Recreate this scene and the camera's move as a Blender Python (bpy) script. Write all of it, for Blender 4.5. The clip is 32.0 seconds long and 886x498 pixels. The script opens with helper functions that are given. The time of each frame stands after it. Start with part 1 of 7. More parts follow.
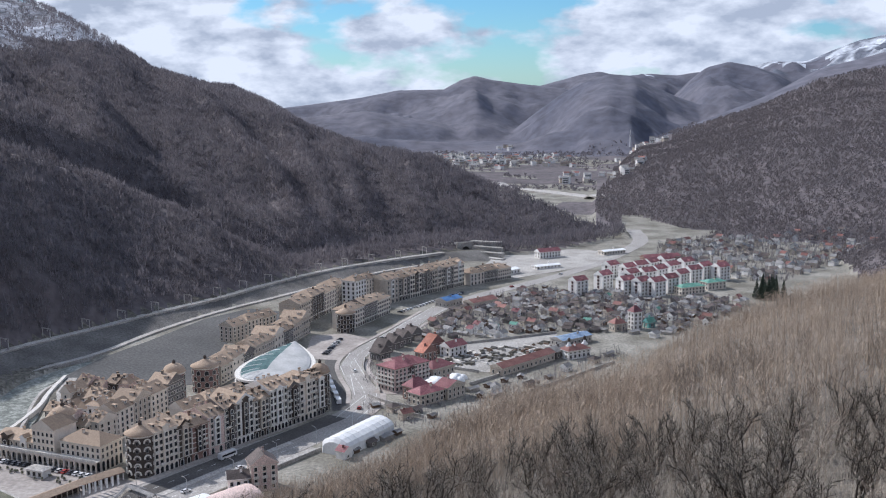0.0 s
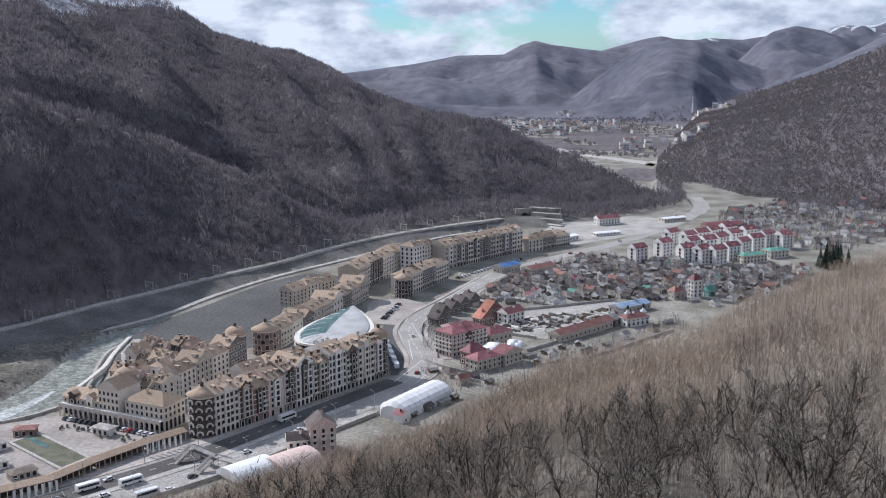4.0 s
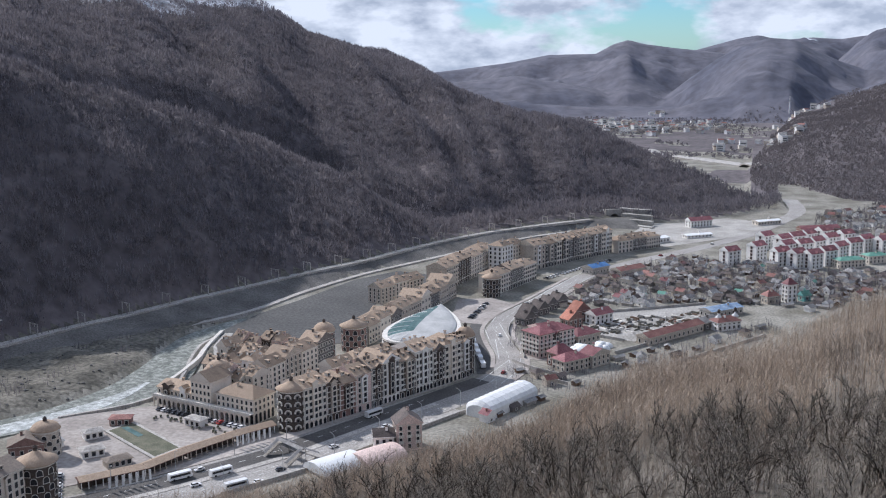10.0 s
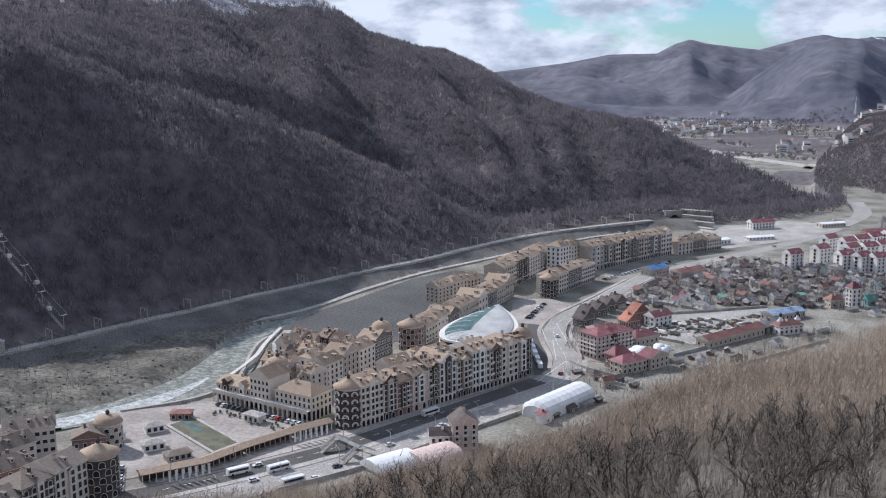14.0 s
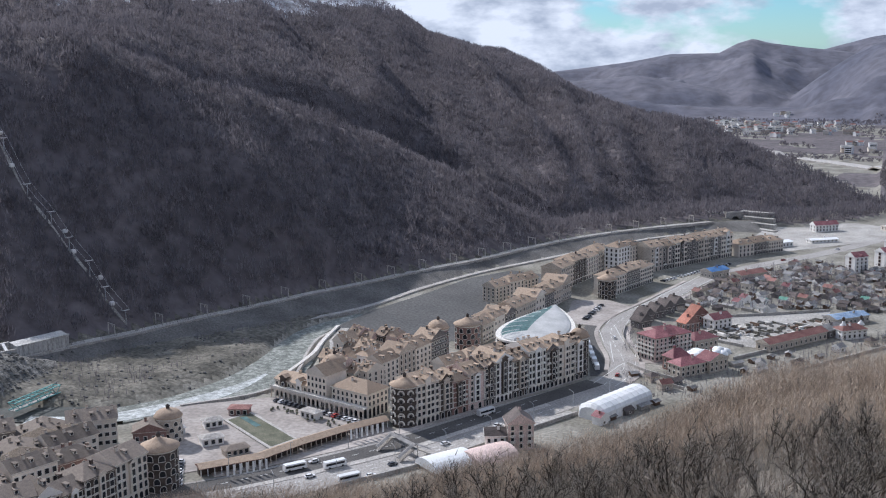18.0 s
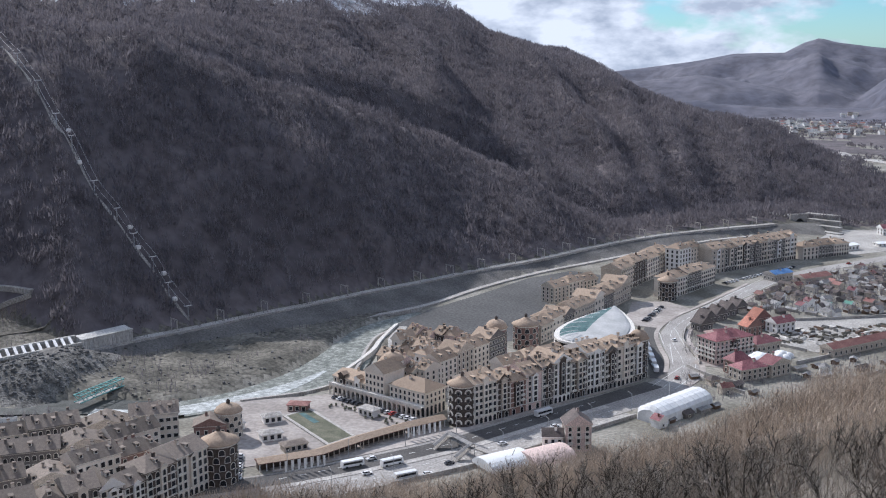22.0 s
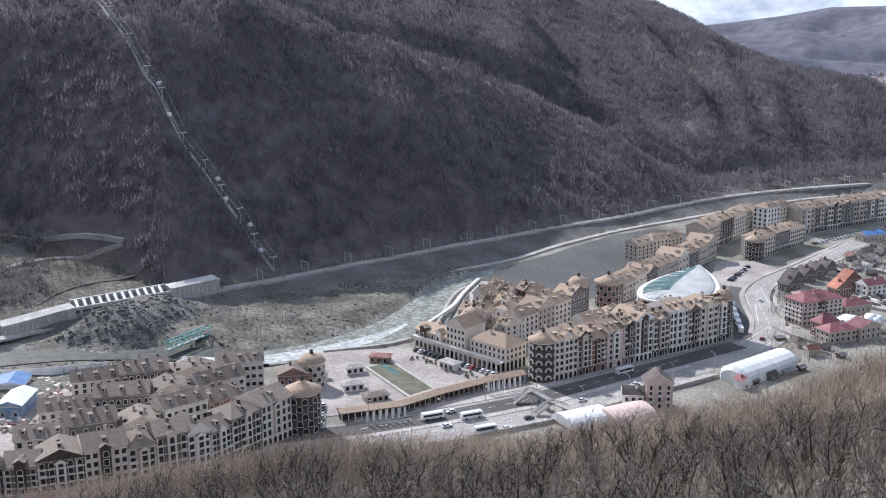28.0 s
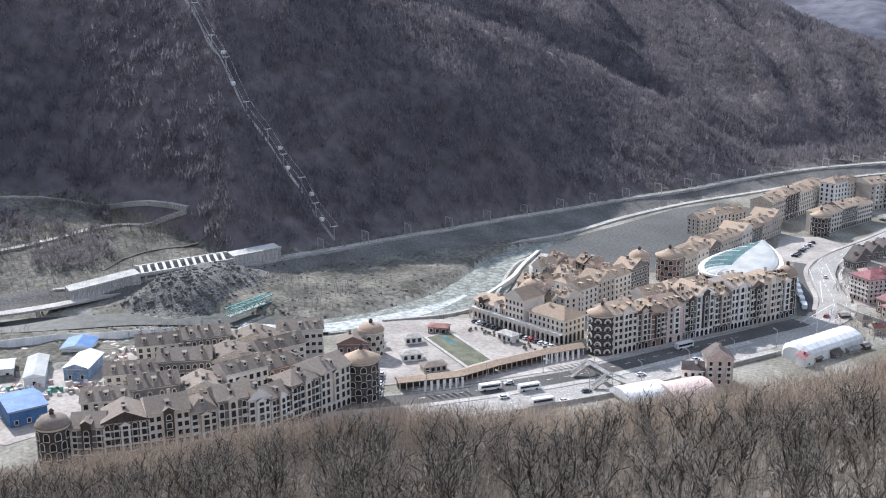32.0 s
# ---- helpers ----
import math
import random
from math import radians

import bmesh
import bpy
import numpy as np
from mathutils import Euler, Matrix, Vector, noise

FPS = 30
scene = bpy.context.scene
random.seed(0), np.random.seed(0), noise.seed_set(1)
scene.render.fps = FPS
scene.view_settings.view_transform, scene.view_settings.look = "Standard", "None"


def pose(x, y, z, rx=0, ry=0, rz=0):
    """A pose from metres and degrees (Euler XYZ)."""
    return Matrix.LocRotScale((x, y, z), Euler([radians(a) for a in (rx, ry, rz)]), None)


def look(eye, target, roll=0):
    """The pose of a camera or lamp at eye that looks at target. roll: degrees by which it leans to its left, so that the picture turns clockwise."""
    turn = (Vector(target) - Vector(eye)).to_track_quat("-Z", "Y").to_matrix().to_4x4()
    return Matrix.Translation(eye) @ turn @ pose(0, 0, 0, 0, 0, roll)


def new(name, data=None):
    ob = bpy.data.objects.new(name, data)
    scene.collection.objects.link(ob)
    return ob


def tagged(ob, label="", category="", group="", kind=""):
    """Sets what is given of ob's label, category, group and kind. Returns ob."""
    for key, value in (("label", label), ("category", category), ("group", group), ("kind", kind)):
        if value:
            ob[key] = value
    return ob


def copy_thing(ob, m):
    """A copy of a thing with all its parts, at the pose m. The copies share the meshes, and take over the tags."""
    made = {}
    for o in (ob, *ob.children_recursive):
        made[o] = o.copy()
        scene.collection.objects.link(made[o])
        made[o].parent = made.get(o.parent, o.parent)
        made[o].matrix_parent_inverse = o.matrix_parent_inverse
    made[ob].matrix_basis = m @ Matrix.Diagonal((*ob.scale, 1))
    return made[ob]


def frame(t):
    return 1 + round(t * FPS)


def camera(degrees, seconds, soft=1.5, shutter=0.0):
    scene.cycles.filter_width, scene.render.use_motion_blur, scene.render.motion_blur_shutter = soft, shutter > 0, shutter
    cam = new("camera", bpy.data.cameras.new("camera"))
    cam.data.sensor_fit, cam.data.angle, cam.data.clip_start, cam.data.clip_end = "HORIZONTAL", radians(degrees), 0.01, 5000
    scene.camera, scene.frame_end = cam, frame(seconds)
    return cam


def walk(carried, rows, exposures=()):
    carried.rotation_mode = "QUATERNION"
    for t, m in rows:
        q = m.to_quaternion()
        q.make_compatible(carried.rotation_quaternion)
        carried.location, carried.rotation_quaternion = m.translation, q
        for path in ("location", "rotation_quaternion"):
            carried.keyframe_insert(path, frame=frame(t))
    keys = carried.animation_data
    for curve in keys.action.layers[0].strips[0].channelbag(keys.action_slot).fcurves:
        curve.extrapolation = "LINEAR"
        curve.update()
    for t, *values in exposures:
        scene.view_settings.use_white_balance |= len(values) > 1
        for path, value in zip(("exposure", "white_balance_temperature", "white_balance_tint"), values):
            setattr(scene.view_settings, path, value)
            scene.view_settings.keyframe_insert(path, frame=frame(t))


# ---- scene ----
cam = camera(44.0, 32.0, soft=1.1)
H = 165.0
PATH = [
    (0, pose(0, 0, H, 81.224, 0.372, -0.057)),
    (0.5, pose(0, 0, H, 80.837, 0.426, 0.318)),
    (1, pose(0, 0, H, 80.460, 0.404, 0.706)),
    (1.5, pose(0, 0, H, 80.019, 0.474, 1.117)),
    (2, pose(0, 0, H, 79.675, 0.492, 1.463)),
    (2.5, pose(0, 0, H, 79.468, 0.476, 1.874)),
    (3, pose(0, 0, H, 79.472, 0.482, 2.256)),
    (3.5, pose(0, 0, H, 79.471, 0.480, 2.626)),
    (5.5, pose(0, 0, H, 79.474, 0.464, 4.184)),
    (6, pose(0, 0, H, 79.474, 0.505, 4.548)),
    (6.5, pose(0, 0, H, 79.474, 0.489, 5.035)),
    (7, pose(0, 0, H, 79.475, 0.496, 5.412)),
    (7.5, pose(0, 0, H, 79.474, 0.472, 5.788)),
    (8, pose(0, 0, H, 79.474, 0.486, 6.154)),
    (8.5, pose(0, 0, H, 79.478, 0.489, 6.524)),
    (9, pose(0, 0, H, 79.479, 0.478, 6.909)),
    (9.5, pose(0, 0, H, 79.476, 0.511, 7.307)),
    (10, pose(0, 0, H, 79.476, 0.469, 7.707)),
    (10.5, pose(0, 0, H, 79.477, 0.489, 8.028)),
    (11, pose(0, 0, H, 79.484, 0.480, 8.431)),
    (11.5, pose(0, 0, H, 79.477, 0.491, 8.816)),
    (12, pose(0, 0, H, 79.480, 0.486, 9.215)),
    (12.5, pose(0, 0, H, 79.483, 0.500, 9.587)),
    (13, pose(0, 0, H, 79.481, 0.507, 9.994)),
    (13.5, pose(0, 0, H, 79.480, 0.501, 10.387)),
    (14, pose(0, 0, H, 79.481, 0.490, 10.777)),
    (14.5, pose(0, 0, H, 79.482, 0.509, 11.118)),
    (16.5, pose(0, 0, H, 79.484, 0.515, 12.668)),
    (17, pose(0, 0, H, 79.484, 0.526, 13.051)),
    (17.5, pose(0, 0, H, 79.484, 0.501, 13.446)),
    (18, pose(0, 0, H, 79.481, 0.493, 13.818)),
    (18.5, pose(0, 0, H, 79.478, 0.506, 14.193)),
    (19, pose(0, 0, H, 79.485, 0.515, 14.661)),
    (19.5, pose(0, 0, H, 79.486, 0.514, 14.927)),
    (20, pose(0, 0, H, 79.480, 0.474, 15.419)),
    (20.5, pose(0, 0, H, 79.477, 0.480, 15.792)),
    (21, pose(0, 0, H, 79.477, 0.484, 16.191)),
    (21.5, pose(0, 0, H, 79.479, 0.478, 16.536)),
    (22, pose(0, 0, H, 79.474, 0.475, 16.955)),
    (22.5, pose(0, 0, H, 79.473, 0.483, 17.314)),
    (23, pose(0, 0, H, 79.473, 0.458, 17.694)),
    (23.5, pose(0, 0, H, 79.471, 0.481, 18.088)),
    (24, pose(0, 0, H, 79.473, 0.504, 18.455)),
    (24.5, pose(0, 0, H, 79.472, 0.482, 18.878)),
    (26.5, pose(0, 0, H, 78.276, 0.481, 20.243)),
    (27, pose(0, 0, H, 77.888, 0.474, 20.630)),
    (27.5, pose(0, 0, H, 77.492, 0.481, 21.030)),
    (28, pose(0, 0, H, 77.163, 0.485, 21.355)),
    (28.5, pose(0, 0, H, 76.761, 0.494, 21.757)),
    (29, pose(0, 0, H, 76.354, 0.480, 22.159)),
    (29.5, pose(0, 0, H, 75.958, 0.484, 22.561)),
    (30, pose(0, 0, H, 75.701, 0.483, 22.933)),
    (30.5, pose(0, 0, H, 75.697, 0.495, 23.304)),
    (31, pose(0, 0, H, 75.693, 0.452, 23.726)),
    (31.5, pose(0, 0, H, 75.693, 0.467, 24.108)),
    (32, pose(0, 0, H, 75.685, 0.449, 24.570)),
]
EXPO = [(0.0, 0.16, 5400, 13), (14.0, 0.14, 5380, 13), (22.0, 0.22, 5380, 13), (24.5, 0.26, 5380, 13), (28.0, 0.50, 5380, 13), (30.0, 0.70, 5380, 11), (32.0, 0.74, 5380, 11)]
walk(cam, PATH, EXPO)

# ---- sky, sun ----
SUN_AZ, SUN_EL = -58.0, 38.0
world = bpy.data.worlds.new("sky")
scene.world = world
world.use_nodes = True
wn, wl = world.node_tree.nodes, world.node_tree.links
wn.clear()
w_out = wn.new("ShaderNodeOutputWorld")
w_bg = wn.new("ShaderNodeBackground")
w_bg.inputs["Strength"].default_value = 0.102
w_sky = wn.new("ShaderNodeTexSky")
w_sky.sky_type = "NISHITA"
w_sky.sun_disc = False
w_sky.sun_elevation, w_sky.sun_rotation = radians(SUN_EL), radians(SUN_AZ)
w_co = wn.new("ShaderNodeTexCoord")
w_map = wn.new("ShaderNodeMapping")
w_map.inputs["Scale"].default_value = (5.0, 5.0, 11.0)
w_map.inputs["Location"].default_value = (2.1, 0.9, 0.3)
w_n1 = wn.new("ShaderNodeTexNoise")
w_n1.inputs["Scale"].default_value, w_n1.inputs["Detail"].default_value, w_n1.inputs["Roughness"].default_value = 1.5, 10.0, 0.5
w_n1.inputs["Distortion"].default_value = 0.0
w_r1 = wn.new("ShaderNodeValToRGB")
w_r1.color_ramp.elements[0].position, w_r1.color_ramp.elements[1].position = 0.44, 0.51
w_n2 = wn.new("ShaderNodeTexNoise")
w_n2.inputs["Scale"].default_value, w_n2.inputs["Detail"].default_value, w_n2.inputs["Roughness"].default_value = 3.6, 9.0, 0.55
w_n2.inputs["Distortion"].default_value = 0.0
w_r2 = wn.new("ShaderNodeValToRGB")
w_r2.color_ramp.elements[0].position, w_r2.color_ramp.elements[1].position = 0.38, 0.57
w_r2.color_ramp.elements[0].color = (0.54, 0.565, 0.605, 1)
w_r2.color_ramp.elements[1].color = (1.0, 0.985, 0.96, 1)
w_mix = wn.new("ShaderNodeMix")
w_mix.data_type = "RGBA"
wl.new(w_co.outputs["Generated"], w_map.inputs["Vector"])
wl.new(w_map.outputs[0], w_n1.inputs["Vector"])
wl.new(w_map.outputs[0], w_n2.inputs["Vector"])
w_sep = wn.new("ShaderNodeSeparateXYZ")
wl.new(w_co.outputs["Generated"], w_sep.inputs[0])
w_low = wn.new("ShaderNodeMapRange")
w_low.inputs[1].default_value, w_low.inputs[2].default_value, w_low.inputs[3].default_value, w_low.inputs[4].default_value = -0.02, 0.10, 0.13, 0.0
wl.new(w_sep.outputs[2], w_low.inputs[0])
w_add = wn.new("ShaderNodeMath")
wl.new(w_n1.outputs[0], w_add.inputs[0])
wl.new(w_low.outputs[0], w_add.inputs[1])
wl.new(w_add.outputs[0], w_r1.inputs[0])
wl.new(w_n2.outputs[0], w_r2.inputs[0])
wl.new(w_r1.outputs[0], w_mix.inputs[0])
w_cl = wn.new("ShaderNodeVectorMath")
w_cl.operation = "SCALE"
w_cl.inputs["Scale"].default_value = 7.6
wl.new(w_r2.outputs[0], w_cl.inputs[0])
wl.new(w_cl.outputs[0], w_mix.inputs[7])
w_sky.air_density, w_sky.dust_density, w_sky.ozone_density = 1.0, 0.1, 3.0
w_sky.altitude = 700.0
w_blue = wn.new("ShaderNodeVectorMath")
w_blue.operation = "MULTIPLY"
w_blue.inputs[1].default_value = (0.54, 0.76, 0.84)
wl.new(w_sky.outputs[0], w_blue.inputs[0])
wl.new(w_blue.outputs[0], w_mix.inputs[6])
wl.new(w_mix.outputs[2], w_bg.inputs["Color"])
wl.new(w_bg.outputs[0], w_out.inputs["Surface"])

sun = new("sun", bpy.data.lights.new("sun", "SUN"))
sun.data.energy, sun.data.angle, sun.data.color = 4.3, radians(0.53), (1.0, 0.885, 0.735)
sun_dir = Vector((math.sin(radians(SUN_AZ)) * math.cos(radians(SUN_EL)), math.cos(radians(SUN_AZ)) * math.cos(radians(SUN_EL)), math.sin(radians(SUN_EL))))
sun.matrix_world = look(sun_dir * 900 + Vector((0, 0, 300)), (0, 0, 300))


# ---- materials ----
def mat(name, c1, c2=None, scale=0.3, fine=3.0, rough=0.85, bump=0.2, spread=0.08, metal=0.0, spec=0.3, contrast=(0.35, 0.65), fine_amount=0.35, stretch=(1, 1, 1), reach=0.3):
    m = bpy.data.materials.new(name)
    m.use_nodes = True
    n, l = m.node_tree.nodes, m.node_tree.links
    b = n["Principled BSDF"]
    c2 = c2 or tuple(0.75 * v for v in c1)
    co = n.new("ShaderNodeTexCoord")
    mp = n.new("ShaderNodeMapping")
    mp.inputs["Scale"].default_value = stretch
    l.new(co.outputs["Object"], mp.inputs["Vector"])
    a = n.new("ShaderNodeTexNoise")
    a.inputs["Scale"].default_value, a.inputs["Detail"].default_value = scale, 5
    l.new(mp.outputs[0], a.inputs["Vector"])
    r = n.new("ShaderNodeValToRGB")
    r.color_ramp.elements[0].position, r.color_ramp.elements[1].position = contrast
    r.color_ramp.elements[0].color, r.color_ramp.elements[1].color = (*c1, 1), (*c2, 1)
    l.new(a.outputs[0], r.inputs[0])
    f = n.new("ShaderNodeTexNoise")
    f.inputs["Scale"].default_value, f.inputs["Detail"].default_value = fine, 4
    l.new(mp.outputs[0], f.inputs["Vector"])
    rng = n.new("ShaderNodeMapRange")
    rng.inputs[1].default_value, rng.inputs[2].default_value = 0.3, 0.7
    rng.inputs[3].default_value, rng.inputs[4].default_value = 1 - fine_amount, 1 + fine_amount
    l.new(f.outputs[0], rng.inputs[0])
    oi = n.new("ShaderNodeObjectInfo")
    r3 = n.new("ShaderNodeMapRange")
    r3.inputs[3].default_value, r3.inputs[4].default_value = 1 - spread, 1 + spread
    l.new(oi.outputs["Random"], r3.inputs[0])
    mu = n.new("ShaderNodeMath")
    mu.operation = "MULTIPLY"
    l.new(rng.outputs[0], mu.inputs[0])
    l.new(r3.outputs[0], mu.inputs[1])
    hs = n.new("ShaderNodeHueSaturation")
    l.new(r.outputs[0], hs.inputs["Color"])
    l.new(mu.outputs[0], hs.inputs["Value"])
    l.new(hs.outputs[0], b.inputs["Base Color"])
    b.inputs["Roughness"].default_value, b.inputs["Metallic"].default_value = rough, metal
    b.inputs["Specular IOR Level"].default_value = spec
    if bump:
        bp = n.new("ShaderNodeBump")
        bp.inputs["Strength"].default_value, bp.inputs["Distance"].default_value = bump, reach
        l.new(f.outputs[0], bp.inputs["Height"])
        l.new(bp.outputs[0], b.inputs["Normal"])
    return m


def island_mat(name, c1, c2, rough=0.9, patch=0.02, sheer=0.0):
    """Bark and twigs: tint varies from piece to piece and from stand to stand."""
    m = bpy.data.materials.new(name)
    m.use_nodes = True
    n, l = m.node_tree.nodes, m.node_tree.links
    b = n["Principled BSDF"]
    g = n.new("ShaderNodeNewGeometry")
    co = n.new("ShaderNodeTexCoord")
    a = n.new("ShaderNodeTexNoise")
    a.inputs["Scale"].default_value, a.inputs["Detail"].default_value = patch, 3
    l.new(co.outputs["Object"], a.inputs["Vector"])
    mr = n.new("ShaderNodeMapRange")
    mr.inputs[1].default_value, mr.inputs[2].default_value = 0.35, 0.65
    l.new(a.outputs[0], mr.inputs[0])
    av = n.new("ShaderNodeMath")
    av.operation = "MULTIPLY_ADD"
    av.inputs[1].default_value = 0.5
    l.new(g.outputs["Random Per Island"], av.inputs[0])
    hf = n.new("ShaderNodeMath")
    hf.operation = "MULTIPLY"
    hf.inputs[1].default_value = 0.5
    l.new(mr.outputs[0], hf.inputs[0])
    l.new(hf.outputs[0], av.inputs[2])
    r = n.new("ShaderNodeMix")
    r.data_type = "RGBA"
    r.inputs[6].default_value, r.inputs[7].default_value = (*c1, 1), (*c2, 1)
    l.new(av.outputs[0], r.inputs[0])
    l.new(r.outputs[2], b.inputs["Base Color"])
    b.inputs["Roughness"].default_value = rough
    b.inputs["Specular IOR Level"].default_value = 0.15
    if sheer:
        # open sprays of twigs let part of the light through
        tl, mx = n.new("ShaderNodeBsdfTranslucent"), n.new("ShaderNodeMixShader")
        mx.inputs[0].default_value = sheer
        l.new(r.outputs[2], tl.inputs["Color"])
        l.new(b.outputs[0], mx.inputs[1])
        l.new(tl.outputs[0], mx.inputs[2])
        l.new(mx.outputs[0], n["Material Output"].inputs["Surface"])
    return m


M_FLOOR = mat("dry_valley_ground", (0.15, 0.14, 0.112), (0.29, 0.275, 0.237), 0.04, 0.6, 0.95, 0.4)
M_LEAF = mat("leaf_litter", (0.105, 0.09, 0.073), (0.19, 0.165, 0.135), 0.04, 0.9, 1.0, 0.6, reach=1.0)
# woodland floor colour cooled to carry some of the mountain haze
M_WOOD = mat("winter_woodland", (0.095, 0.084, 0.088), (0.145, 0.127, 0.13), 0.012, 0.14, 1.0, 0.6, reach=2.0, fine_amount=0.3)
M_SNOW = mat("frosted_woodland", (0.13, 0.13, 0.145), (0.46, 0.48, 0.53), 0.02, 0.16, 0.95, 0.5, reach=2.0, fine_amount=0.4)
# far woods and snow: the blue of distance haze is mixed into both colours
M_FAR = mat("hazed_far_woodland", (0.084, 0.087, 0.115), (0.145, 0.14, 0.163), 0.003, 0.03, 1.0, 0.3, reach=10.0, fine_amount=0.25, contrast=(0.3, 0.7))
M_FARSNOW = mat("hazed_far_snowy_woodland", (0.12, 0.13, 0.16), (0.52, 0.55, 0.60), 0.012, 0.05, 1.0, 0.3, reach=8.0, fine_amount=0.3, contrast=(0.44, 0.62))
M_BARK = island_mat("bark", (0.018, 0.015, 0.013), (0.115, 0.097, 0.081))
M_STEM = island_mat("pale_stems", (0.10, 0.082, 0.066), (0.45, 0.38, 0.31))
M_TWIG = island_mat("twigs", (0.185, 0.163, 0.136), (0.62, 0.56, 0.47))
M_SHELL = mat("pale_membrane_shell", (0.37, 0.372, 0.365), (0.49, 0.49, 0.48), 0.1, 1.0, 0.75, 0.1, spec=0.1, fine_amount=0.1)
M_SLOPE = island_mat("hillside_twigs", (0.215, 0.16, 0.12), (0.72, 0.595, 0.46))
# mountain and hill twigs lean blue: haze over the slopes, put into the colour
M_MOUNT = island_mat("hazed_mountain_twigs", (0.138, 0.13, 0.146), (0.272, 0.248, 0.256), patch=0.01, sheer=0.4)
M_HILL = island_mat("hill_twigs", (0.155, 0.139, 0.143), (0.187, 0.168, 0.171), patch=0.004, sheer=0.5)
M_SPRUCE = mat("spruce_needles", (0.018, 0.030, 0.020), (0.035, 0.05, 0.03), 0.5, 3.0)
M_ASPH = mat("pale_asphalt", (0.315, 0.295, 0.275), (0.40, 0.38, 0.355), 0.05, 1.2, 0.9, 0.1)
M_ASPH2 = mat("dark_asphalt", (0.075, 0.071, 0.068), (0.115, 0.109, 0.104), 0.05, 1.2, 0.9, 0.1)
M_PAVE = mat("pale_paving", (0.30, 0.268, 0.243), (0.42, 0.38, 0.347), 0.06, 0.5, 0.85, 0.1, fine_amount=0.22)
M_YARD = mat("beaten_gravel_yard", (0.29, 0.275, 0.25), (0.43, 0.41, 0.38), 0.05, 0.9, 0.95, 0.2)
M_ORANGE = mat("orange_tiles", (0.34, 0.13, 0.085), (0.44, 0.19, 0.13), 0.2, 2.0, 0.75, 0.2, 0.2)
M_CONC = mat("concrete", (0.335, 0.315, 0.29), (0.46, 0.435, 0.405), 0.15, 1.4, 0.9, 0.2)
M_PALEC = mat("pale_streaked_concrete", (0.37, 0.36, 0.34), (0.55, 0.535, 0.505), 0.25, 1.8, 0.85, 0.15, stretch=(1, 1, 0.3))
M_RUBBLE = mat("broken_rock_rubble", (0.075, 0.073, 0.067), (0.21, 0.203, 0.188), 0.22, 1.1, 0.95, 1.0, reach=1.0, fine_amount=0.5)
M_GRAVEL = mat("grey_gravel", (0.105, 0.102, 0.098), (0.18, 0.176, 0.17), 0.02, 0.8, 0.95, 0.4)
M_LOT = mat("dark_gravel", (0.07, 0.07, 0.07), (0.115, 0.113, 0.11), 0.015, 0.6, 0.95, 0.3)
M_BANK = mat("embankment_stone", (0.098, 0.093, 0.087), (0.16, 0.152, 0.142), 0.05, 0.9, 0.95, 0.5)
M_EARTH = mat("rough_earth", (0.072, 0.068, 0.056), (0.18, 0.167, 0.139), 0.05, 0.45, 0.95, 0.7, reach=1.0, fine_amount=0.5)
M_GRASS = mat("dull_lawn", (0.105, 0.11, 0.075), (0.17, 0.165, 0.12), 0.2, 2.0, 0.95, 0.3)
M_WATER = mat("grey_river_water", (0.15, 0.16, 0.143), (0.36, 0.37, 0.34), 0.4, 1.2, 0.6, 0.12, spec=0.08, fine_amount=0.3, contrast=(0.42, 0.70))
# river water again, darkened to paint the shade over its upper reach
M_WATER_SHADE = mat("shaded_river_water", (0.04, 0.045, 0.042), (0.085, 0.09, 0.085), 0.2, 1.2, 0.5, 0.4, spec=0.15)
M_RAPID = mat("white_rapids", (0.24, 0.255, 0.24), (0.66, 0.68, 0.67), 0.45, 2.4, 0.5, 0.6, contrast=(0.34, 0.72), fine_amount=0.25)
M_ROOF = mat("tan_roof_tiles", (0.275, 0.205, 0.148), (0.41, 0.318, 0.235), 0.9, 4.0, 0.85, 0.4, 0.28, fine_amount=0.22, contrast=(0.2, 0.8))
M_ROOF2 = mat("dull_brown_roof_tiles", (0.145, 0.12, 0.10), (0.245, 0.205, 0.17), 0.9, 4.0, 0.85, 0.3, 0.3, fine_amount=0.22, contrast=(0.2, 0.8))
M_CREAM = mat("cream_plaster", (0.66, 0.59, 0.51), (0.75, 0.69, 0.61), 0.2, 2.0, 0.9, 0.1, 0.08, fine_amount=0.1)
M_WHITE = mat("white_plaster", (0.76, 0.745, 0.72), (0.82, 0.805, 0.78), 0.2, 2.0, 0.85, 0.08, 0.04, fine_amount=0.08)
M_GREYW = mat("grey_stone_cladding", (0.13, 0.12, 0.115), (0.20, 0.185, 0.175), 0.4, 2.5, 0.9, 0.3)
M_BROWNW = mat("brown_brick_cladding", (0.06, 0.048, 0.042), (0.10, 0.082, 0.072), 0.5, 3.0, 0.9, 0.3)
M_REDW = mat("red_brick_cladding", (0.21, 0.13, 0.11), (0.28, 0.18, 0.155), 0.5, 3.0, 0.9, 0.3)
M_PINKW = mat("faded_pink_plaster", (0.58, 0.45, 0.41), (0.66, 0.53, 0.48), 0.3, 2.0, 0.9, 0.15)
M_TANW = mat("tan_plaster", (0.46, 0.40, 0.33), (0.54, 0.48, 0.41), 0.3, 2.0, 0.9, 0.15)
M_GLASS = mat("dark_window_glass", (0.015, 0.017, 0.022), (0.035, 0.037, 0.045), 0.5, 1.0, 0.2, 0, 0.25, spec=0.4)
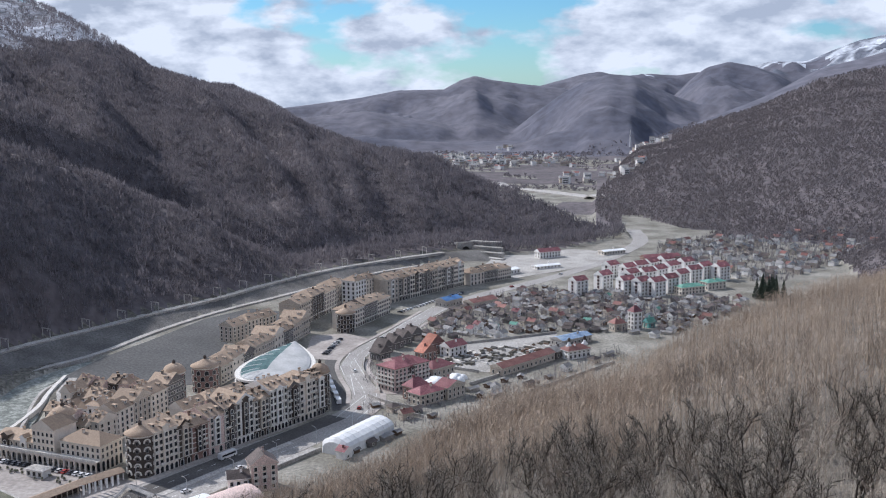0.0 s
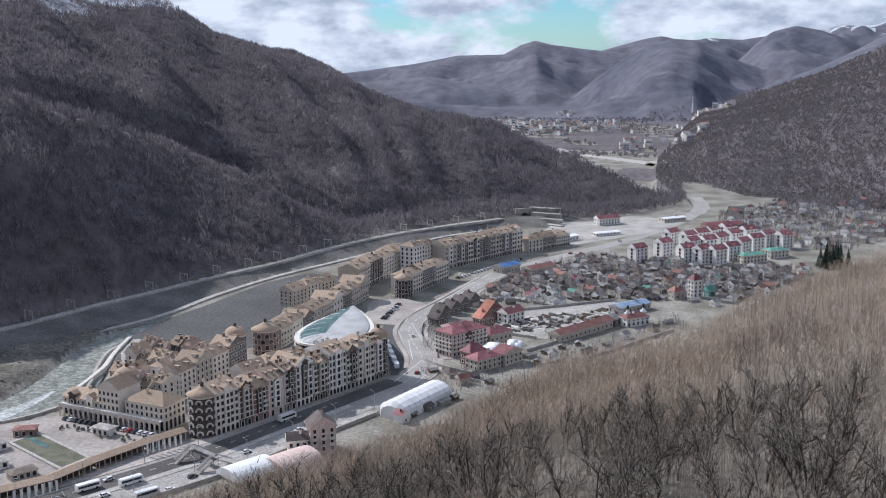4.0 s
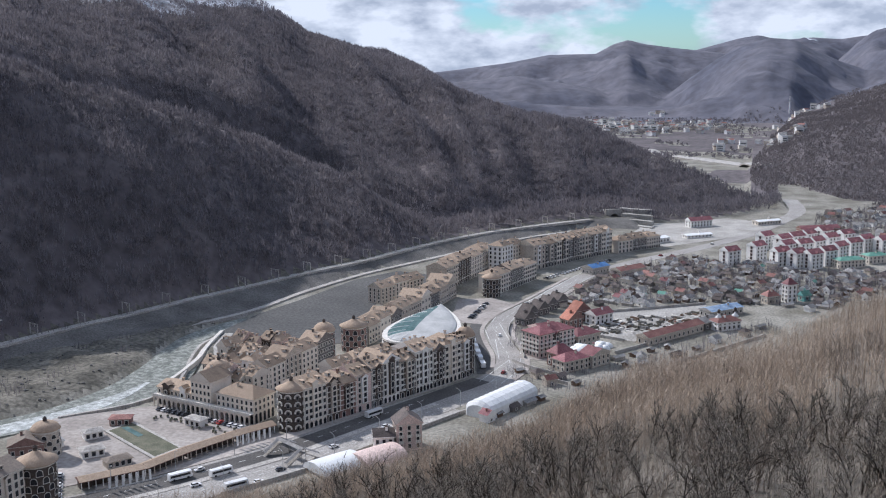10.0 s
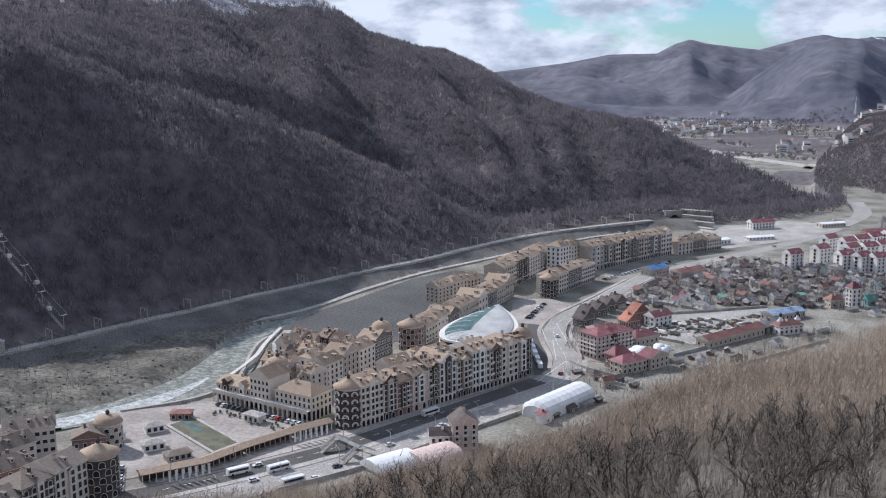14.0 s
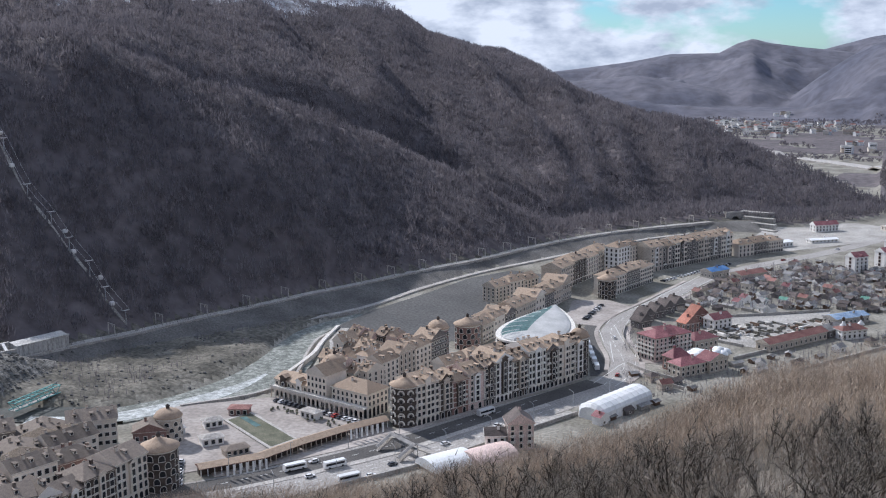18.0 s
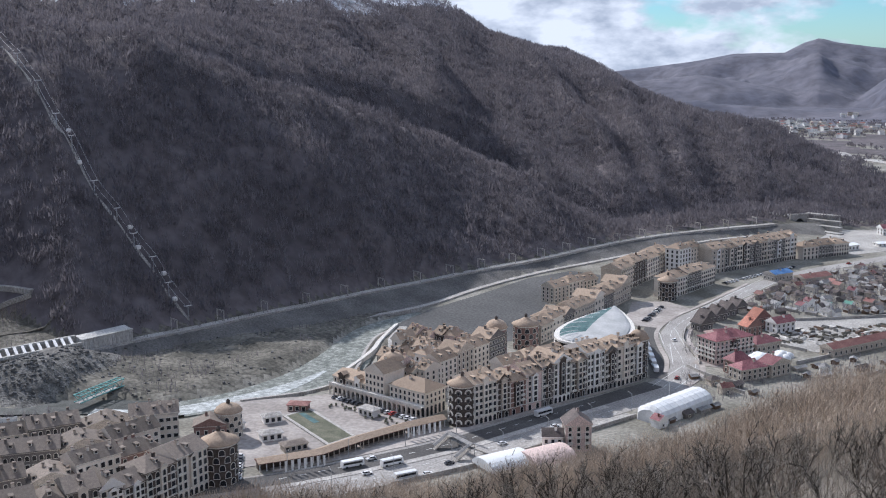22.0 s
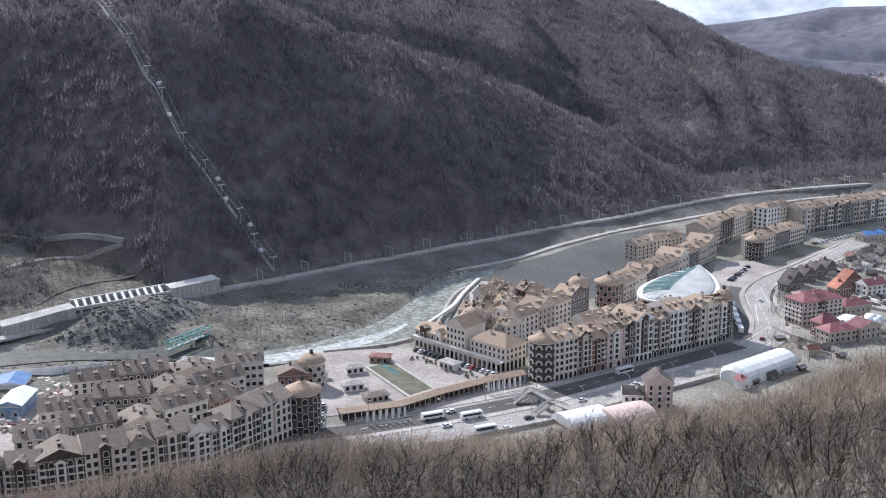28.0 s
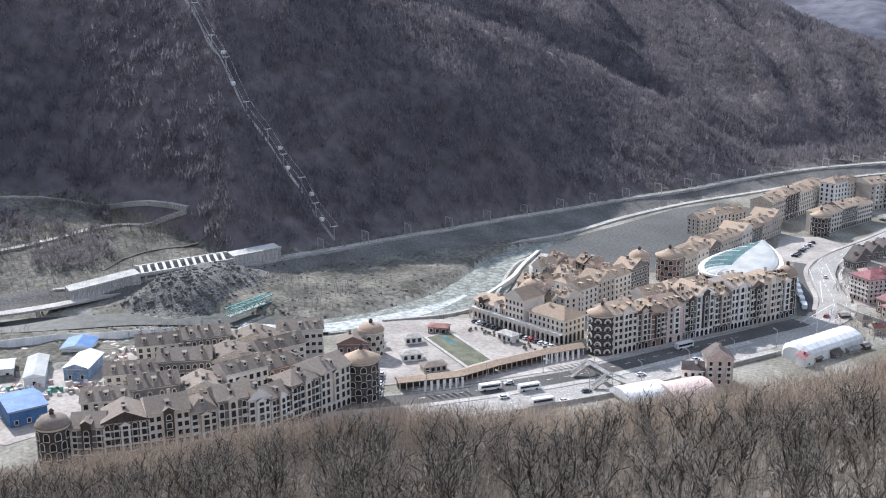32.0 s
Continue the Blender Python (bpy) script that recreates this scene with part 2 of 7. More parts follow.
M_TEAL = mat("pale_teal_glazing", (0.05, 0.105, 0.105), (0.13, 0.195, 0.19), 0.08, 0.5, 0.6, 0, spec=0.15, contrast=(0.3, 0.7))
M_MEMBR = mat("white_membrane", (0.72, 0.73, 0.73), (0.82, 0.82, 0.81), 0.15, 1.5, 0.6, 0.1, fine_amount=0.08)
M_REDROOF = mat("crimson_metal_roof", (0.20, 0.075, 0.085), (0.27, 0.12, 0.125), 0.2, 1.5, 0.7, 0.1, 0.3)
M_RUST = mat("rust_red_roof", (0.18, 0.082, 0.072), (0.25, 0.13, 0.11), 0.2, 2.0, 0.75, 0.2, 0.25)
M_GREYROOF = mat("weathered_grey_roof", (0.175, 0.17, 0.165), (0.29, 0.282, 0.275), 0.2, 2.0, 0.8, 0.2, 0.3)
M_DARKROOF = mat("dark_brown_roof", (0.085, 0.07, 0.065), (0.14, 0.115, 0.105), 0.2, 2.0, 0.8, 0.2, 0.25)
M_GREENROOF = mat("green_metal_roof", (0.10, 0.25, 0.19), (0.17, 0.33, 0.26), 0.2, 2.0, 0.6, 0.1, 0.15)
M_BLUEROOF = mat("blue_metal_roof", (0.05, 0.13, 0.31), (0.10, 0.205, 0.40), 0.2, 2.0, 0.6, 0.1, 0.1)
M_BLUEFADE = mat("faded_blue_metal_roof", (0.16, 0.24, 0.38), (0.34, 0.42, 0.52), 0.25, 1.5, 0.6, 0.1, 0.1)
M_STEEL = mat("galvanised_steel", (0.38, 0.39, 0.40), (0.48, 0.49, 0.50), 1.0, 6.0, 0.45, 0, metal=0.6)
M_TRIM = mat("pale_stone_trim", (0.60, 0.57, 0.52), (0.68, 0.65, 0.60), 0.5, 3.0, 0.85, 0.05)
M_TIMBER = mat("dark_timber", (0.10, 0.065, 0.045), (0.16, 0.11, 0.08), 0.6, 4.0, 0.8, 0.2)
M_GREENP = mat("turquoise_paint", (0.14, 0.34, 0.33), (0.20, 0.42, 0.40), 0.5, 3.0, 0.5, 0)
M_TYRE = mat("tyre_rubber", (0.02, 0.02, 0.02), (0.03, 0.03, 0.03), 2.0, 9.0)
M_CARW = mat("white_car_paint", (0.72, 0.72, 0.72), (0.78, 0.78, 0.78), 1.0, 5.0, 0.3, 0, 0.15, fine_amount=0.04)
M_CARD = mat("dark_car_paint", (0.05, 0.055, 0.065), (0.08, 0.08, 0.09), 1.0, 5.0, 0.3, 0, 0.6)
M_CARR = mat("red_car_paint", (0.34, 0.05, 0.045), (0.40, 0.07, 0.06), 1.0, 5.0, 0.3, 0, 0.4)
M_LINE = mat("white_road_paint", (0.62, 0.62, 0.60), (0.72, 0.72, 0.70), 0.8, 4.0, 0.8, 0)


# ---- mesh helpers ----
class Build:
    """Collects corners and faces of one mesh; slot numbers go with its materials."""

    def __init__(self, *mats):
        self.v, self.f, self.s, self.mats = [], [], [], mats

    def add(self, verts, faces, slot=0):
        k = len(self.v)
        self.v += verts
        self.f += [tuple(i + k for i in f) for f in faces]
        self.s += [slot] * len(faces)

    def box(self, x0, y0, z0, x1, y1, z1, slot=0):
        self.add([(x0, y0, z0), (x1, y0, z0), (x1, y1, z0), (x0, y1, z0), (x0, y0, z1), (x1, y0, z1), (x1, y1, z1), (x0, y1, z1)],
                 [(3, 2, 1, 0), (4, 5, 6, 7), (0, 1, 5, 4), (1, 2, 6, 5), (2, 3, 7, 6), (3, 0, 4, 7)], slot)

    def rings(self, rings, slot=0, close=True):
        """Skins rings of equal length, each a list of corners."""
        n = len(rings[0])
        fs = []
        for k in range(len(rings) - 1):
            for i in range(n):
                j = (i + 1) % n
                fs.append((k * n + i, k * n + j, (k + 1) * n + j, (k + 1) * n + i))
        if close:
            fs.append(tuple(range(n - 1, -1, -1)))
            fs.append(tuple((len(rings) - 1) * n + i for i in range(n)))
        self.add([p for r in rings for p in r], fs, slot)

    def turned(self, profile, n=20, cx=0, cy=0, slot=0, a0=0.0):
        """A turned body from (radius, height) pairs."""
        self.rings([[(cx + r * math.cos(a0 + 2 * math.pi * i / n), cy + r * math.sin(a0 + 2 * math.pi * i / n), z) for i in range(n)] for r, z in profile], slot)

    def bar(self, a, b, w, slot=0):
        """A square bar from a to b."""
        a, b = Vector(a), Vector(b)
        d = (b - a).normalized()
        s = d.orthogonal().normalized() * w / 2
        u = d.cross(s).normalized() * w / 2
        self.rings([[tuple(p + s + u), tuple(p - s + u), tuple(p - s - u), tuple(p + s - u)] for p in (a, b)], slot)

    def mesh(self, name, smooth=False):
        me = bpy.data.meshes.new(name)
        me.from_pydata(self.v, [], self.f)
        for m in self.mats:
            me.materials.append(m)
        me.polygons.foreach_set("material_index", self.s)
        if smooth:
            me.polygons.foreach_set("use_smooth", [True] * len(self.f))
        me.update()
        return me


def part(name, me, parent, label="", m=None):
    ob = new(name, me)
    ob.parent = parent
    if m is not None:
        ob.matrix_basis = m
    return tagged(ob, label)


def thing(name, m, label, category, group="", kind=""):
    ob = new(name)
    ob.matrix_basis = m
    return tagged(ob, label, category, group, kind)


def soup(name, verts, tris, mats, slots=None, smooth=False):
    """A mesh from arrays of corners and triangles."""
    me = bpy.data.meshes.new(name)
    me.vertices.add(len(verts))
    me.vertices.foreach_set("co", np.asarray(verts, np.float32).ravel())
    tris = np.asarray(tris, np.int32)
    me.loops.add(tris.size)
    me.loops.foreach_set("vertex_index", tris.ravel())
    k = tris.shape[1]
    me.polygons.add(len(tris))
    me.polygons.foreach_set("loop_start", np.arange(0, tris.size, k, dtype=np.int32))
    for m in mats:
        me.materials.append(m)
    if slots is not None:
        me.polygons.foreach_set("material_index", np.asarray(slots, np.int32))
    if smooth:
        me.polygons.foreach_set("use_smooth", np.ones(len(tris), bool))
    me.update(calc_edges=True)
    me.validate()
    return me


# ---- the lie of the land, by bearing (degrees, right of north positive) and range (m) from the viewpoint ----
def tab(rows):
    rows = np.array(rows, float)
    return lambda a: np.interp(a, rows[:, 0], rows[:, 1])


RAIL_R = tab([(-60, 590), (-41.3, 577), (-35.9, 595), (-30.1, 627), (-24.2, 671), (-18.1, 731), (-12.1, 808), (-6.6, 910), (-3.6, 955), (-0.7, 997), (1.1, 1017), (6, 1085), (9, 1150)])
DIKE_R = tab([(-60, 560), (-30.7, 607), (-24.1, 633), (-18.1, 685), (-12.6, 780), (-8.1, 848), (-3.6, 932), (-0.7, 985)])
FOOT_R = tab([(-60, 740), (-48, 720), (-43, 705), (-40, 660), (-36, 610), (-30.1, 637), (-24.2, 681), (-18.1, 741), (-12.1, 818), (-6.6, 922), (-3.6, 970), (1.1, 1040), (2.5, 1030), (5, 1040), (9, 1140), (9.6, 1200)])
FOOT_Z = tab([(-60, 36), (-48, 32), (-43, 28), (-40, 18), (-36, 6), (-1, 6), (2, 3), (4, 0)])
RIDGE_R = tab([(-60, 1500), (-37, 1650), (-21, 1900), (-10.7, 1600), (-5.4, 1450), (-0.4, 1360), (3.5, 1260), (8.6, 1180), (9.6, 1210)])
RIDGE_E = tab([(-60, 9), (-48, 8.6), (-37, 7.2), (-30, 6.3), (-25, 5.3), (-21.4, 4.41), (-19, 3.53), (-16.4, 2.07), (-14.6, 0.69), (-11.9, -0.02), (-10.7, -0.17), (-8.8, -1.05), (-7.1, -2.07),
               (-5.4, -2.81), (-2.4, -3.66), (-0.4, -4.12), (3.5, -5.51), (6.4, -6.68), (8.6, -7.6), (9.6, -8.0)])
BROW_R = tab([(-60, 330), (-48, 330), (-34, 330), (-29, 320), (-15, 300), (-7, 300), (0, 330), (4, 390), (8, 450), (12.4, 560), (15, 650), (18, 740), (22, 900), (30, 1000), (60, 800)])
BROW_E = tab([(-60, -24.2), (-48, -23.7), (-41, -23.5), (-36, -23.2), (-32, -22.8), (-27.4, -22.4), (-22, -22.6), (-18, -22.4), (-15, -21.9), (-10, -20.7), (-5.4, -19.7), (-1.6, -18.4), (1.5, -16.7), (4, -15.6), (7.3, -14.8), (11, -13.6),
              (12.6, -12.5), (15.1, -11.4), (17, -10.6), (20, -9.7), (22, -9.2), (30, -6), (60, 2)])
SPUR_E = tab([(13, -12.0), (15, -10.6), (17, -9.7), (20, -8.4), (22, -7.4), (30, -4), (60, 2)])
# break of the steep valley side, and crest of the spur above it
BREAK_E = tab([(-60, -1.5), (-36, -1.0), (-30, -0.6), (-28.4, -1.4), (-26.6, -3.2), (-24.0, -5.9), (-21.6, -8.6), (-19.4, -10.4), (-16.8, -11.4), (9, -11.4)])
CREST_E = tab([(-60, 2.5), (-36, 1.2), (-30, -0.2), (-27.4, -1.4), (-24, -2.8), (-20.4, -3.9), (-17.2, -5.0), (-14, -6.6), (-11, -8.4), (-8.5, -9.8), (9, -9.8)])
# far ranges, one behind the other
LOW_E = tab([(-60, -2), (-5.4, -2.81), (0, -3.15), (2.9, -3.52), (4.3, -3.17), (5.5, -2.74), (6.7, -2.54), (7.5, -2.89), (8.1, -3.32), (9.8, -3.4), (12.1, -2.88), (40, -2)])
MID_E = tab([(-60, -1), (-9, -2.0), (-4, -1.5), (0, -2.13), (2, -2.87), (3.4, -2.73), (4.9, -1.58), (6.3, -0.57), (7.5, 0.05), (8.6, 0.33), (9.8, 0.18), (10.6, -0.25), (12, -0.83), (14.3, -1.59), (16.2, -2.15), (40, -2)])
HIGH_E = tab([(-60, 2), (-8.2, -1.34), (-4.2, -0.85), (-2.4, -0.52), (0.1, -0.45), (1, 0.04), (1.7, 0.26), (2.6, 0.02), (3.7, -0.13), (4.9, -0.28), (6.3, -0.43), (9.2, -1.3), (11.5, -1.17), (12.6, -0.04), (13.4, 0.57), (14.5, 0.84), (15.6, 0.63),
              (16.9, 0.21), (18.8, -0.9), (40, 0)])
PEAK_E = tab([(-60, 1), (-8, -1.5), (-5, -1.7), (0.1, -0.83), (3.4, -0.7), (5.5, -0.22), (6.3, 0.0), (7.2, 0.28), (8.1, 0.42), (9.2, 0.12), (10.6, 0.26), (12, 0.16), (13.4, 0.37), (15.3, 0.55), (16.7, 0.87), (17.4, 0.75), (18.2, 0.8),
              (19.5, 1.4), (20.5, 1.79), (21.7, 2.03), (40, 3)])
RIGHT_B = tab([(8, 1320), (8.7, 1230), (12, 1180), (18, 1150), (30, 1100)])
RIGHT_R = tab([(7.6, 1340), (8.5, 1700), (9.5, 2250), (11.5, 2350), (16, 2420), (21.7, 2500), (40, 2600)])
RIGHT_E = tab([(7.6, -7.2), (8.1, -6.2), (8.7, -5.0), (9.3, -4.0), (10.2, -3.1), (11.5, -2.5), (13, -1.9), (16.2, -0.62), (18.8, 0.74), (21.7, 1.5), (40, 3)])
TREE_H = 11.0


def value_noise(x, y, seed):
    """Smooth lattice noise, -1 to 1."""
    xi, yi = np.floor(x).astype(np.int64), np.floor(y).astype(np.int64)
    fx, fy = x - xi, y - yi
    fx, fy = fx * fx * (3 - 2 * fx), fy * fy * (3 - 2 * fy)

    def h(i, j):
        k = (i * 374761393 + j * 668265263 + seed * 1442695041) & 0x7FFFFFFF
        k = ((k ^ (k >> 13)) * 1274126177) & 0x7FFFFFFF
        return ((k ^ (k >> 16)) & 0xFFFF) / 32767.5 - 1
    return (h(xi, yi) * (1 - fx) + h(xi + 1, yi) * fx) * (1 - fy) + (h(xi, yi + 1) * (1 - fx) + h(xi + 1, yi + 1) * fx) * fy


def rough_noise(x, y, size, seed, octaves=4):
    out, amp = 0, 1.0
    for k in range(octaves):
        out = out + amp * value_noise(x / size, y / size, seed + k)
        size, amp = size / 2.1, amp * 0.5
    return out


RIVER = [(-470, 330, 20), (-392, 380, 22), (-350, 408, 20), (-300, 425, 20), (-262, 432, 22), (-240, 455, 26), (-222, 490, 34), (-219, 525, 32), (-226, 565, 20), (-227, 592, 17), (-220, 618, 12), (-211, 640, 7)]


def near_line(x, y, line):
    """Distance from a polyline with a width at each corner, and that width."""
    best, wide = np.full(np.shape(x), 1e9), np.zeros(np.shape(x))
    for (ax, ay, aw), (bx, by, bw) in zip(line, line[1:]):
        dx, dy = bx - ax, by - ay
        t = np.clip(((x - ax) * dx + (y - ay) * dy) / (dx * dx + dy * dy), 0, 1)
        d = np.hypot(x - ax - t * dx, y - ay - t * dy)
        wide = np.where(d < best, aw + t * (bw - aw), wide)
        best = np.minimum(best, d)
    return best, wide


def land(x, y):
    """Height and kind of the ground: 0 valley, 1 near hillside, 2 woodland, 3 frosted, 4 far, 5 far snow, 6 bank, 7 rough earth, 8 rubble."""
    x, y = np.asarray(x, float), np.asarray(y, float)
    a, r = np.degrees(np.arctan2(x, y)), np.hypot(x, y)
    z, kind = np.zeros_like(x), np.zeros(x.shape, int)
    left = a < 9.6
    # river bed
    d, w = near_line(x, y, RIVER)
    z = np.where((d < w / 2 + 5) & (r < 900), -2.6 * np.clip((w / 2 + 5 - d) / 5, 0, 1), z)
    # rough land beside the river, below the railway
    rough = (a < -20) & (a > -60) & (r > 520 + (a + 30) * 3) & (r < RAIL_R(a)) & (d > w / 2 + 4)
    kind = np.where(rough, 7, kind)
    rise = np.clip((d - w / 2 - 3) / 14, 0, 1)
    z = np.where(rough, z + rise * (2.3 + 1.2 * rough_noise(x, y, 22, 9, 3)), z)
    mound = 9.5 * np.exp(-(((x + 350) / 21) ** 4 + ((y - 452) / 34) ** 4)) * (1 + 0.16 * rough_noise(x, y, 9, 13, 3))
    z = np.where(a < -20, z + mound, z)
    kind = np.where((mound > 1.2) & (a < -20), 8, kind)
    # railway bank
    rr, dk = RAIL_R(a), DIKE_R(a)
    lo = np.where(a < -31, rr - 16, np.minimum(dk + 3, rr - 9))
    bank = left & (r > lo) & (r <= rr) & (a < 2.5)
    z = np.where(bank, np.maximum(z, -1 + 7 * (r - lo) / (rr - lo)), z)
    kind = np.where(bank, 6, kind)
    # wooded mountain
    fr, fz, gr = FOOT_R(a), FOOT_Z(a), RIDGE_R(a)
    gz = H + gr * np.tan(np.radians(RIDGE_E(a))) - 8
    tb, tc = np.tan(np.radians(BREAK_E(a))), np.tan(np.radians(CREST_E(a)))
    steep = np.interp(a, [-28, -22], [0.98, 1.05])
    r1 = np.maximum(fr, (H - fz + steep * fr) / (steep - tb))
    z1 = fz + steep * (r1 - fr)
    r2 = np.maximum(r1 + 4, (H - z1 + 0.36 * r1) / (0.36 - tc))
    z2 = z1 + 0.36 * (r2 - r1)
    # gully behind the crest, then a shaded scarp before the upper slope
    dip = np.clip((r2 - fr) / 130, 0, 1) * np.clip((a + 32) / 4, 0, 1)
    r3, z3 = r2 + 70, z2 - 22 * dip
    te = np.tan(np.radians(CREST_E(a) + 1.5 * dip))
    r4 = np.maximum(r3 + 2, (H - z3 + 1.0 * r3) / (1.0 - te))
    r4 = np.where(dip > 0, np.minimum(r4, r3 + 110), r3 + 2)
    z4 = z3 + 0.95 * (r4 - r3)
    wav = 55 * rough_noise(a / 7.0 * 100, r * 0.12, 100, 3, 2) * np.clip((r - fr) / 120, 0, 1)
    rw = np.maximum(r + wav * 0.2, fr)
    s = (r - r4) / (gr - r4)
    sc = np.clip((rw - r4) / (gr - r4), 0, 1)
    top_z = z4 + (gz - z4) * sc ** np.interp(a, [-30, -20, -8, 4], [0.95, 0.9, 0.72, 0.62])
    mz = np.where(rw < r1, fz + steep * (rw - fr), np.where(rw < r2, z1 + 0.36 * (rw - r1), np.where(rw < r3, z2 + (z3 - z2) * (rw - r2) / 70, np.where(rw < r4, z3 + 0.95 * (rw - r3), top_z))))
    ridged = 0.5 - np.abs(rough_noise(a / 5.0 * 100 + r * 0.22, r * 0.12, 100, 7, 2))
    mz = mz + ((12 + 32 * np.clip((r - r4) / 120, 0, 1)) * ridged + 5 * rough_noise(x, y, 60, 33, 3)) * np.clip((r - fr) / 160, 0, 1) * np.clip((1 - sc) * 4, 0, 1) * np.clip((9 - a) / 8, 0, 1) - np.clip(s - 1, 0, 9) * 60
    edge = np.clip((9.6 - a) / 0.8, 0, 1)
    mz = mz * edge
    up = left & (r > fr)
    z = np.where(up & (mz > z), mz, z)
    kind = np.where(up & (mz > 1), np.where(mz + 14 * rough_noise(x, y, 60, 21, 3) > 208, 3, 2), kind)
    shelf = left & (r > rr) & (r <= fr)
    z = np.where(shelf, 6 + (fz - 6) * np.clip((r - rr) / (fr - rr), 0, 1) + np.where(a < -38, 0.8 * rough_noise(x, y, 25, 5, 3), 0), z)
    kind = np.where(shelf, 7, kind)
    # hill on the other side
    rb, rg = RIGHT_B(a), RIGHT_R(a)
    rz = H + rg * np.tan(np.radians(RIGHT_E(a))) - 14
    s4 = (r - rb) / (rg - rb)
    c4 = np.clip(s4, 0, 1)
    z4 = rz * c4 ** 1.15 + 22 * rough_noise(x, y, 330, 41, 4) * np.clip(c4 * (1 - c4) * 3, 0, 1) - np.clip(s4 - 1, 0, 9) * 80
    z4 = z4 * np.clip((a - 7.5) / 1.0, 0, 1)
    on = (a > 7.5) & (r > rb) & (z4 > z)
    z, kind = np.where(on, z4, z), np.where(on, 2, kind)
    # wooded spur beyond the near brow
    sz = H + 1050 * np.tan(np.radians(SPUR_E(a))) - 8 - np.where(r < 1050, 0.13, 0.3) * np.abs(r - 1050) + 3 * rough_noise(x, y, 60, 47, 3)
    on = (a > 12.5) & (a < 62) & (sz > z)
    z, kind = np.where(on, sz, z), np.where(on, 2, kind)
    # valley floor beyond the bend
    floor2 = (r > 1330) & (r <= 2500) & (z < 3) & (np.hypot((x - 140) / 130, (y - 1560) / 130) + 0.35 * rough_noise(x, y, 90, 91, 3) > 1)
    kind = np.where(floor2, np.where(rough_noise(x, y, 120, 97, 3) > 0.45, 0, 2), kind)
    z = np.where(floor2, z + 3 * (1 + rough_noise(x, y, 160, 93, 3)) * np.clip((r - 1330) / 300, 0, 1), z)
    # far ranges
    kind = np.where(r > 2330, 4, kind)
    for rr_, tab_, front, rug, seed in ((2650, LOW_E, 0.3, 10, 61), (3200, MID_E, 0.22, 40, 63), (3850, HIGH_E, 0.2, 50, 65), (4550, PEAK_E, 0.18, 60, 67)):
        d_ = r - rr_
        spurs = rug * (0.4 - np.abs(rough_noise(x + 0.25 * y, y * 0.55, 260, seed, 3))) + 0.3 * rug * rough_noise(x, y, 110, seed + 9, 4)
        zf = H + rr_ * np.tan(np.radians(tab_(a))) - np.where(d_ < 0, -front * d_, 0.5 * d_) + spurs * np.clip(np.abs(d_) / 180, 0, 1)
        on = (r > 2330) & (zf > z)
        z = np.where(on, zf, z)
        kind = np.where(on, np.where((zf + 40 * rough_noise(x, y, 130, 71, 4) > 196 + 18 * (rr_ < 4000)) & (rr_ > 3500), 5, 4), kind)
    # near hillside under the viewpoint
    br = BROW_R(a)
    bz = H + br * np.tan(np.radians(BROW_E(a))) - TREE_H + 1.0
    z60 = np.interp(a, [-60, 0, 22, 60], [124, 125, 122, 135])
    zn = np.where(r < 60, 157 + (z60 - 157) * (r / 60), np.where(r < br, z60 + (bz - z60) * (r - 60) / (br - 60), bz - (r - br) * 0.5))
    zn = zn + np.clip(r / 200, 0, 1) * 1.6 * rough_noise(x, y, 45, 81, 3) * np.where(zn > 1, 1, 0)
    back = np.clip((np.abs(a) - 62) / 40, 0, 1)
    zn = np.where(back > 0, zn * (1 - back) + back * (157 + 0.28 * r), zn)
    on = zn > z
    z, kind = np.where(on, zn, z), np.where(on, np.where(back > 0.3, 2, 1), kind)
    return z, kind


def land_z(x, y):
    return float(land(np.array([x]), np.array([y]))[0][0])


az = np.radians(np.concatenate([np.arange(-180, -56, 4.0), np.arange(-56, 27, 0.22), np.arange(27, 180, 4.0)]))
rg = np.concatenate([[0.02, 8.0], np.arange(20, 240, 10.0), np.arange(240, 760, 4.0), np.arange(760, 1300, 9.0), np.arange(1300, 2700, 24.0), np.arange(2700, 4850, 34.0), [4900.0]])
AZ, RG = np.meshgrid(az, rg)
gx, gy = RG * np.sin(AZ), RG * np.cos(AZ)
gz, gk = land(gx, gy)
na = len(az)
idx = np.arange(len(rg) * na).reshape(len(rg), na)
nxt = np.roll(idx, -1, axis=1)
quads = np.stack([idx[:-1].ravel(), idx[1:].ravel(), nxt[1:].ravel(), nxt[:-1].ravel()], 1)[:, ::-1]
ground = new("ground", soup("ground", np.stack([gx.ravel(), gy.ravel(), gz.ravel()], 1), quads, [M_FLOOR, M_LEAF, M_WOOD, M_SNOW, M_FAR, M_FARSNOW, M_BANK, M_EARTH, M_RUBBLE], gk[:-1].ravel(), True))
tagged(ground, "valley floor with dry grass and bare wooded mountainsides", "ground", kind="structure")


# ---- strips of road, water and wall ----
def smooth_line(pts, n=6):
    """Points along a curve through pts (x, y, width)."""
    p = [np.array(q, float) for q in pts]
    p = [2 * p[0] - p[1]] + p + [2 * p[-1] - p[-2]]
    out = []
    for i in range(1, len(p) - 2):
        for k in range(n):
            t = k / n
            out.append(0.5 * (2 * p[i] + (p[i + 1] - p[i - 1]) * t + (2 * p[i - 1] - 5 * p[i] + 4 * p[i + 1] - p[i + 2]) * t * t + (3 * p[i] - p[i - 1] - 3 * p[i + 1] + p[i + 2]) * t ** 3))
    return out + [p[-2]]


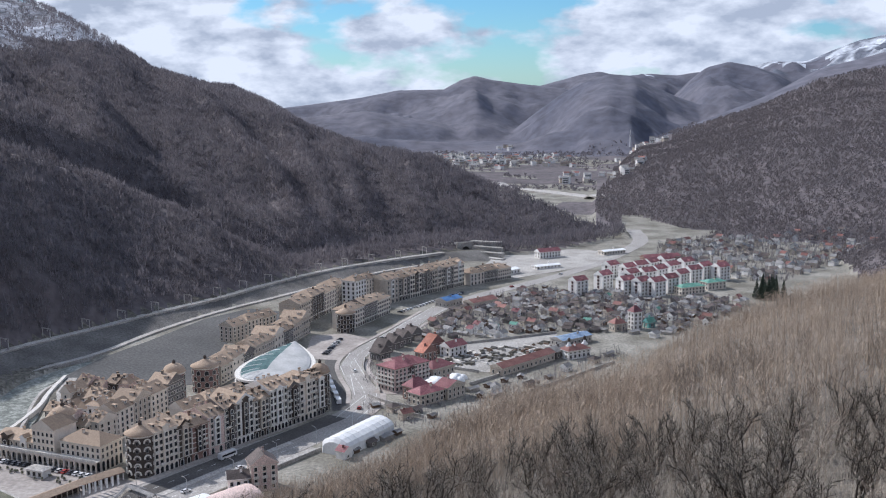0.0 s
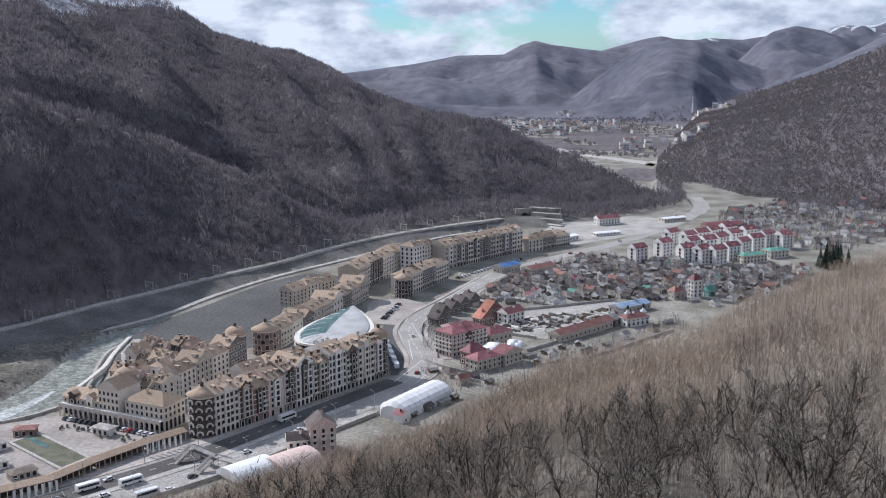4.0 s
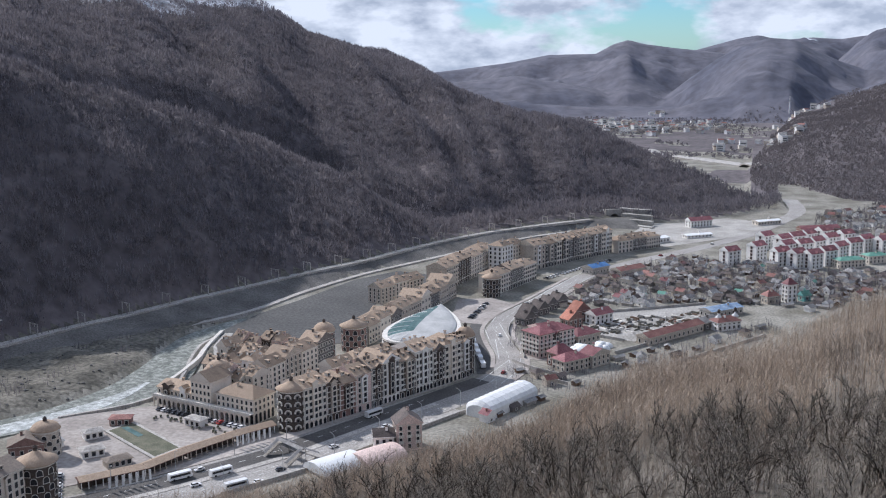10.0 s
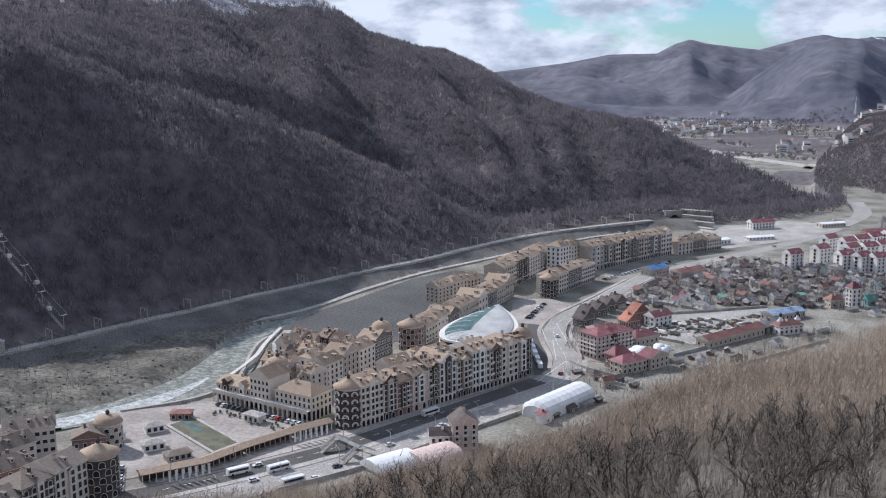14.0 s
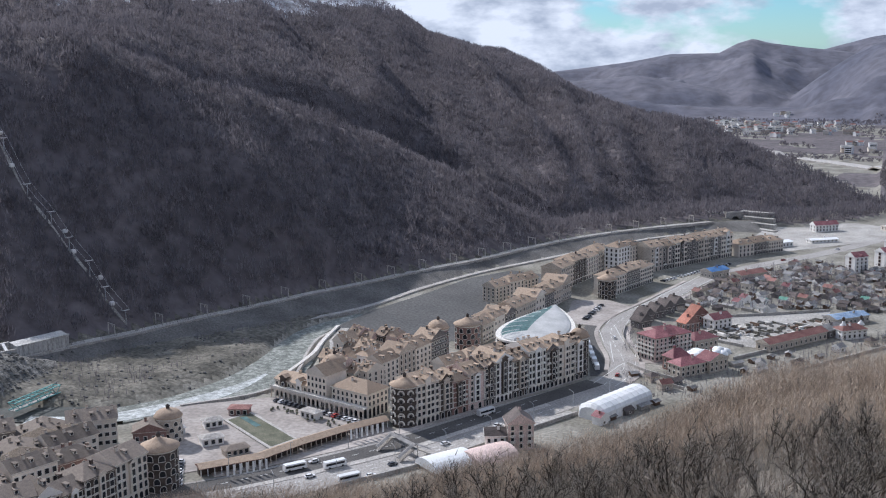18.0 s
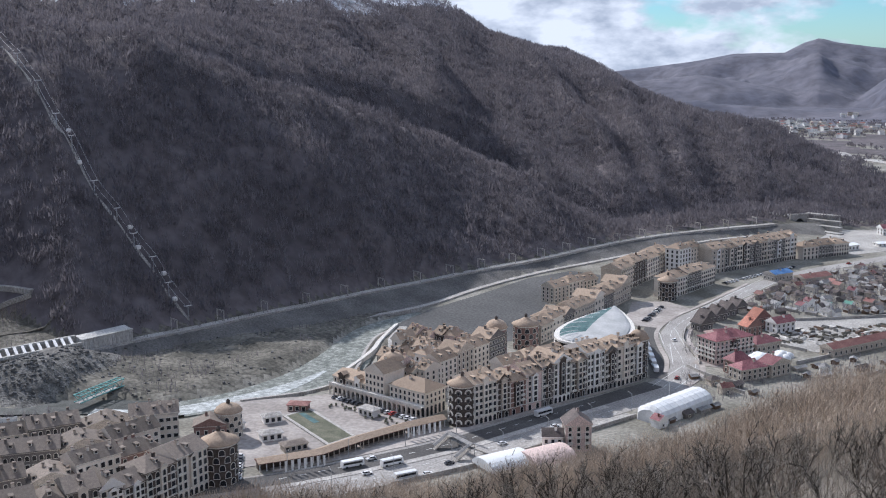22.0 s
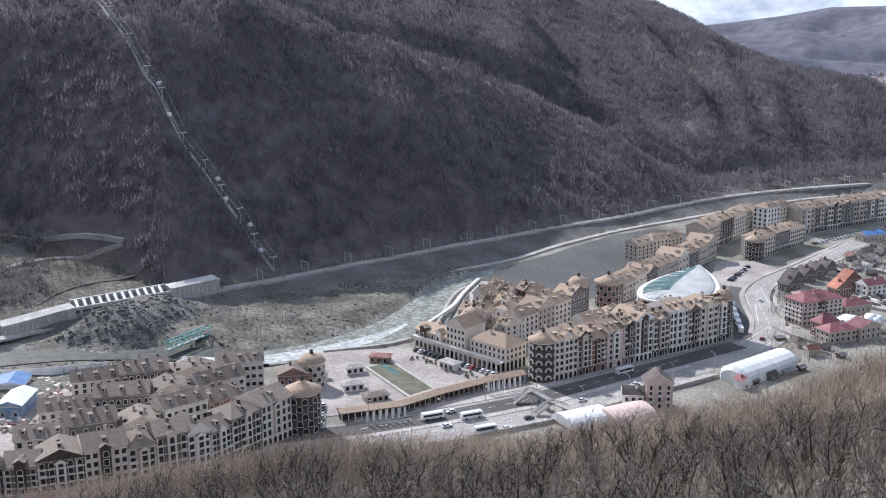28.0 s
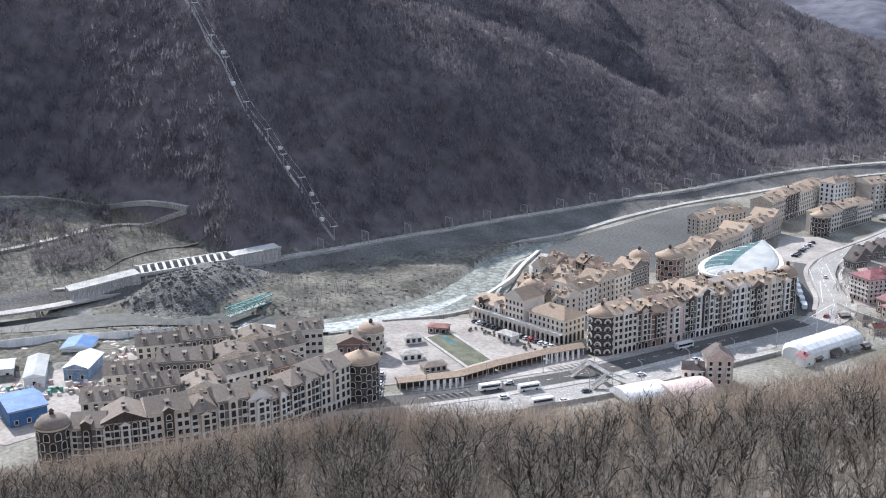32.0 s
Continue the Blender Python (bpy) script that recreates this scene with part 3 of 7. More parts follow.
def strip(name, pts, z0, z1, m, label, category, kind="structure", offset=0.0, n=6, follow=False):
    """A solid band along a curve from height z0 to z1; offset shifts it to its right."""
    q = smooth_line(pts, n)
    rings = []
    for i, p in enumerate(q):
        d = q[min(i + 1, len(q) - 1)] - q[max(i - 1, 0)]
        d = d[:2] / np.hypot(*d[:2])
        s = np.array([d[1], -d[0]])
        c, w = p[:2] + s * offset, p[2] / 2
        base = p[3] if len(p) > 3 else land_z(*c) if follow else 0.0
        l, r = c - s * w, c + s * w
        rings.append([(l[0], l[1], base + z0), (r[0], r[1], base + z0), (r[0], r[1], base + z1), (l[0], l[1], base + z1)])
    b = Build(m)
    b.rings(rings)
    return tagged(new(name, b.mesh(name)), label, category, kind=kind)


def sheet(name, pts, z0, z1, m, label, category, kind="structure"):
    """A flat slab with the outline pts."""
    b = Build(m)
    b.rings([[(x, y, z0) for x, y in pts], [(x, y, z1) for x, y in pts]])
    return tagged(new(name, b.mesh(name)), label, category, kind=kind)


def polar(a, r, z=0.0):
    return (r * math.sin(radians(a)), r * math.cos(radians(a)), z)


strip("river", RIVER[:5], -1.9, -1.12, M_WATER_SHADE, "smooth river reach below the bank, coloured dark for the shade on it", "river", n=5)
strip("river", RIVER[4:], -1.9, -1.1, M_WATER, "shallow grey-green mountain river over stones", "river", n=5)
strip("rapids", [(-300, 421, 9), (-270, 428, 12), (-248, 450, 13), (-235, 470, 11), (-228, 488, 7), (-224, 508, 2)], -1.2, -1.0, M_RAPID, "white broken water of the river rapids", "rapids", offset=4)
BLVD = [(-235, 318, 24), (-175, 361, 26), (-150, 385, 27), (-124, 413, 28), (-100, 447, 28), (-72, 487, 26), (-48, 522, 20), (-41, 548, 16), (-43, 572, 14), (-50, 600, 13), (-54, 628, 12), (-49, 660, 12), (-33, 702, 12), (-8, 772, 12), (33, 838, 12), (78, 890, 12), (132, 965, 13), (172, 1040, 14), (203, 1115, 16), (210, 1200, 16)]
strip("road", BLVD, -0.3, 0.12, M_ASPH, "pale sunlit asphalt road through the valley", "road")
DIKE = [(*polar(a, float(DIKE_R(a)))[:2], 4.2) for a in range(-30, 1, 3)]
strip("dike", DIKE, -2.0, 1.0, M_CONC, "pale concrete dike wall beside the river", "dike")
RAIL = [(*polar(a, float(RAIL_R(a)) + 3.5)[:2], 7.0) for a in range(-45, 3, 3)]
strip("railway", RAIL, 5.0, 6.4, M_YARD, "single railway track on pale ballast", "railway")
strip("parapet", [(*polar(a, float(RAIL_R(a)))[:2], 1.8) for a in range(-42, 3, 3)], 4.5, 6.7, M_CONC, "low pale concrete parapet along the railway", "parapet")
strip("quay_wall", [(-214, 602, 2), (-212.5, 580, 2), (-210.5, 562, 2.4), (-208, 546, 2.4), (-207.5, 528, 2), (-208, 508, 2)], -2.4, 1.3, M_TRIM, "pale curved stone quay wall above the river", "quay wall")
strip("quay_path", [(-209, 600, 5), (-206.5, 580, 6), (-204, 562, 6), (-200, 552, 4)], -0.3, 0.28, M_YARD, "pale earth path behind the quay wall", "path")
sheet("gravel_lot", [(-216, 600), (-206, 648), (-190, 688), (-168, 752), (-142, 788), (-106, 772), (-122, 722), (-138, 690), (-136, 640), (-130, 590), (-160, 575), (-196, 560)], -0.3, 0.15, M_LOT, "bare grey gravel lot behind the dike", "lot")
sheet("square", [(-240, 446), (-198, 470), (-146, 449), (-128, 436), (-168, 396), (-206, 366), (-222, 392)], -0.3, 0.22, M_PAVE, "pale paved town square", "square")

# ---- buildings ----
WINDOWS = {}


def window_mesh(w, h, style, trim):
    """A window in the plane y = 0 looking to -y, its sill in the middle of the origin."""
    key = (round(w, 2), round(h, 2), style, trim.name)
    if key in WINDOWS:
        return WINDOWS[key]
    b = Build(trim, M_GLASS)
    t, n, r = 0.2, 6, w / 2
    if style == "arch":
        ins = [(r, 0)] + [(r * math.cos(math.pi * i / n), h - r + r * math.sin(math.pi * i / n)) for i in range(n + 1)] + [(-r, 0)]
        out = [(r + t, -t)] + [((r + t) * math.cos(math.pi * i / n), h - r + (r + t) * math.sin(math.pi * i / n)) for i in range(n + 1)] + [(-r - t, -t)]
    else:
        ins = [(r, 0), (r, h), (-r, h), (-r, 0)]
        out = [(r + t, -t), (r + t, h + t), (-r - t, h + t), (-r - t, -t)]
    k = len(ins)
    rows = [[(x, 0.02, z) for x, z in out], [(x, -0.16, z) for x, z in out], [(x, -0.16, z) for x, z in ins], [(x, -0.04, z) for x, z in ins]]
    fs = [(q * k + i, q * k + (i + 1) % k, (q + 1) * k + (i + 1) % k, (q + 1) * k + i) for q in range(3) for i in range(k)]
    b.add([c for row in rows for c in row], fs, 0)
    b.f.append(tuple(3 * k + i for i in range(k)))
    b.s.append(1)
    WINDOWS[key] = b.mesh("window")
    return WINDOWS[key]


def balcony_mesh(w):
    key = ("balcony", round(w, 1))
    if key not in WINDOWS:
        b = Build(M_TRIM)
        prof = [(0, -0.2), (-1.15, -0.2), (-1.15, 0.95), (-1.03, 0.95), (-1.03, 0), (0, 0)]
        b.rings([[(x, y, z) for y, z in prof] for x in (-w / 2, w / 2)])
        WINDOWS[key] = b.mesh("balcony")
    return WINDOWS[key]


def pier_mesh(h):
    key = ("pier", round(h, 1))
    if key not in WINDOWS:
        b = Build(M_TRIM)
        b.box(-0.24, -0.28, 0, 0.24, 0.05, h)
        WINDOWS[key] = b.mesh("pier")
    return WINDOWS[key]


def roof_mesh(L, D, kind, rh, over, m, m2, thick=0.3):
    """A roof over a rectangle L by D at height 0."""
    b = Build(m, m2)
    x0, y0, x1, y1 = -over, -over, L + over, D + over
    low = [(x0, y0), (x1, y0), (x1, y1), (x0, y1)]
    b.rings([[(x, y, -0.15) for x, y in low], [(x, y, thick - 0.15) for x, y in low]], 1, close=False)
    b.add([(x, y, -0.15) for x, y in low], [(3, 2, 1, 0)], 1)
    z = thick - 0.15
    W, T = x1 - x0, y1 - y0
    if kind == "hip":
        if W >= T:
            k = T / 2 * 0.9
            top = [(x0 + k, (y0 + y1) / 2), (x1 - k, (y0 + y1) / 2)]
            fs = [(0, 1, 5, 4), (1, 2, 5), (2, 3, 4, 5), (3, 0, 4)]
        else:
            k = W / 2 * 0.9
            top = [((x0 + x1) / 2, y0 + k), ((x0 + x1) / 2, y1 - k)]
            fs = [(0, 1, 4), (1, 2, 5, 4), (2, 3, 5), (3, 0, 4, 5)]
    elif kind == "gable_y":
        top = [((x0 + x1) / 2, y0), ((x0 + x1) / 2, y1)]
        fs = [(0, 1, 4), (1, 2, 5, 4), (2, 3, 5), (3, 0, 4, 5)]
    else:
        top = [(x0, (y0 + y1) / 2), (x1, (y0 + y1) / 2)]
        fs = [(0, 1, 5, 4), (1, 2, 5), (2, 3, 4, 5), (3, 0, 4)]
    slots = [1 if (kind == "gable_y" and len(f) == 3) or (kind == "gable" and len(f) == 3) else 0 for f in fs]
    for f, s in zip(fs, slots):
        b.add([(x, y, z) for x, y in low] + [(x, y, z + rh) for x, y in top], [f], s)
    return b.mesh("roof")


def roof_height(kind, L, D, rh, x, y):
    """Height of the roof over the point x, y."""
    if kind == "gable_y":
        return rh * (1 - abs(x - L / 2) / (L / 2 + 0.6))
    v = 1 - abs(y - D / 2) / (D / 2 + 0.6)
    if kind == "gable":
        return rh * v
    u = min(x, L - x) + 0.6
    return rh * min(v if L >= D else 1.0, u / (min(L, D) / 2 * 0.9 + 0.6), v if L >= D else (min(y, D - y) + 0.6) / (L / 2 * 0.9))


def building(p0, p1, depth, h, wall, label, name="town_house", category="building", group="", roof="gable", rh=3.6, roofm=None, rows=5, gap=2.6, sides="f", ground="arch", gh=4.0, z=0.0,
             trim=None, win=(1.2, 1.7), balconies=0.0, chimneys=1, dormers=2, over=0.6, band=None, seed=0, gable_wall=None, piers=0, grid=False, bays=0):
    """A house on the line p0 to p1, facing to the right of that line and reaching depth metres back from it."""
    rnd = random.Random(seed * 7919 + int(p0[0] * 13 + p0[1] * 7))
    roofm, trim = roofm or M_ROOF, trim or M_TRIM
    L, ang = math.hypot(p1[0] - p0[0], p1[1] - p0[1]), math.atan2(p1[1] - p0[1], p1[0] - p0[0])
    ob = thing(name, Matrix.Translation((p0[0], p0[1], z)) @ Matrix.Rotation(ang, 4, "Z"), label, category, group)
    b = Build(wall, trim)
    b.box(0, 0, -1.5, L, depth, h)
    part("wall", b.mesh("wall"), ob)
    b = Build(trim)
    b.box(-0.2, -0.22, h - 0.55, L + 0.2, depth + 0.2, h - 0.16)
    part("cornice", b.mesh("cornice"), ob)
    if ground == "arch":
        b = Build(trim)
        b.box(-0.12, -0.16, gh - 0.1, L + 0.12, depth + 0.12, gh + 0.25)
        part("string_course", b.mesh("string_course"), ob)
    if band:
        b = Build(band)
        b.box(-0.08, -0.1, -1.5, L + 0.08, depth + 0.08, gh - 0.1)
        part("plinth", b.mesh("plinth"), ob)
    rf = part("roof", roof_mesh(L, depth, roof, rh, over, roofm, gable_wall or wall), ob, m=pose(0, 0, h))
    for k in range(chimneys):
        cx, cy = L * (k + 0.3 + 0.4 * rnd.random()) / max(1, chimneys), depth * rnd.choice((0.36, 0.62))
        zz = roof_height(roof, L, depth, rh, cx, cy)
        b = Build(wall, roofm)
        b.box(-0.5, -0.45, -0.8, 0.5, 0.45, 1.5)
        b.box(-0.62, -0.57, 1.5, 0.62, 0.57, 1.75, 1)
        part("chimney", b.mesh("chimney"), rf, m=pose(cx, cy, zz + 0.1))
    for k in range(dormers):
        cx, cy = L * (k + 0.5) / max(1, dormers), depth * 0.2
        zz = roof_height(roof, L, depth, rh, cx, cy)
        b = Build(trim, M_GLASS, roofm)
        b.box(-0.7, -0.6, -0.6, 0.7, 1.6, 0.9)
        b.box(-0.5, -0.64, -0.1, 0.5, -0.58, 0.75, 1)
        b.box(-0.95, -0.85, 0.9, 0.95, 2.0, 1.08, 2)
        part("dormer", b.mesh("dormer"), rf, m=pose(cx, cy, zz + 0.15))
    faces = {"f": (L, lambda u, v: pose(u, -0.005, v)), "b": (L, lambda u, v: pose(L - u, depth + 0.005, v, rz=180)),
             "l": (depth, lambda u, v: pose(-0.005, depth - u, v, rz=-90)), "r": (depth, lambda u, v: pose(L + 0.005, u, v, rz=90))}
    if grid and wall in (M_BROWNW, M_GREYW, M_REDW):
        piers = 2
        for k in range(1, rows):
            b = Build(trim)
            b.box(0.02, -0.26, -0.16, L - 0.02, 0.04, 0.16)
            part("floor_band", b.mesh("floor_band"), ob, m=pose(0, 0, gh + k * (h - 0.7 - gh) / rows + 0.12))
    # projecting bays under small gables
    spans = []
    for k in range(bays):
        bw = rnd.uniform(2.7, 3.6)
        if L < (bw + 1.6) * bays:
            continue
        bx, top, face = L * (k + 0.5) / bays + rnd.uniform(-0.8, 0.8), h + rnd.choice((-1.2, 0.4, 1.2, 1.8)), rnd.choice((M_WHITE, M_CREAM, M_BROWNW if wall is not M_BROWNW else M_TANW, wall))
        spans.append((bx - bw / 2 - 0.4, bx + bw / 2 + 0.4))
        b = Build(face)
        b.box(-bw / 2, -0.85, 0, bw / 2, 0.03, top - gh - 0.4)
        bay = part("bay", b.mesh("bay"), ob, m=pose(bx, 0, gh + 0.4))
        part("bay_roof", roof_mesh(bw, 3.4, "gable_y", 1.3, 0.35, roofm, face, 0.22), bay, m=pose(-bw / 2, -0.85, top - gh - 0.4))
        bf = (h - 0.7 - gh) / max(1, rows)
        for q in range(rows):
            part("window", window_mesh(bw * 0.5, min(win[1] + 0.15, bf - 0.6), "arch" if q == rows - 1 else "plain", trim), bay, m=pose(0, -0.855, q * bf + 0.35))
    for s in sides:
        wide, at = faces[s]
        n = max(1, int((wide - 0.8) / gap))
        fh = (h - 0.7 - gh) / max(1, rows)
        for i in range(n):
            u = (i + 0.5) * wide / n
            if piers and i % piers == 0:
                part("pier", pier_mesh(h - gh - 0.8), ob, m=at(i * wide / n + 0.3, gh + 0.1))
            if ground == "arch":
                part("window", window_mesh(1.7, gh - 0.9, "arch", trim), ob, m=at(u, 0.25))
            elif ground == "plain":
                part("window", window_mesh(win[0], min(win[1], gh - 1.4), "plain", trim), ob, m=at(u, 1.0))
            if s == "f" and any(lo < u < hi for lo, hi in spans):
                continue
            for k in range(rows):
                style = "arch" if k == rows - 1 and seed % 3 == 1 else "plain"
                if rnd.random() < balconies and k < rows - 1:
                    part("balcony", balcony_mesh(win[0] + 0.9), ob, m=at(u, gh + k * fh + 0.4))
                part("window", window_mesh(win[0], min(win[1], fh - 0.7), style, trim), ob, m=at(u, gh + k * fh + 0.55))
    return ob


def row_of(points, cuts, depth, heights, walls, roofs, labels, **kw):
    """A terrace of houses along a polyline, cut at the given parts of its length."""
    seg, tot = [], 0.0
    for a, b in zip(points, points[1:]):
        d = math.hypot(b[0] - a[0], b[1] - a[1])
        seg.append((tot, tot + d, a, b))
        tot += d

    def spot(s):
        for s0, s1, a, b in seg:
            if s <= s1 + 1e-6:
                t = (s - s0) / (s1 - s0)
                return (a[0] + (b[0] - a[0]) * t, a[1] + (b[1] - a[1]) * t)
    n = len(heights)
    base_gap, base_win = kw.pop("gap", 2.6), kw.pop("win", (1.3, 1.8))
    pick = random.Random(int(points[0][0] * 31 + points[0][1]))
    cuts = cuts or [k / n for k in range(n + 1)]
    jit = kw.pop("jitter", 0.0)
    for k in range(n):
        qa, qb = spot(cuts[k] * tot), spot(cuts[k + 1] * tot * 0.9985)
        if jit:
            ql = math.hypot(qb[0] - qa[0], qb[1] - qa[1])
            nx, ny = (qb[1] - qa[1]) / ql, (qa[0] - qb[0]) / ql
            ja, jb = pick.uniform(-jit, jit), pick.uniform(-jit, jit)
            qa, qb = (qa[0] + nx * ja, qa[1] + ny * ja), (qb[0] + nx * jb, qb[1] + ny * jb)
        building(qa, qb, depth + (k % 3) * 0.8, heights[k], walls[k % len(walls)], labels[k % len(labels)], roof=roofs[k % len(roofs)], seed=k, gap=base_gap * pick.choice((0.85, 1.0, 1.15, 1.3)), win=(base_win[0] * pick.uniform(0.85, 1.25), base_win[1] * pick.uniform(0.85, 1.15)), **kw)


def round_tower(cx, cy, r, h, wall, label, roof="cone", rh=4.0, arches=5, rings=6, roofm=None, turn=0.0, name="corner_tower", hood=False):
    ob = thing(name, pose(cx, cy, 0, rz=turn), label, "tower")
    b = Build(wall)
    b.turned([(r, -1.5), (r, h)], 28)
    part("wall", b.mesh("wall"), ob)
    b = Build(M_TRIM)
    b.turned([(r + 0.1, h - 1.0), (r + 0.35, h - 0.6), (r + 0.35, h), (r, h)], 28)
    part("cornice", b.mesh("cornice"), ob)
    b = Build(roofm or M_ROOF)
    if roof == "cone":
        prof = [(r + 0.9, -0.1), (r + 0.9, 0.15), (r * 0.55, rh * 0.55), (0.7, rh), (0.65, rh + 0.05)]
    else:
        prof = [(r + 0.6, -0.1), (r + 0.6, 0.15)] + [((r + 0.2) * math.cos(a), 0.2 + rh * math.sin(a)) for a in (0.15, 0.45, 0.8, 1.1, 1.4)]
    b.turned(prof, 28)
    rf = part("roof", b.mesh("roof", True), ob, m=pose(0, 0, h))
    b = Build(M_BROWNW, M_ROOF)
    b.turned([(0.8, -0.4), (0.8, 1.2), (1.05, 1.2), (0.1, 2.2)], 10)
    part("cupola", b.mesh("cupola"), rf, m=pose(0, 0, rh))
    fh = (h - 1.4) / arches
    for k in range(arches):
        for i in range(rings):
            a = 2 * math.pi * (i + 0.5 * (k % 2) * (not hood)) / rings
            w = min(2.6, 2 * math.pi * r / rings * 0.5)
            if hood:
                # heavy half-round hood over a small recessed light
                m = Matrix.Rotation(a, 4, "Z") @ pose(0, -r - 0.02, 0.9 + k * fh)
                part("window", window_mesh(w * 0.45, fh * 0.4, "plain", M_GREYW), ob, m=m)
                if ("hood", round(w, 2)) not in WINDOWS:
                    b = Build(M_TRIM)
                    arc = [math.pi * (q - 0.6) / 8.8 for q in range(11)]
                    b.rings([[(u * math.cos(t), y_, u * math.sin(t)) for u, y_ in ((w * 0.5, 0.15), (w * 0.5, -0.4), (w * 0.5 + 0.55, -0.4), (w * 0.5 + 0.55, 0.15))] for t in arc])
                    WINDOWS["hood", round(w, 2)] = b.mesh("hood")
                part("hood", WINDOWS["hood", round(w, 2)], ob, m=m @ pose(0, 0, fh * 0.28))
                continue
            m = Matrix.Rotation(a, 4, "Z") @ pose(0, -r - 0.02, 0.5 + k * fh)
            part("window", window_mesh(w, fh - 0.7, "arch", M_TRIM), ob, m=m)
    return ob


def along(a, b, t):
    return (a[0] + (b[0] - a[0]) * t, a[1] + (b[1] - a[1]) * t)


# terrace on the boulevard
F0, F1 = (-122.5, 444.5), (-59.5, 531.5)
WALLS_A = [M_CREAM, M_BROWNW, M_REDW, M_PINKW, M_GREYW, M_WHITE, M_BROWNW, M_WHITE, M_GREYW, M_CREAM, M_BROWNW]
HEIGHTS_A = [18.8, 17.0, 15.8, 17.6, 19.2, 20.0, 18.2, 20.8, 18.4, 20.0, 18.6]
LABELS_A = ["cream plastered terrace house with arched ground floor windows", "brown brick terrace house under a tan tiled roof", "red brick terrace house with pale window frames",
            "faded pink terrace house with tan roof and dormers", "grey stone terrace house with many windows", "white terrace house with balconies facing the boulevard", "brown brick terrace house with pale piers and bands",
            "tall white terrace house with arched openings", "grey stone terrace house with balconies", "cream terrace house near the end of the row", "brown brick corner house on the boulevard"]
row_of([F0, F1], [0, 0.12, 0.19, 0.28, 0.37, 0.44, 0.54, 0.64, 0.75, 0.83, 0.94, 1.0], 15, HEIGHTS_A, WALLS_A, ["gable", "gable_y", "hip", "gable", "gable", "gable_y", "gable"], LABELS_A, group="boulevard terrace", dormers=3, chimneys=3, balconies=0.25, rows=5, gap=2.3, gh=3.6, sides="f", win=(1.5, 2.0), piers=2, grid=True, bays=1)
round_tower(-128.5, 446.5, 6.0, 18.6, M_BROWNW, "round dark brick corner tower with pale arches and tan cone roof", arches=5, rings=9, rh=3.2, hood=True)
round_tower(-62.5, 537.5, 4.6, 20.0, M_BROWNW, "round dark corner tower with a tan domed roof", roof="dome", rh=4.2, arches=6, rings=8)
# inner wing behind the terrace
row_of([(-123, 500), (-98, 536)], None, 10, [11.5, 12.2, 11.2], [M_CREAM, M_TANW, M_GREYW], ["gable", "hip"], ["inner courtyard house with tan tiled roof"], group="courtyard houses", rows=4, gap=2.8, ground="", gh=1.0, sides="f")

# arcade building on the square
Q0, Q1 = (-200.5, 472), (-146.5, 448.5)
building(Q0, along(Q0, Q1, 0.36), 13, 8.6, M_TANW, "low tan arcaded wing facing the square", name="arcade_wing", roof="gable", rh=2.2, rows=1, gap=2.4, bays=2, gh=5.4, sides="fl", dormers=0, seed=1)
building(along(Q0, Q1, 0.363), along(Q0, Q1, 0.57), 14, 15.6, M_CREAM, "tall cream gabled centre of the arcade building", name="arcade_centre", roof="gable_y", rh=4.2, rows=3, gap=1.9, gh=5.4, sides="fl", dormers=0, seed=1)
building(along(Q0, Q1, 0.63), Q1, 14, 11.6, M_CREAM, "cream arcaded corner house with tan hipped roof", name="arcade_house", roof="hip", rh=4.0, rows=2, gap=2.4, gh=5.4, sides="fr", dormers=0, seed=2)
round_tower(-171.5, 476, 5.0, 18.0, M_CREAM, "round cream tower with a tan dome behind the arcade", roof="dome", rh=3.2, arches=4, rings=8)
# arched walk along the foot of the arcade building
gx0, gy0 = along(Q0, Q1, 0.0)
ga = math.atan2(Q1[1] - Q0[1], Q1[0] - Q0[0])
gwalk = thing("arcade_walk", Matrix.Translation((gx0, gy0, 0.2)) @ Matrix.Rotation(ga, 4, "Z"), "pale plastered arcade with round arches along the square", "arcade")
gL, gN = math.hypot(Q1[0] - Q0[0], Q1[1] - Q0[1]), 20
bw_ = gL / gN
b = Build(M_CREAM)
half, spring, top_ = bw_ * 0.36, 3.1, 5.0
inner = [(half * math.cos(math.pi * q / 8), spring + half * math.sin(math.pi * q / 8)) for q in range(9)]
for y0, y1 in ((-3.2, -2.7),):
    for yy, flip in ((y0, False), (y1, True)):
        for sgn in (1, -1):
            f_ = (0, 1, 2, 3) if (sgn == 1) != flip else (3, 2, 1, 0)
            b.add([(sgn * half, yy, 0), (sgn * bw_ / 2, yy, 0), (sgn * bw_ / 2, yy, spring), (sgn * half, yy, spring)], [f_])
        for (xa, za), (xb, zb) in zip(inner, inner[1:]):
            f_ = (0, 1, 2, 3) if flip else (3, 2, 1, 0)
            b.add([(xa, yy, za), (xb, yy, zb), (xb, yy, top_), (xa, yy, top_)], [f_])
        for sgn in (1, -1):
            f_ = (0, 1, 2, 3) if (sgn == 1) != flip else (3, 2, 1, 0)
            b.add([(sgn * half, yy, spring), (sgn * bw_ / 2, yy, spring), (sgn * bw_ / 2, yy, top_), (sgn * half, yy, top_)], [f_])
    for (xa, za), (xb, zb) in zip([(half, 0)] + inner, inner + [(-half, 0)]):
        b.add([(xa, y0, za), (xb, y0, zb), (xb, y1, zb), (xa, y1, za)], [(0, 1, 2, 3)])
arch_me = b.mesh("arch")
for k in range(gN):
    part("arch", arch_me, gwalk, m=pose(bw_ * (k + 0.5), 0, 0))
b = Build(M_TRIM)
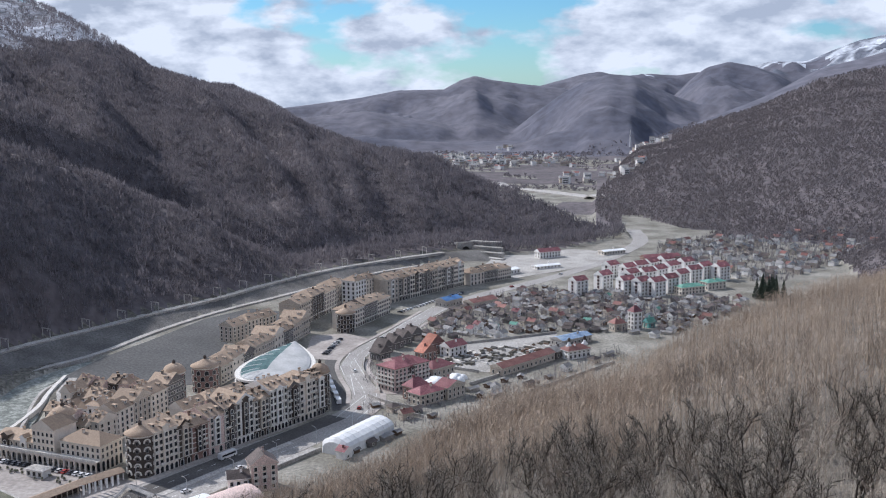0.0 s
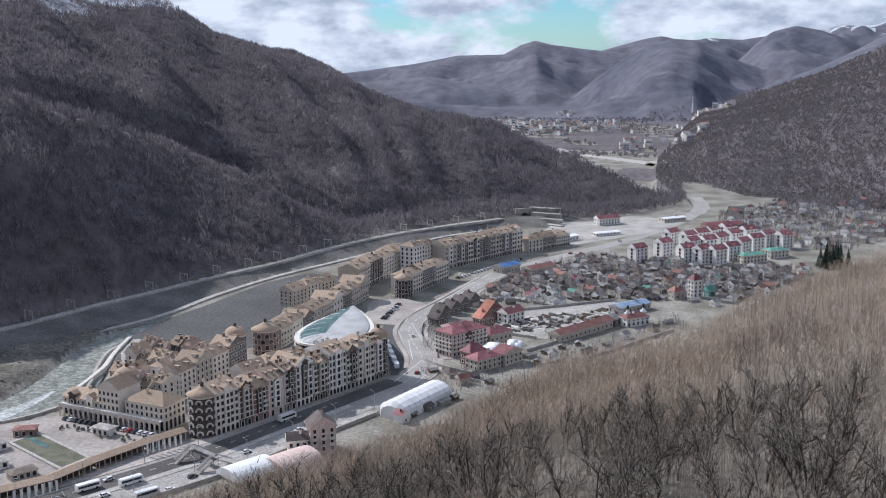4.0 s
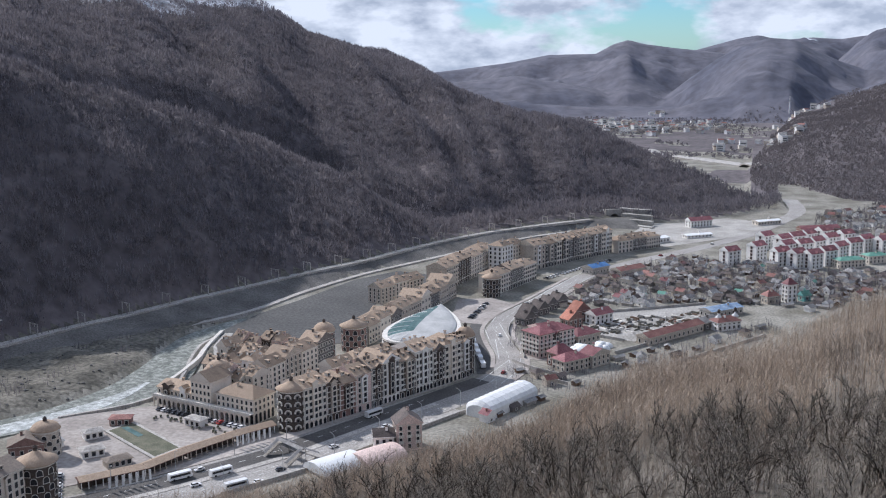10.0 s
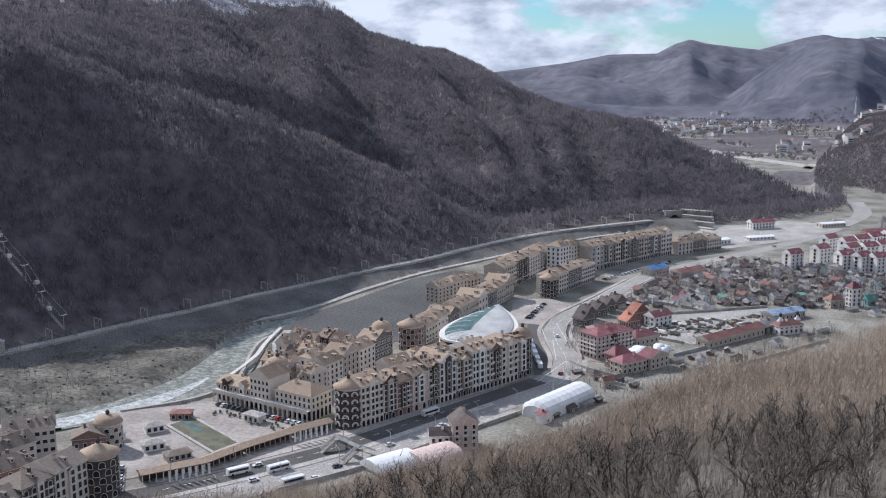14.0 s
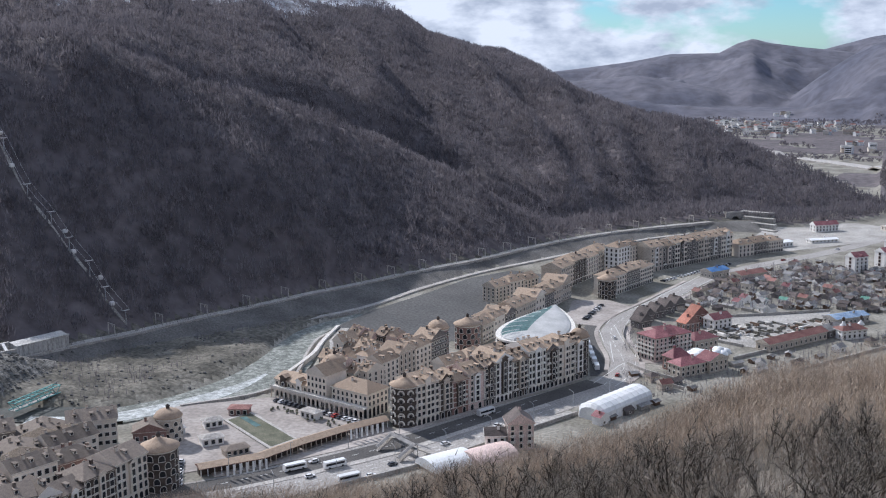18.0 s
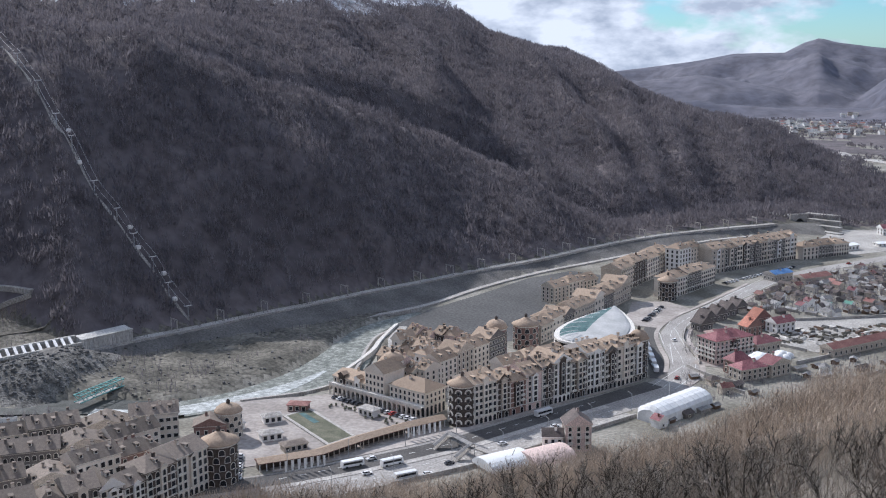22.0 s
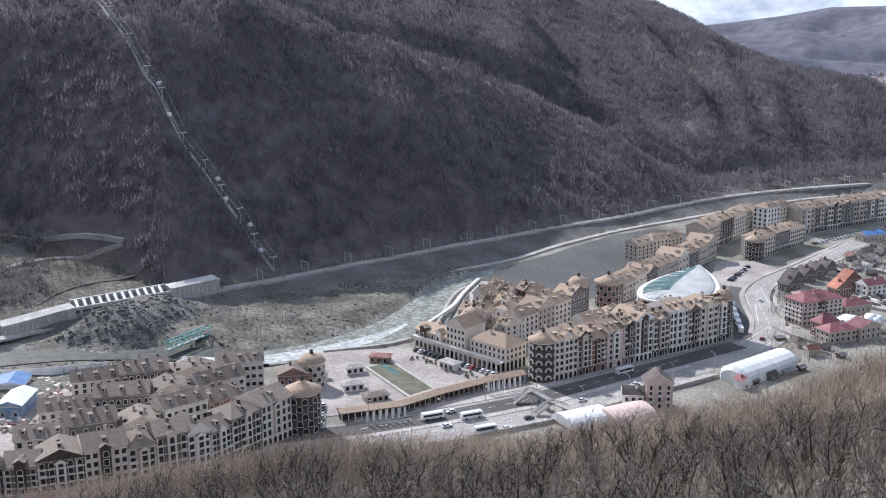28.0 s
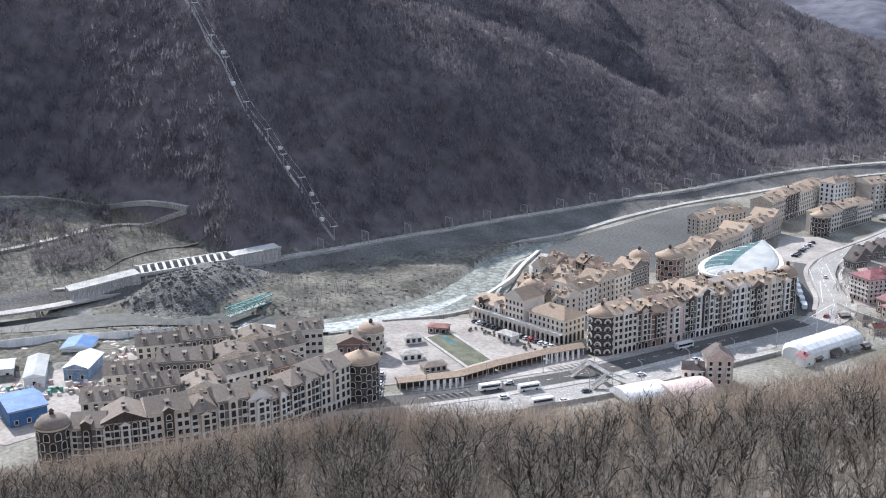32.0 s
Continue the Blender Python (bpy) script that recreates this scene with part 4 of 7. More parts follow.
b.box(-0.2, -3.5, 5.0, gL + 0.2, -0.03, 5.35)
part("terrace", b.mesh("terrace"), gwalk)
b = Build(M_TRIM)
b.box(-0.2, -3.5, 5.35, gL + 0.2, -3.25, 6.1)
part("parapet", b.mesh("parapet"), gwalk)
# houses crowded behind the arcade
for k, (a, b, d, h, w, rf) in enumerate([
        ((-199, 492), (-178, 485), 12, 12.5, M_TANW, "hip"), ((-176, 486), (-160, 480), 12, 14, M_CREAM, "gable"), ((-205, 508), (-186, 503), 12, 13, M_GREYW, "gable"),
        ((-184, 505), (-166, 498), 13, 14.5, M_CREAM, "hip"), ((-204, 526), (-188, 522), 12, 12.5, M_CREAM, "gable_y"), ((-186, 524), (-168, 518), 13, 14.5, M_TANW, "gable"),
        ((-200, 545), (-182, 540), 11, 13, M_TANW, "gable"), ((-180, 543), (-164, 538), 12, 13.5, M_BROWNW, "hip"), ((-164, 518), (-150, 512), 12, 15, M_GREYW, "gable_y"), ((-162, 540), (-148, 534), 12, 13, M_CREAM, "gable")]):
    jum = random.Random(k * 5 + 2)
    a, b = (-148 + (a[0] + 148) * 0.76, a[1]), (-148 + (b[0] + 148) * 0.76, b[1])
    h -= 1.6
    for lo, hi in ((0.0, 0.47), (0.5, 1.0)):
        p, q = along(a, b, lo), along(a, b, hi)
        s0, s1 = jum.uniform(-2.5, 2.0), jum.uniform(-1.2, 1.2)
        building((p[0], p[1] + s0), (q[0], q[1] + s0 + s1), d - jum.uniform(0.5, 3.0), h + jum.uniform(-2.6, 2.2), jum.choice((w, M_CREAM, M_WHITE, M_PINKW)), "small tan-roofed town house in the crowded old-style quarter",
                 roof=jum.choice((rf, "gable_y", "gable", "hip")), rh=jum.uniform(2.6, 4.2), rows=3, gap=2.8, gh=3.4, sides="fr", ground="plain", dormers=1, chimneys=2, seed=k, group="crowded town houses")
row_of([(-152, 489), (-133, 543)], None, 11, [14, 15.5, 14.5, 16], [M_CREAM, M_TANW, M_CREAM, M_GREYW], ["gable", "gable_y"], ["cream town house with tall windows and tan roof"], group="inner terrace", rows=4, gap=2.4, gh=2.6, ground="plain", sides="fr")
round_tower(-139.5, 551, 5.5, 17.0, M_REDW, "round reddish tower with tan domed roof", roof="dome", rh=4.0, arches=5, rings=9)
# rear terrace beside the gravel lot
round_tower(-128.5, 574, 7.0, 14.0, M_REDW, "round reddish tower with a wide tan cone roof", rh=3.6, arches=4, rings=10)
row_of([(-122, 583), (-88, 708)], None, 13, [10.5, 11.5, 10, 11.5, 11, 12, 10.5, 12, 13], [M_TANW, M_CREAM, M_GREYW, M_TANW], ["gable", "hip", "gable_y"], ["tan-roofed terrace house beside the gravel lot"], group="rear terrace", rows=2, gap=3.0, gh=2.6, ground="plain", sides="f", over=0.8)
row_of([(-134, 681), (-112, 719)], None, 11, [10.5, 11.5, 10.5], [M_TANW, M_CREAM], ["gable", "hip"], ["tan town house at the back of the quarter"], group="rear terrace", rows=3, gap=2.8, gh=2.8, ground="plain", sides="fl")
row_of([(-97, 724), (-72, 806)], None, 15, [16, 17, 15.5, 17], [M_TANW, M_BROWNW, M_CREAM], ["gable", "hip"], ["tall tan and brown terrace house farther down the valley"], group="valley terrace", rows=4, gap=3.2, gh=3.4, sides="f")
row_of([(-62, 716), (-38, 769)], None, 14, [13, 13.5, 12.5], [M_CREAM, M_GREYW, M_CREAM], ["hip", "gable"], ["pale corner terrace house under tan roof"], group="valley terrace", rows=3, gap=2.6, gh=3.4, sides="fr")
round_tower(-65, 713, 6.0, 13.0, M_BROWNW, "round brown tower with a tan cone roof at a street corner", rh=3.2, arches=4, rings=9)
row_of([(-64, 786), (-50, 812)], None, 12, [20, 19], [M_WHITE, M_CREAM], ["hip"], ["tall white sunlit town house"], group="valley terrace", rows=5, gap=2.6, gh=3.4, sides="fl")
row_of([(-42, 800), (17, 876)], None, 15, [18.5, 17.5, 18.5, 17.5, 18.5, 18, 18.5], [M_TANW, M_GREYW, M_CREAM, M_GREYW], ["gable"], ["long pale terrace house with arched ground floor", "grey terrace house in the long row"], group="long valley terrace", rows=4, gap=3.0, gh=3.6, sides="f", win=(1.6, 2.0), balconies=0.1, bays=1)
row_of([(22, 873), (57, 906)], None, 14, [9.5, 10, 9.5], [M_CREAM, M_GREYW], ["hip", "gable"], ["low pale building at the end of the long row"], group="long valley terrace", rows=2, gap=2.8, gh=3.2, sides="fr")

# glazed hall with a teardrop roof
hall = thing("glazed_hall", pose(0, 0, 0), "large hall with a teardrop roof of white membrane and teal glazing", "hall")


def teardrop(grow, z, n=40):
    """Outline from the broad front round to the narrow tip."""
    out = []
    for i in range(n):
        a = 2 * math.pi * i / n
        u, v = math.sin(a), (1 - math.cos(a)) / 2
        half = (21.5 * math.cos(v * math.pi / 2) ** 0.75 + 1.0) * abs(u) ** 0.6 * (1 if u >= 0 else -1) if v < 0.999 else 0
        cx, cy = -89.5 + 4.5 * v, 534 + 82 * v
        out.append((cx + half * grow * 0.97 + half * 0.03, cy + (1 - grow) * 20 * (0.5 - v), z))
    return out


b = Build(M_WHITE)
b.rings([teardrop(0.99, -1), teardrop(0.99, 14.6)])
part("wall", b.mesh("wall"), hall)
for z in (8.2, 11.6, 15.0):
    b = Build(M_TRIM)
    b.rings([teardrop(1.03, z), teardrop(1.03, z + 1.0)])
    part("balcony_band", b.mesh("balcony_band"), hall)
b = Build(M_GLASS)
b.rings([teardrop(1.0, 9.0), teardrop(1.0, 15.2)], close=False)
part("window_band", b.mesh("window_band"), hall)
b = Build(M_SHELL, M_TEAL)
levels = [(0.90, 15.9), (0.87, 16.6), (0.77, 17.3), (0.58, 17.9), (0.34, 18.3), (0.10, 18.4)]
rs = [teardrop(g, z) for g, z in levels]
n = len(rs[0])
for k in range(len(rs) - 1):
    for i in range(n):
        j = (i + 1) % n
        teal = 23 <= i <= 35 and 1 <= k < 5
        b.add([rs[k][i], rs[k][j], rs[k + 1][j], rs[k + 1][i]], [(0, 1, 2, 3)], 1 if teal else 0)
b.add(rs[-1], [tuple(range(n))])
part("roof", b.mesh("roof", True), hall)
for i in range(n // 2 + 1, n, 2):
    b = Build(M_WHITE)
    for k in range(len(rs) - 2):
        b.bar(rs[k][i], rs[k + 1][i], 0.35)
    part("rib", b.mesh("rib"), hall)

# quarter of town houses under the hillside
CROW = [(-262, 263), (-248, 271), (-232, 288), (-214, 309), (-201, 350)]
WALLS_C = [M_GREYW, M_BROWNW, M_CREAM, M_TANW, M_GREYW, M_WHITE, M_BROWNW, M_BROWNW, M_CREAM]
row_of(CROW, [0, 0.10, 0.24, 0.37, 0.46, 0.56, 0.64, 0.73, 0.86, 1.0], 13, [13.5, 15, 16.6, 14.6, 17, 15.6, 13.8, 16, 17], WALLS_C, ["gable", "gable_y", "gable", "hip"],
       ["grey-walled terrace house below the wooded slope", "brown terrace house below the wooded slope", "pale terrace house with arched attic windows"], group="hillside terrace", rows=4, gap=2.5, gh=3.6, sides="f", win=(1.5, 2.05), piers=3, grid=True, bays=1, dormers=1, roofm=M_ROOF2, balconies=0.1)
round_tower(-200.5, 358, 7.0, 16.5, M_BROWNW, "round brown corner tower with a broad cream cone roof", rh=3.8, arches=5, rings=10)
round_tower(-267.5, 261, 5.5, 15.5, M_BROWNW, "round brown tower with a low dome", roof="dome", rh=3.4, arches=4, rings=9, roofm=M_ROOF2)
for pts, hs, seed in (([(-279, 287), (-258, 302), (-238, 326), (-224, 356)], [12, 14.5, 11, 15, 12.5, 13.5, 14.5], 3), ([(-290, 312), (-270, 328), (-251, 348), (-234, 372)], [11.5, 14.5, 12, 13.5, 15, 11.5], 4),
                      ([(-300, 343), (-280, 360), (-257, 376), (-237, 390)], [11.5, 13.5, 10.5, 14.5, 12, 11], 5)):
    row_of(pts, None, 12, hs[:-2], [M_CREAM, M_GREYW, M_TANW, M_CREAM, M_REDW, M_TANW, M_WHITE], ["gable", "gable", "gable_y", "gable", "hip"], ["town house with dull tan roof in the dense quarter", "grey town house in the dense quarter by the river"], group="dense quarter", rows=3, gap=2.9,
           gh=3.2, ground="", sides="f", win=(1.4, 1.8), dormers=3, chimneys=4, roofm=M_ROOF2, jitter=2.0)
building((-230, 390), (-218, 396), 9, 8.0, M_REDW, "red-brown house with a broad gable beside the domed tower", name="gabled_house", roof="gable_y", rh=3.2, roofm=M_ROOF2, rows=1, gap=2.8, gh=3.6, sides="f", dormers=0)
round_tower(-221, 404, 5.5, 11.5, M_TANW, "round tan tower with a shallow domed roof by the river", roof="dome", rh=3.0, arches=4, rings=9)

# ---- woods ----
def grow(rnd, height, levels, kids, spread, thin):
    """Branch segments (start, end, radius, radius, order) of a bare tree with crooked, upswept limbs."""
    segs = []

    def limb(p, d, length, r, lev):
        n = (5, 4, 3, 2, 2)[lev]
        for k in range(n):
            d = (d + Vector((rnd.uniform(-1, 1), rnd.uniform(-1, 1), rnd.uniform(-0.25, 0.5))) * (0.24 if lev == 0 else 0.46)).normalized()
            q = p + d * length / n
            r2 = r * (0.86 if lev == 0 else 0.76)
            segs.append((p, q, r, r2, lev))
            if lev < levels and (k > 0 or lev > 0):
                for _ in range(kids[lev]):
                    s = d.orthogonal().normalized()
                    s.rotate(Matrix.Rotation(rnd.uniform(0, 6.283), 3, d))
                    e = (d * rnd.uniform(0.5, 0.9) + s * spread * rnd.uniform(0.5, 1.1) + Vector((0, 0, 0.45))).normalized()
                    limb(p + (q - p) * rnd.uniform(0.2, 1.0), e, length * rnd.uniform(0.34, 0.56) * (1 - 0.09 * k), r2 * 0.6, lev + 1)
            p, r = q, r2
    stems = rnd.choice((1, 1, 2, 3))
    for _ in range(stems):
        limb(Vector((rnd.uniform(-0.3, 0.3), rnd.uniform(-0.3, 0.3), -0.5)), Vector((rnd.uniform(-0.16, 0.16) * stems ** 0.5, rnd.uniform(-0.16, 0.16) * stems ** 0.5, 1)).normalized(), height * rnd.uniform(0.7, 0.85), thin, 0)
    return segs


def tubes(name, segs, m, sides=3):
    v, f = [], []
    for p, q, r0, r1, lev in segs:
        d = (q - p).normalized()
        s = d.orthogonal().normalized()
        u = d.cross(s)
        k = len(v)
        for c, r in ((p, r0), (q, r1)):
            for i in range(sides):
                a = 2 * math.pi * i / sides
                v.append(tuple(c + (s * math.cos(a) + u * math.sin(a)) * r))
        f += [(k + i, k + (i + 1) % sides, k + sides + (i + 1) % sides, k + sides + i) for i in range(sides)]
    return soup(name, np.array(v), np.array(f), [m])


def twig_blades(name, segs, m, rnd):
    """The finest twigs as slender tapering slips."""
    v, f = [], []
    for p, q, r0, r1, lev in segs:
        d = q - p
        s = d.orthogonal().normalized()
        s.rotate(Matrix.Rotation(rnd.uniform(0, 6.283), 3, d.normalized()))
        k = len(v)
        v += [tuple(p - s * 0.02), tuple(p + s * 0.02), tuple(q + d * 0.2)]
        f.append((k, k + 1, k + 2))
    return soup(name, np.array(v), np.array(f), [m])


def bare_tree(seed, height):
    rnd = random.Random(seed)
    segs = grow(rnd, height, 3, [2, 2, 3], 0.95, height * 0.0175)
    ob = thing("bare_tree", pose(0, 0, 0), "leafless deciduous tree with fine branches on the hillside", "tree", "hillside trees")
    part("trunk", tubes("trunk", [(p, q, max(r0, 0.036), max(r1, 0.026), lev) for p, q, r0, r1, lev in segs if lev <= 2], M_BARK, 3), ob)
    part("crown", twig_blades("crown", [s for s in segs if s[4] > 2], M_TWIG, rnd), ob)
    return ob


rnd = random.Random(5)
masters = [bare_tree(20 + k, 10.0 + k * 0.8) for k in range(6)]
first = set()
spots = []
while len(spots) < 299:
    a, r = rnd.uniform(-53, 26), rnd.uniform(60, 190)
    x, y, _ = polar(a, r)
    if all((x - p) ** 2 + (y - q) ** 2 > 20 for p, q in spots):
        spots.append((x, y))
for i, (x, y) in enumerate(spots):
    m = Matrix.Translation((x, y, land_z(x, y) - 0.2)) @ Matrix.Rotation(rnd.uniform(0, 6.28), 4, "Z")
    k = i % 6
    if k in first:
        copy_thing(masters[k], m)
    else:
        first.add(k)
        masters[k].matrix_basis = m


def blade_tree(gen, n, height, width, lean=0.5, trunk=0.5):
    """A small bare tree of n tapering blades."""
    v, t = [], []
    for i in range(n):
        a = gen.uniform(0, 2 * np.pi)
        if i < 2:
            p, q, w = np.array([0, 0, -1.0]), np.array([gen.normal(0, 0.3), gen.normal(0, 0.3), height * 0.8]), width * 1.5
        else:
            h0 = gen.uniform(0.12, 0.82) * height
            ln = gen.uniform(0.08, 0.19) * height
            p = np.array([gen.normal(0, 0.11), gen.normal(0, 0.11), 0]) * (h0 + 1) + np.array([0, 0, h0])
            q = p + ln * np.array([np.cos(a) * lean, np.sin(a) * lean, gen.uniform(0.45, 1.0)])
            w = width * gen.uniform(0.5, 1.0)
        b = a + np.pi / 2 + gen.normal(0, 0.6)
        s = np.array([np.cos(b), np.sin(b), 0]) * w / 2
        k = len(v)
        v += [p - s, p + s, q]
        t.append((k, k + 1, k + 2))
    return np.array(v), np.array(t)


def crown_tree(gen, n, height, width, lean):
    """A small bare tree seen from afar: a broom of thin upright sprays over a short stem."""
    v, t = [], []
    for i in range(n):
        a, k = gen.uniform(0, 2 * np.pi), len(v)
        rad = height * 0.26 * np.sqrt(gen.uniform(0, 1))
        h0 = height * (gen.uniform(0.05, 0.3) if i % 5 == 0 else gen.uniform(0.3, 0.72))
        ln = height * gen.uniform(0.2, 0.42) * (1.2 - 0.6 * rad / (height * 0.26))
        p = np.array([np.cos(a) * rad, np.sin(a) * rad, h0])
        q = p + np.array([np.cos(a) * lean, np.sin(a) * lean, 1.0]) * ln
        b = gen.uniform(0, 2 * np.pi)
        s = np.array([np.cos(b), np.sin(b), 0]) * width * gen.uniform(0.5, 1.1)
        v += [p - s, p + s, q]
        t.append((k, k + 1, k + 2))
    return np.array(v), np.array(t)


def branch_tree(gen, n, height, width, lean):
    """A crooked bare tree of flat tapering limbs, for the crowd between the single trees."""
    rnd_ = random.Random(int(gen.integers(1 << 30)))
    v, t = [], []
    for p, q, r0, r1, lev in grow(rnd_, height, 2, [2, 2], 0.95, width):
        d = (q - p).normalized()
        s = d.orthogonal().normalized()
        s.rotate(Matrix.Rotation(rnd_.uniform(0, 6.283), 3, d))
        k, r0, r1 = len(v), max(r0, 0.03), max(r1, 0.02)
        v += [p - s * r0, p + s * r0, q + s * r1, q - s * r1]
        t += [(k, k + 1, k + 2), (k, k + 2, k + 3)]
    return np.array([tuple(c) for c in v]), np.array(t)


def wood(name, spots_xy, n, height, width, m, label, seed, vary=0.3, lean=0.5, maker=blade_tree):
    gen = np.random.default_rng(seed)
    kinds = [maker(gen, n, height, width, lean) for _ in range(12)]
    x, y = spots_xy
    z = land(x, y)[0]
    if maker is crown_tree:
        sx, sy = np.clip((land(x + 4, y)[0] - z) / 4, -0.8, 0.8), np.clip((land(x, y + 4)[0] - z) / 4, -0.8, 0.8)
    V, T, k = [], [], 0
    which = gen.integers(0, 12, len(x))
    for i, (tv, tt) in enumerate(kinds):
        sel = which == i
        c = int(sel.sum())
        if not c:
            continue
        ang, sc = gen.uniform(0, 6.283, c), gen.uniform(1 - vary, 1 + vary, c)
        co, si = np.cos(ang), np.sin(ang)
        P = np.empty((c, len(tv), 3))
        P[:, :, 0] = (tv[None, :, 0] * co[:, None] - tv[None, :, 1] * si[:, None]) * sc[:, None] + x[sel][:, None]
        P[:, :, 1] = (tv[None, :, 0] * si[:, None] + tv[None, :, 1] * co[:, None]) * sc[:, None] + y[sel][:, None]
        base = z[sel][:, None]
        if maker is crown_tree:
            base = base + sx[sel][:, None] * (P[:, :, 0] - x[sel][:, None]) + sy[sel][:, None] * (P[:, :, 1] - y[sel][:, None])
        P[:, :, 2] = tv[None, :, 2] * sc[:, None] + base
        V.append(P.reshape(-1, 3))
        T.append((tt[None] + (np.arange(c) * len(tv))[:, None, None] + k).reshape(-1, 3))
        k += c * len(tv)
    return tagged(new(name, soup(name, np.concatenate(V), np.concatenate(T), [m])), label, "woods", kind="stuff")


gen = np.random.default_rng(11)


def bearings(a, r):
    return r * np.sin(np.radians(a)), r * np.cos(np.radians(a))


# undergrowth between the near trees
a, r = gen.uniform(-54, 27, 7000), np.sqrt(gen.uniform(45 ** 2, 215 ** 2, 7000))
wood("undergrowth", bearings(a, r), 40, 7.0, 0.05, M_TWIG, "leafless saplings and brush between the hillside trees", 2, lean=0.4)
a, r = gen.uniform(-54, 27, 1150), np.sqrt(gen.uniform(52 ** 2, 340 ** 2, 1150))
keep = r < BROW_R(a)
wood("crooked_trees", bearings(a[keep], r[keep]), 0, 9.5, 0.09, M_STEM, "crowd of crooked bare trees on the near hillside", 21, maker=branch_tree)
# hillside below the viewpoint
a, r = gen.uniform(-54, 27, 40000), np.sqrt(gen.uniform(185 ** 2, 950 ** 2, 40000))
a, r = np.concatenate([a, gen.uniform(-54, 12, 7000)]), np.concatenate([r, gen.uniform(185, 380, 7000)])
keep = r < BROW_R(a) + 30
wood("hillside_woods", bearings(a[keep], r[keep]), 48, 10.0, 0.065, M_SLOPE, "dense leafless woods on the near hillside", 3, lean=0.5, vary=0.45)
sel = gen.uniform(0, 1, len(a)) < 0.25
wood("hillside_stems", bearings(a[keep & sel] + 0.05, r[keep & sel]), 8, 10.5, 0.13, M_STEM, "dull brown bare stems standing in the hillside woods", 5, lean=0.45, vary=0.4)
# mountain across the river
a, r = gen.uniform(-52, 9.4, 88000), np.sqrt(gen.uniform(560 ** 2, 1950 ** 2, 88000))
keep = (r > FOOT_R(a) + 3) & (r < RIDGE_R(a) + 25)
a, r = a[keep], r[keep]
x, y = bearings(a, r)
keep = (land(x, y)[1] != 3) | (gen.uniform(0, 1, len(x)) < 0.2)
PYL = [(-324, 550), (-338, 553), (-351, 559), (-365, 562), (-379, 567), (-397, 572), (-420, 585), (-436, 593), (-459, 608), (-484, 622), (-514, 642)]
keep &= near_line(x, y, [(px, py, 1) for px, py in PYL])[0] > 3.0
keep &= near_line(x, y, [(-478, 405, 1), (-466, 430, 1), (-453, 460, 1), (-441, 493, 1), (-424, 506, 1), (-405, 512, 1), (-459, 514, 1), (-497, 506, 1), (-540, 476, 1)])[0] > 9
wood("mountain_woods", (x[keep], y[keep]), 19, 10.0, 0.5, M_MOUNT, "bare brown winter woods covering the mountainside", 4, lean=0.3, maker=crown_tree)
# hill on the far side of the village
a, r = gen.uniform(8.0, 26, 40000), np.sqrt(gen.uniform(800 ** 2, 2480 ** 2, 40000))
keep = ((r > RIGHT_B(a) + 5) & (r < RIGHT_R(a) + 20)) | ((a > 14) & (r < 1100))
x, y = bearings(a, r)
keep &= (land(x, y)[1] == 2) & ~((a < 11.8) & (r > 2120))
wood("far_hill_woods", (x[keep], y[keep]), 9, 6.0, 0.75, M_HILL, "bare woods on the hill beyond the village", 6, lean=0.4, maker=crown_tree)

# ---- village, flats, farther town ----
HOUSES = {}


def cottage(key, L, D, h, wall, roofm, kind, rh, label, category="house", group="village houses", wins=1):
    """A small house, built once for each key; returns it at the origin."""
    L, D, h, rh = 0.6 * L, 0.6 * D, 0.6 * h, 0.6 * rh
    ob = thing("village_house", pose(0, 0, 0), label, category, group)
    b = Build(wall)
    b.box(0, 0, -1.5, L, D, h)
    part("wall", b.mesh("wall"), ob)
    rf = part("roof", roof_mesh(L, D, kind, rh, 0.5, roofm, wall, 0.2), ob, m=pose(0, 0, h))
    if key in "bdh":
        b = Build(M_RUST)
        b.box(-0.3, -0.3, -0.5, 0.3, 0.3, 1.0)
        part("chimney", b.mesh("chimney"), rf, m=pose(L * 0.3, D * 0.4, rh * 0.8))
    for k in range(wins):
        part("window", window_mesh(1.0, 1.0, "plain", M_TRIM), ob, m=pose(L * (k + 0.5) / wins, -0.005, 0.6))
    HOUSES[key] = ob
    return ob


def inside(poly, x, y):
    hit = False
    for (ax, ay), (bx, by) in zip(poly, poly[1:] + poly[:1]):
        if (ay > y) != (by > y) and x < (bx - ax) * (y - ay) / (by - ay) + ax:
            hit = not hit
    return hit


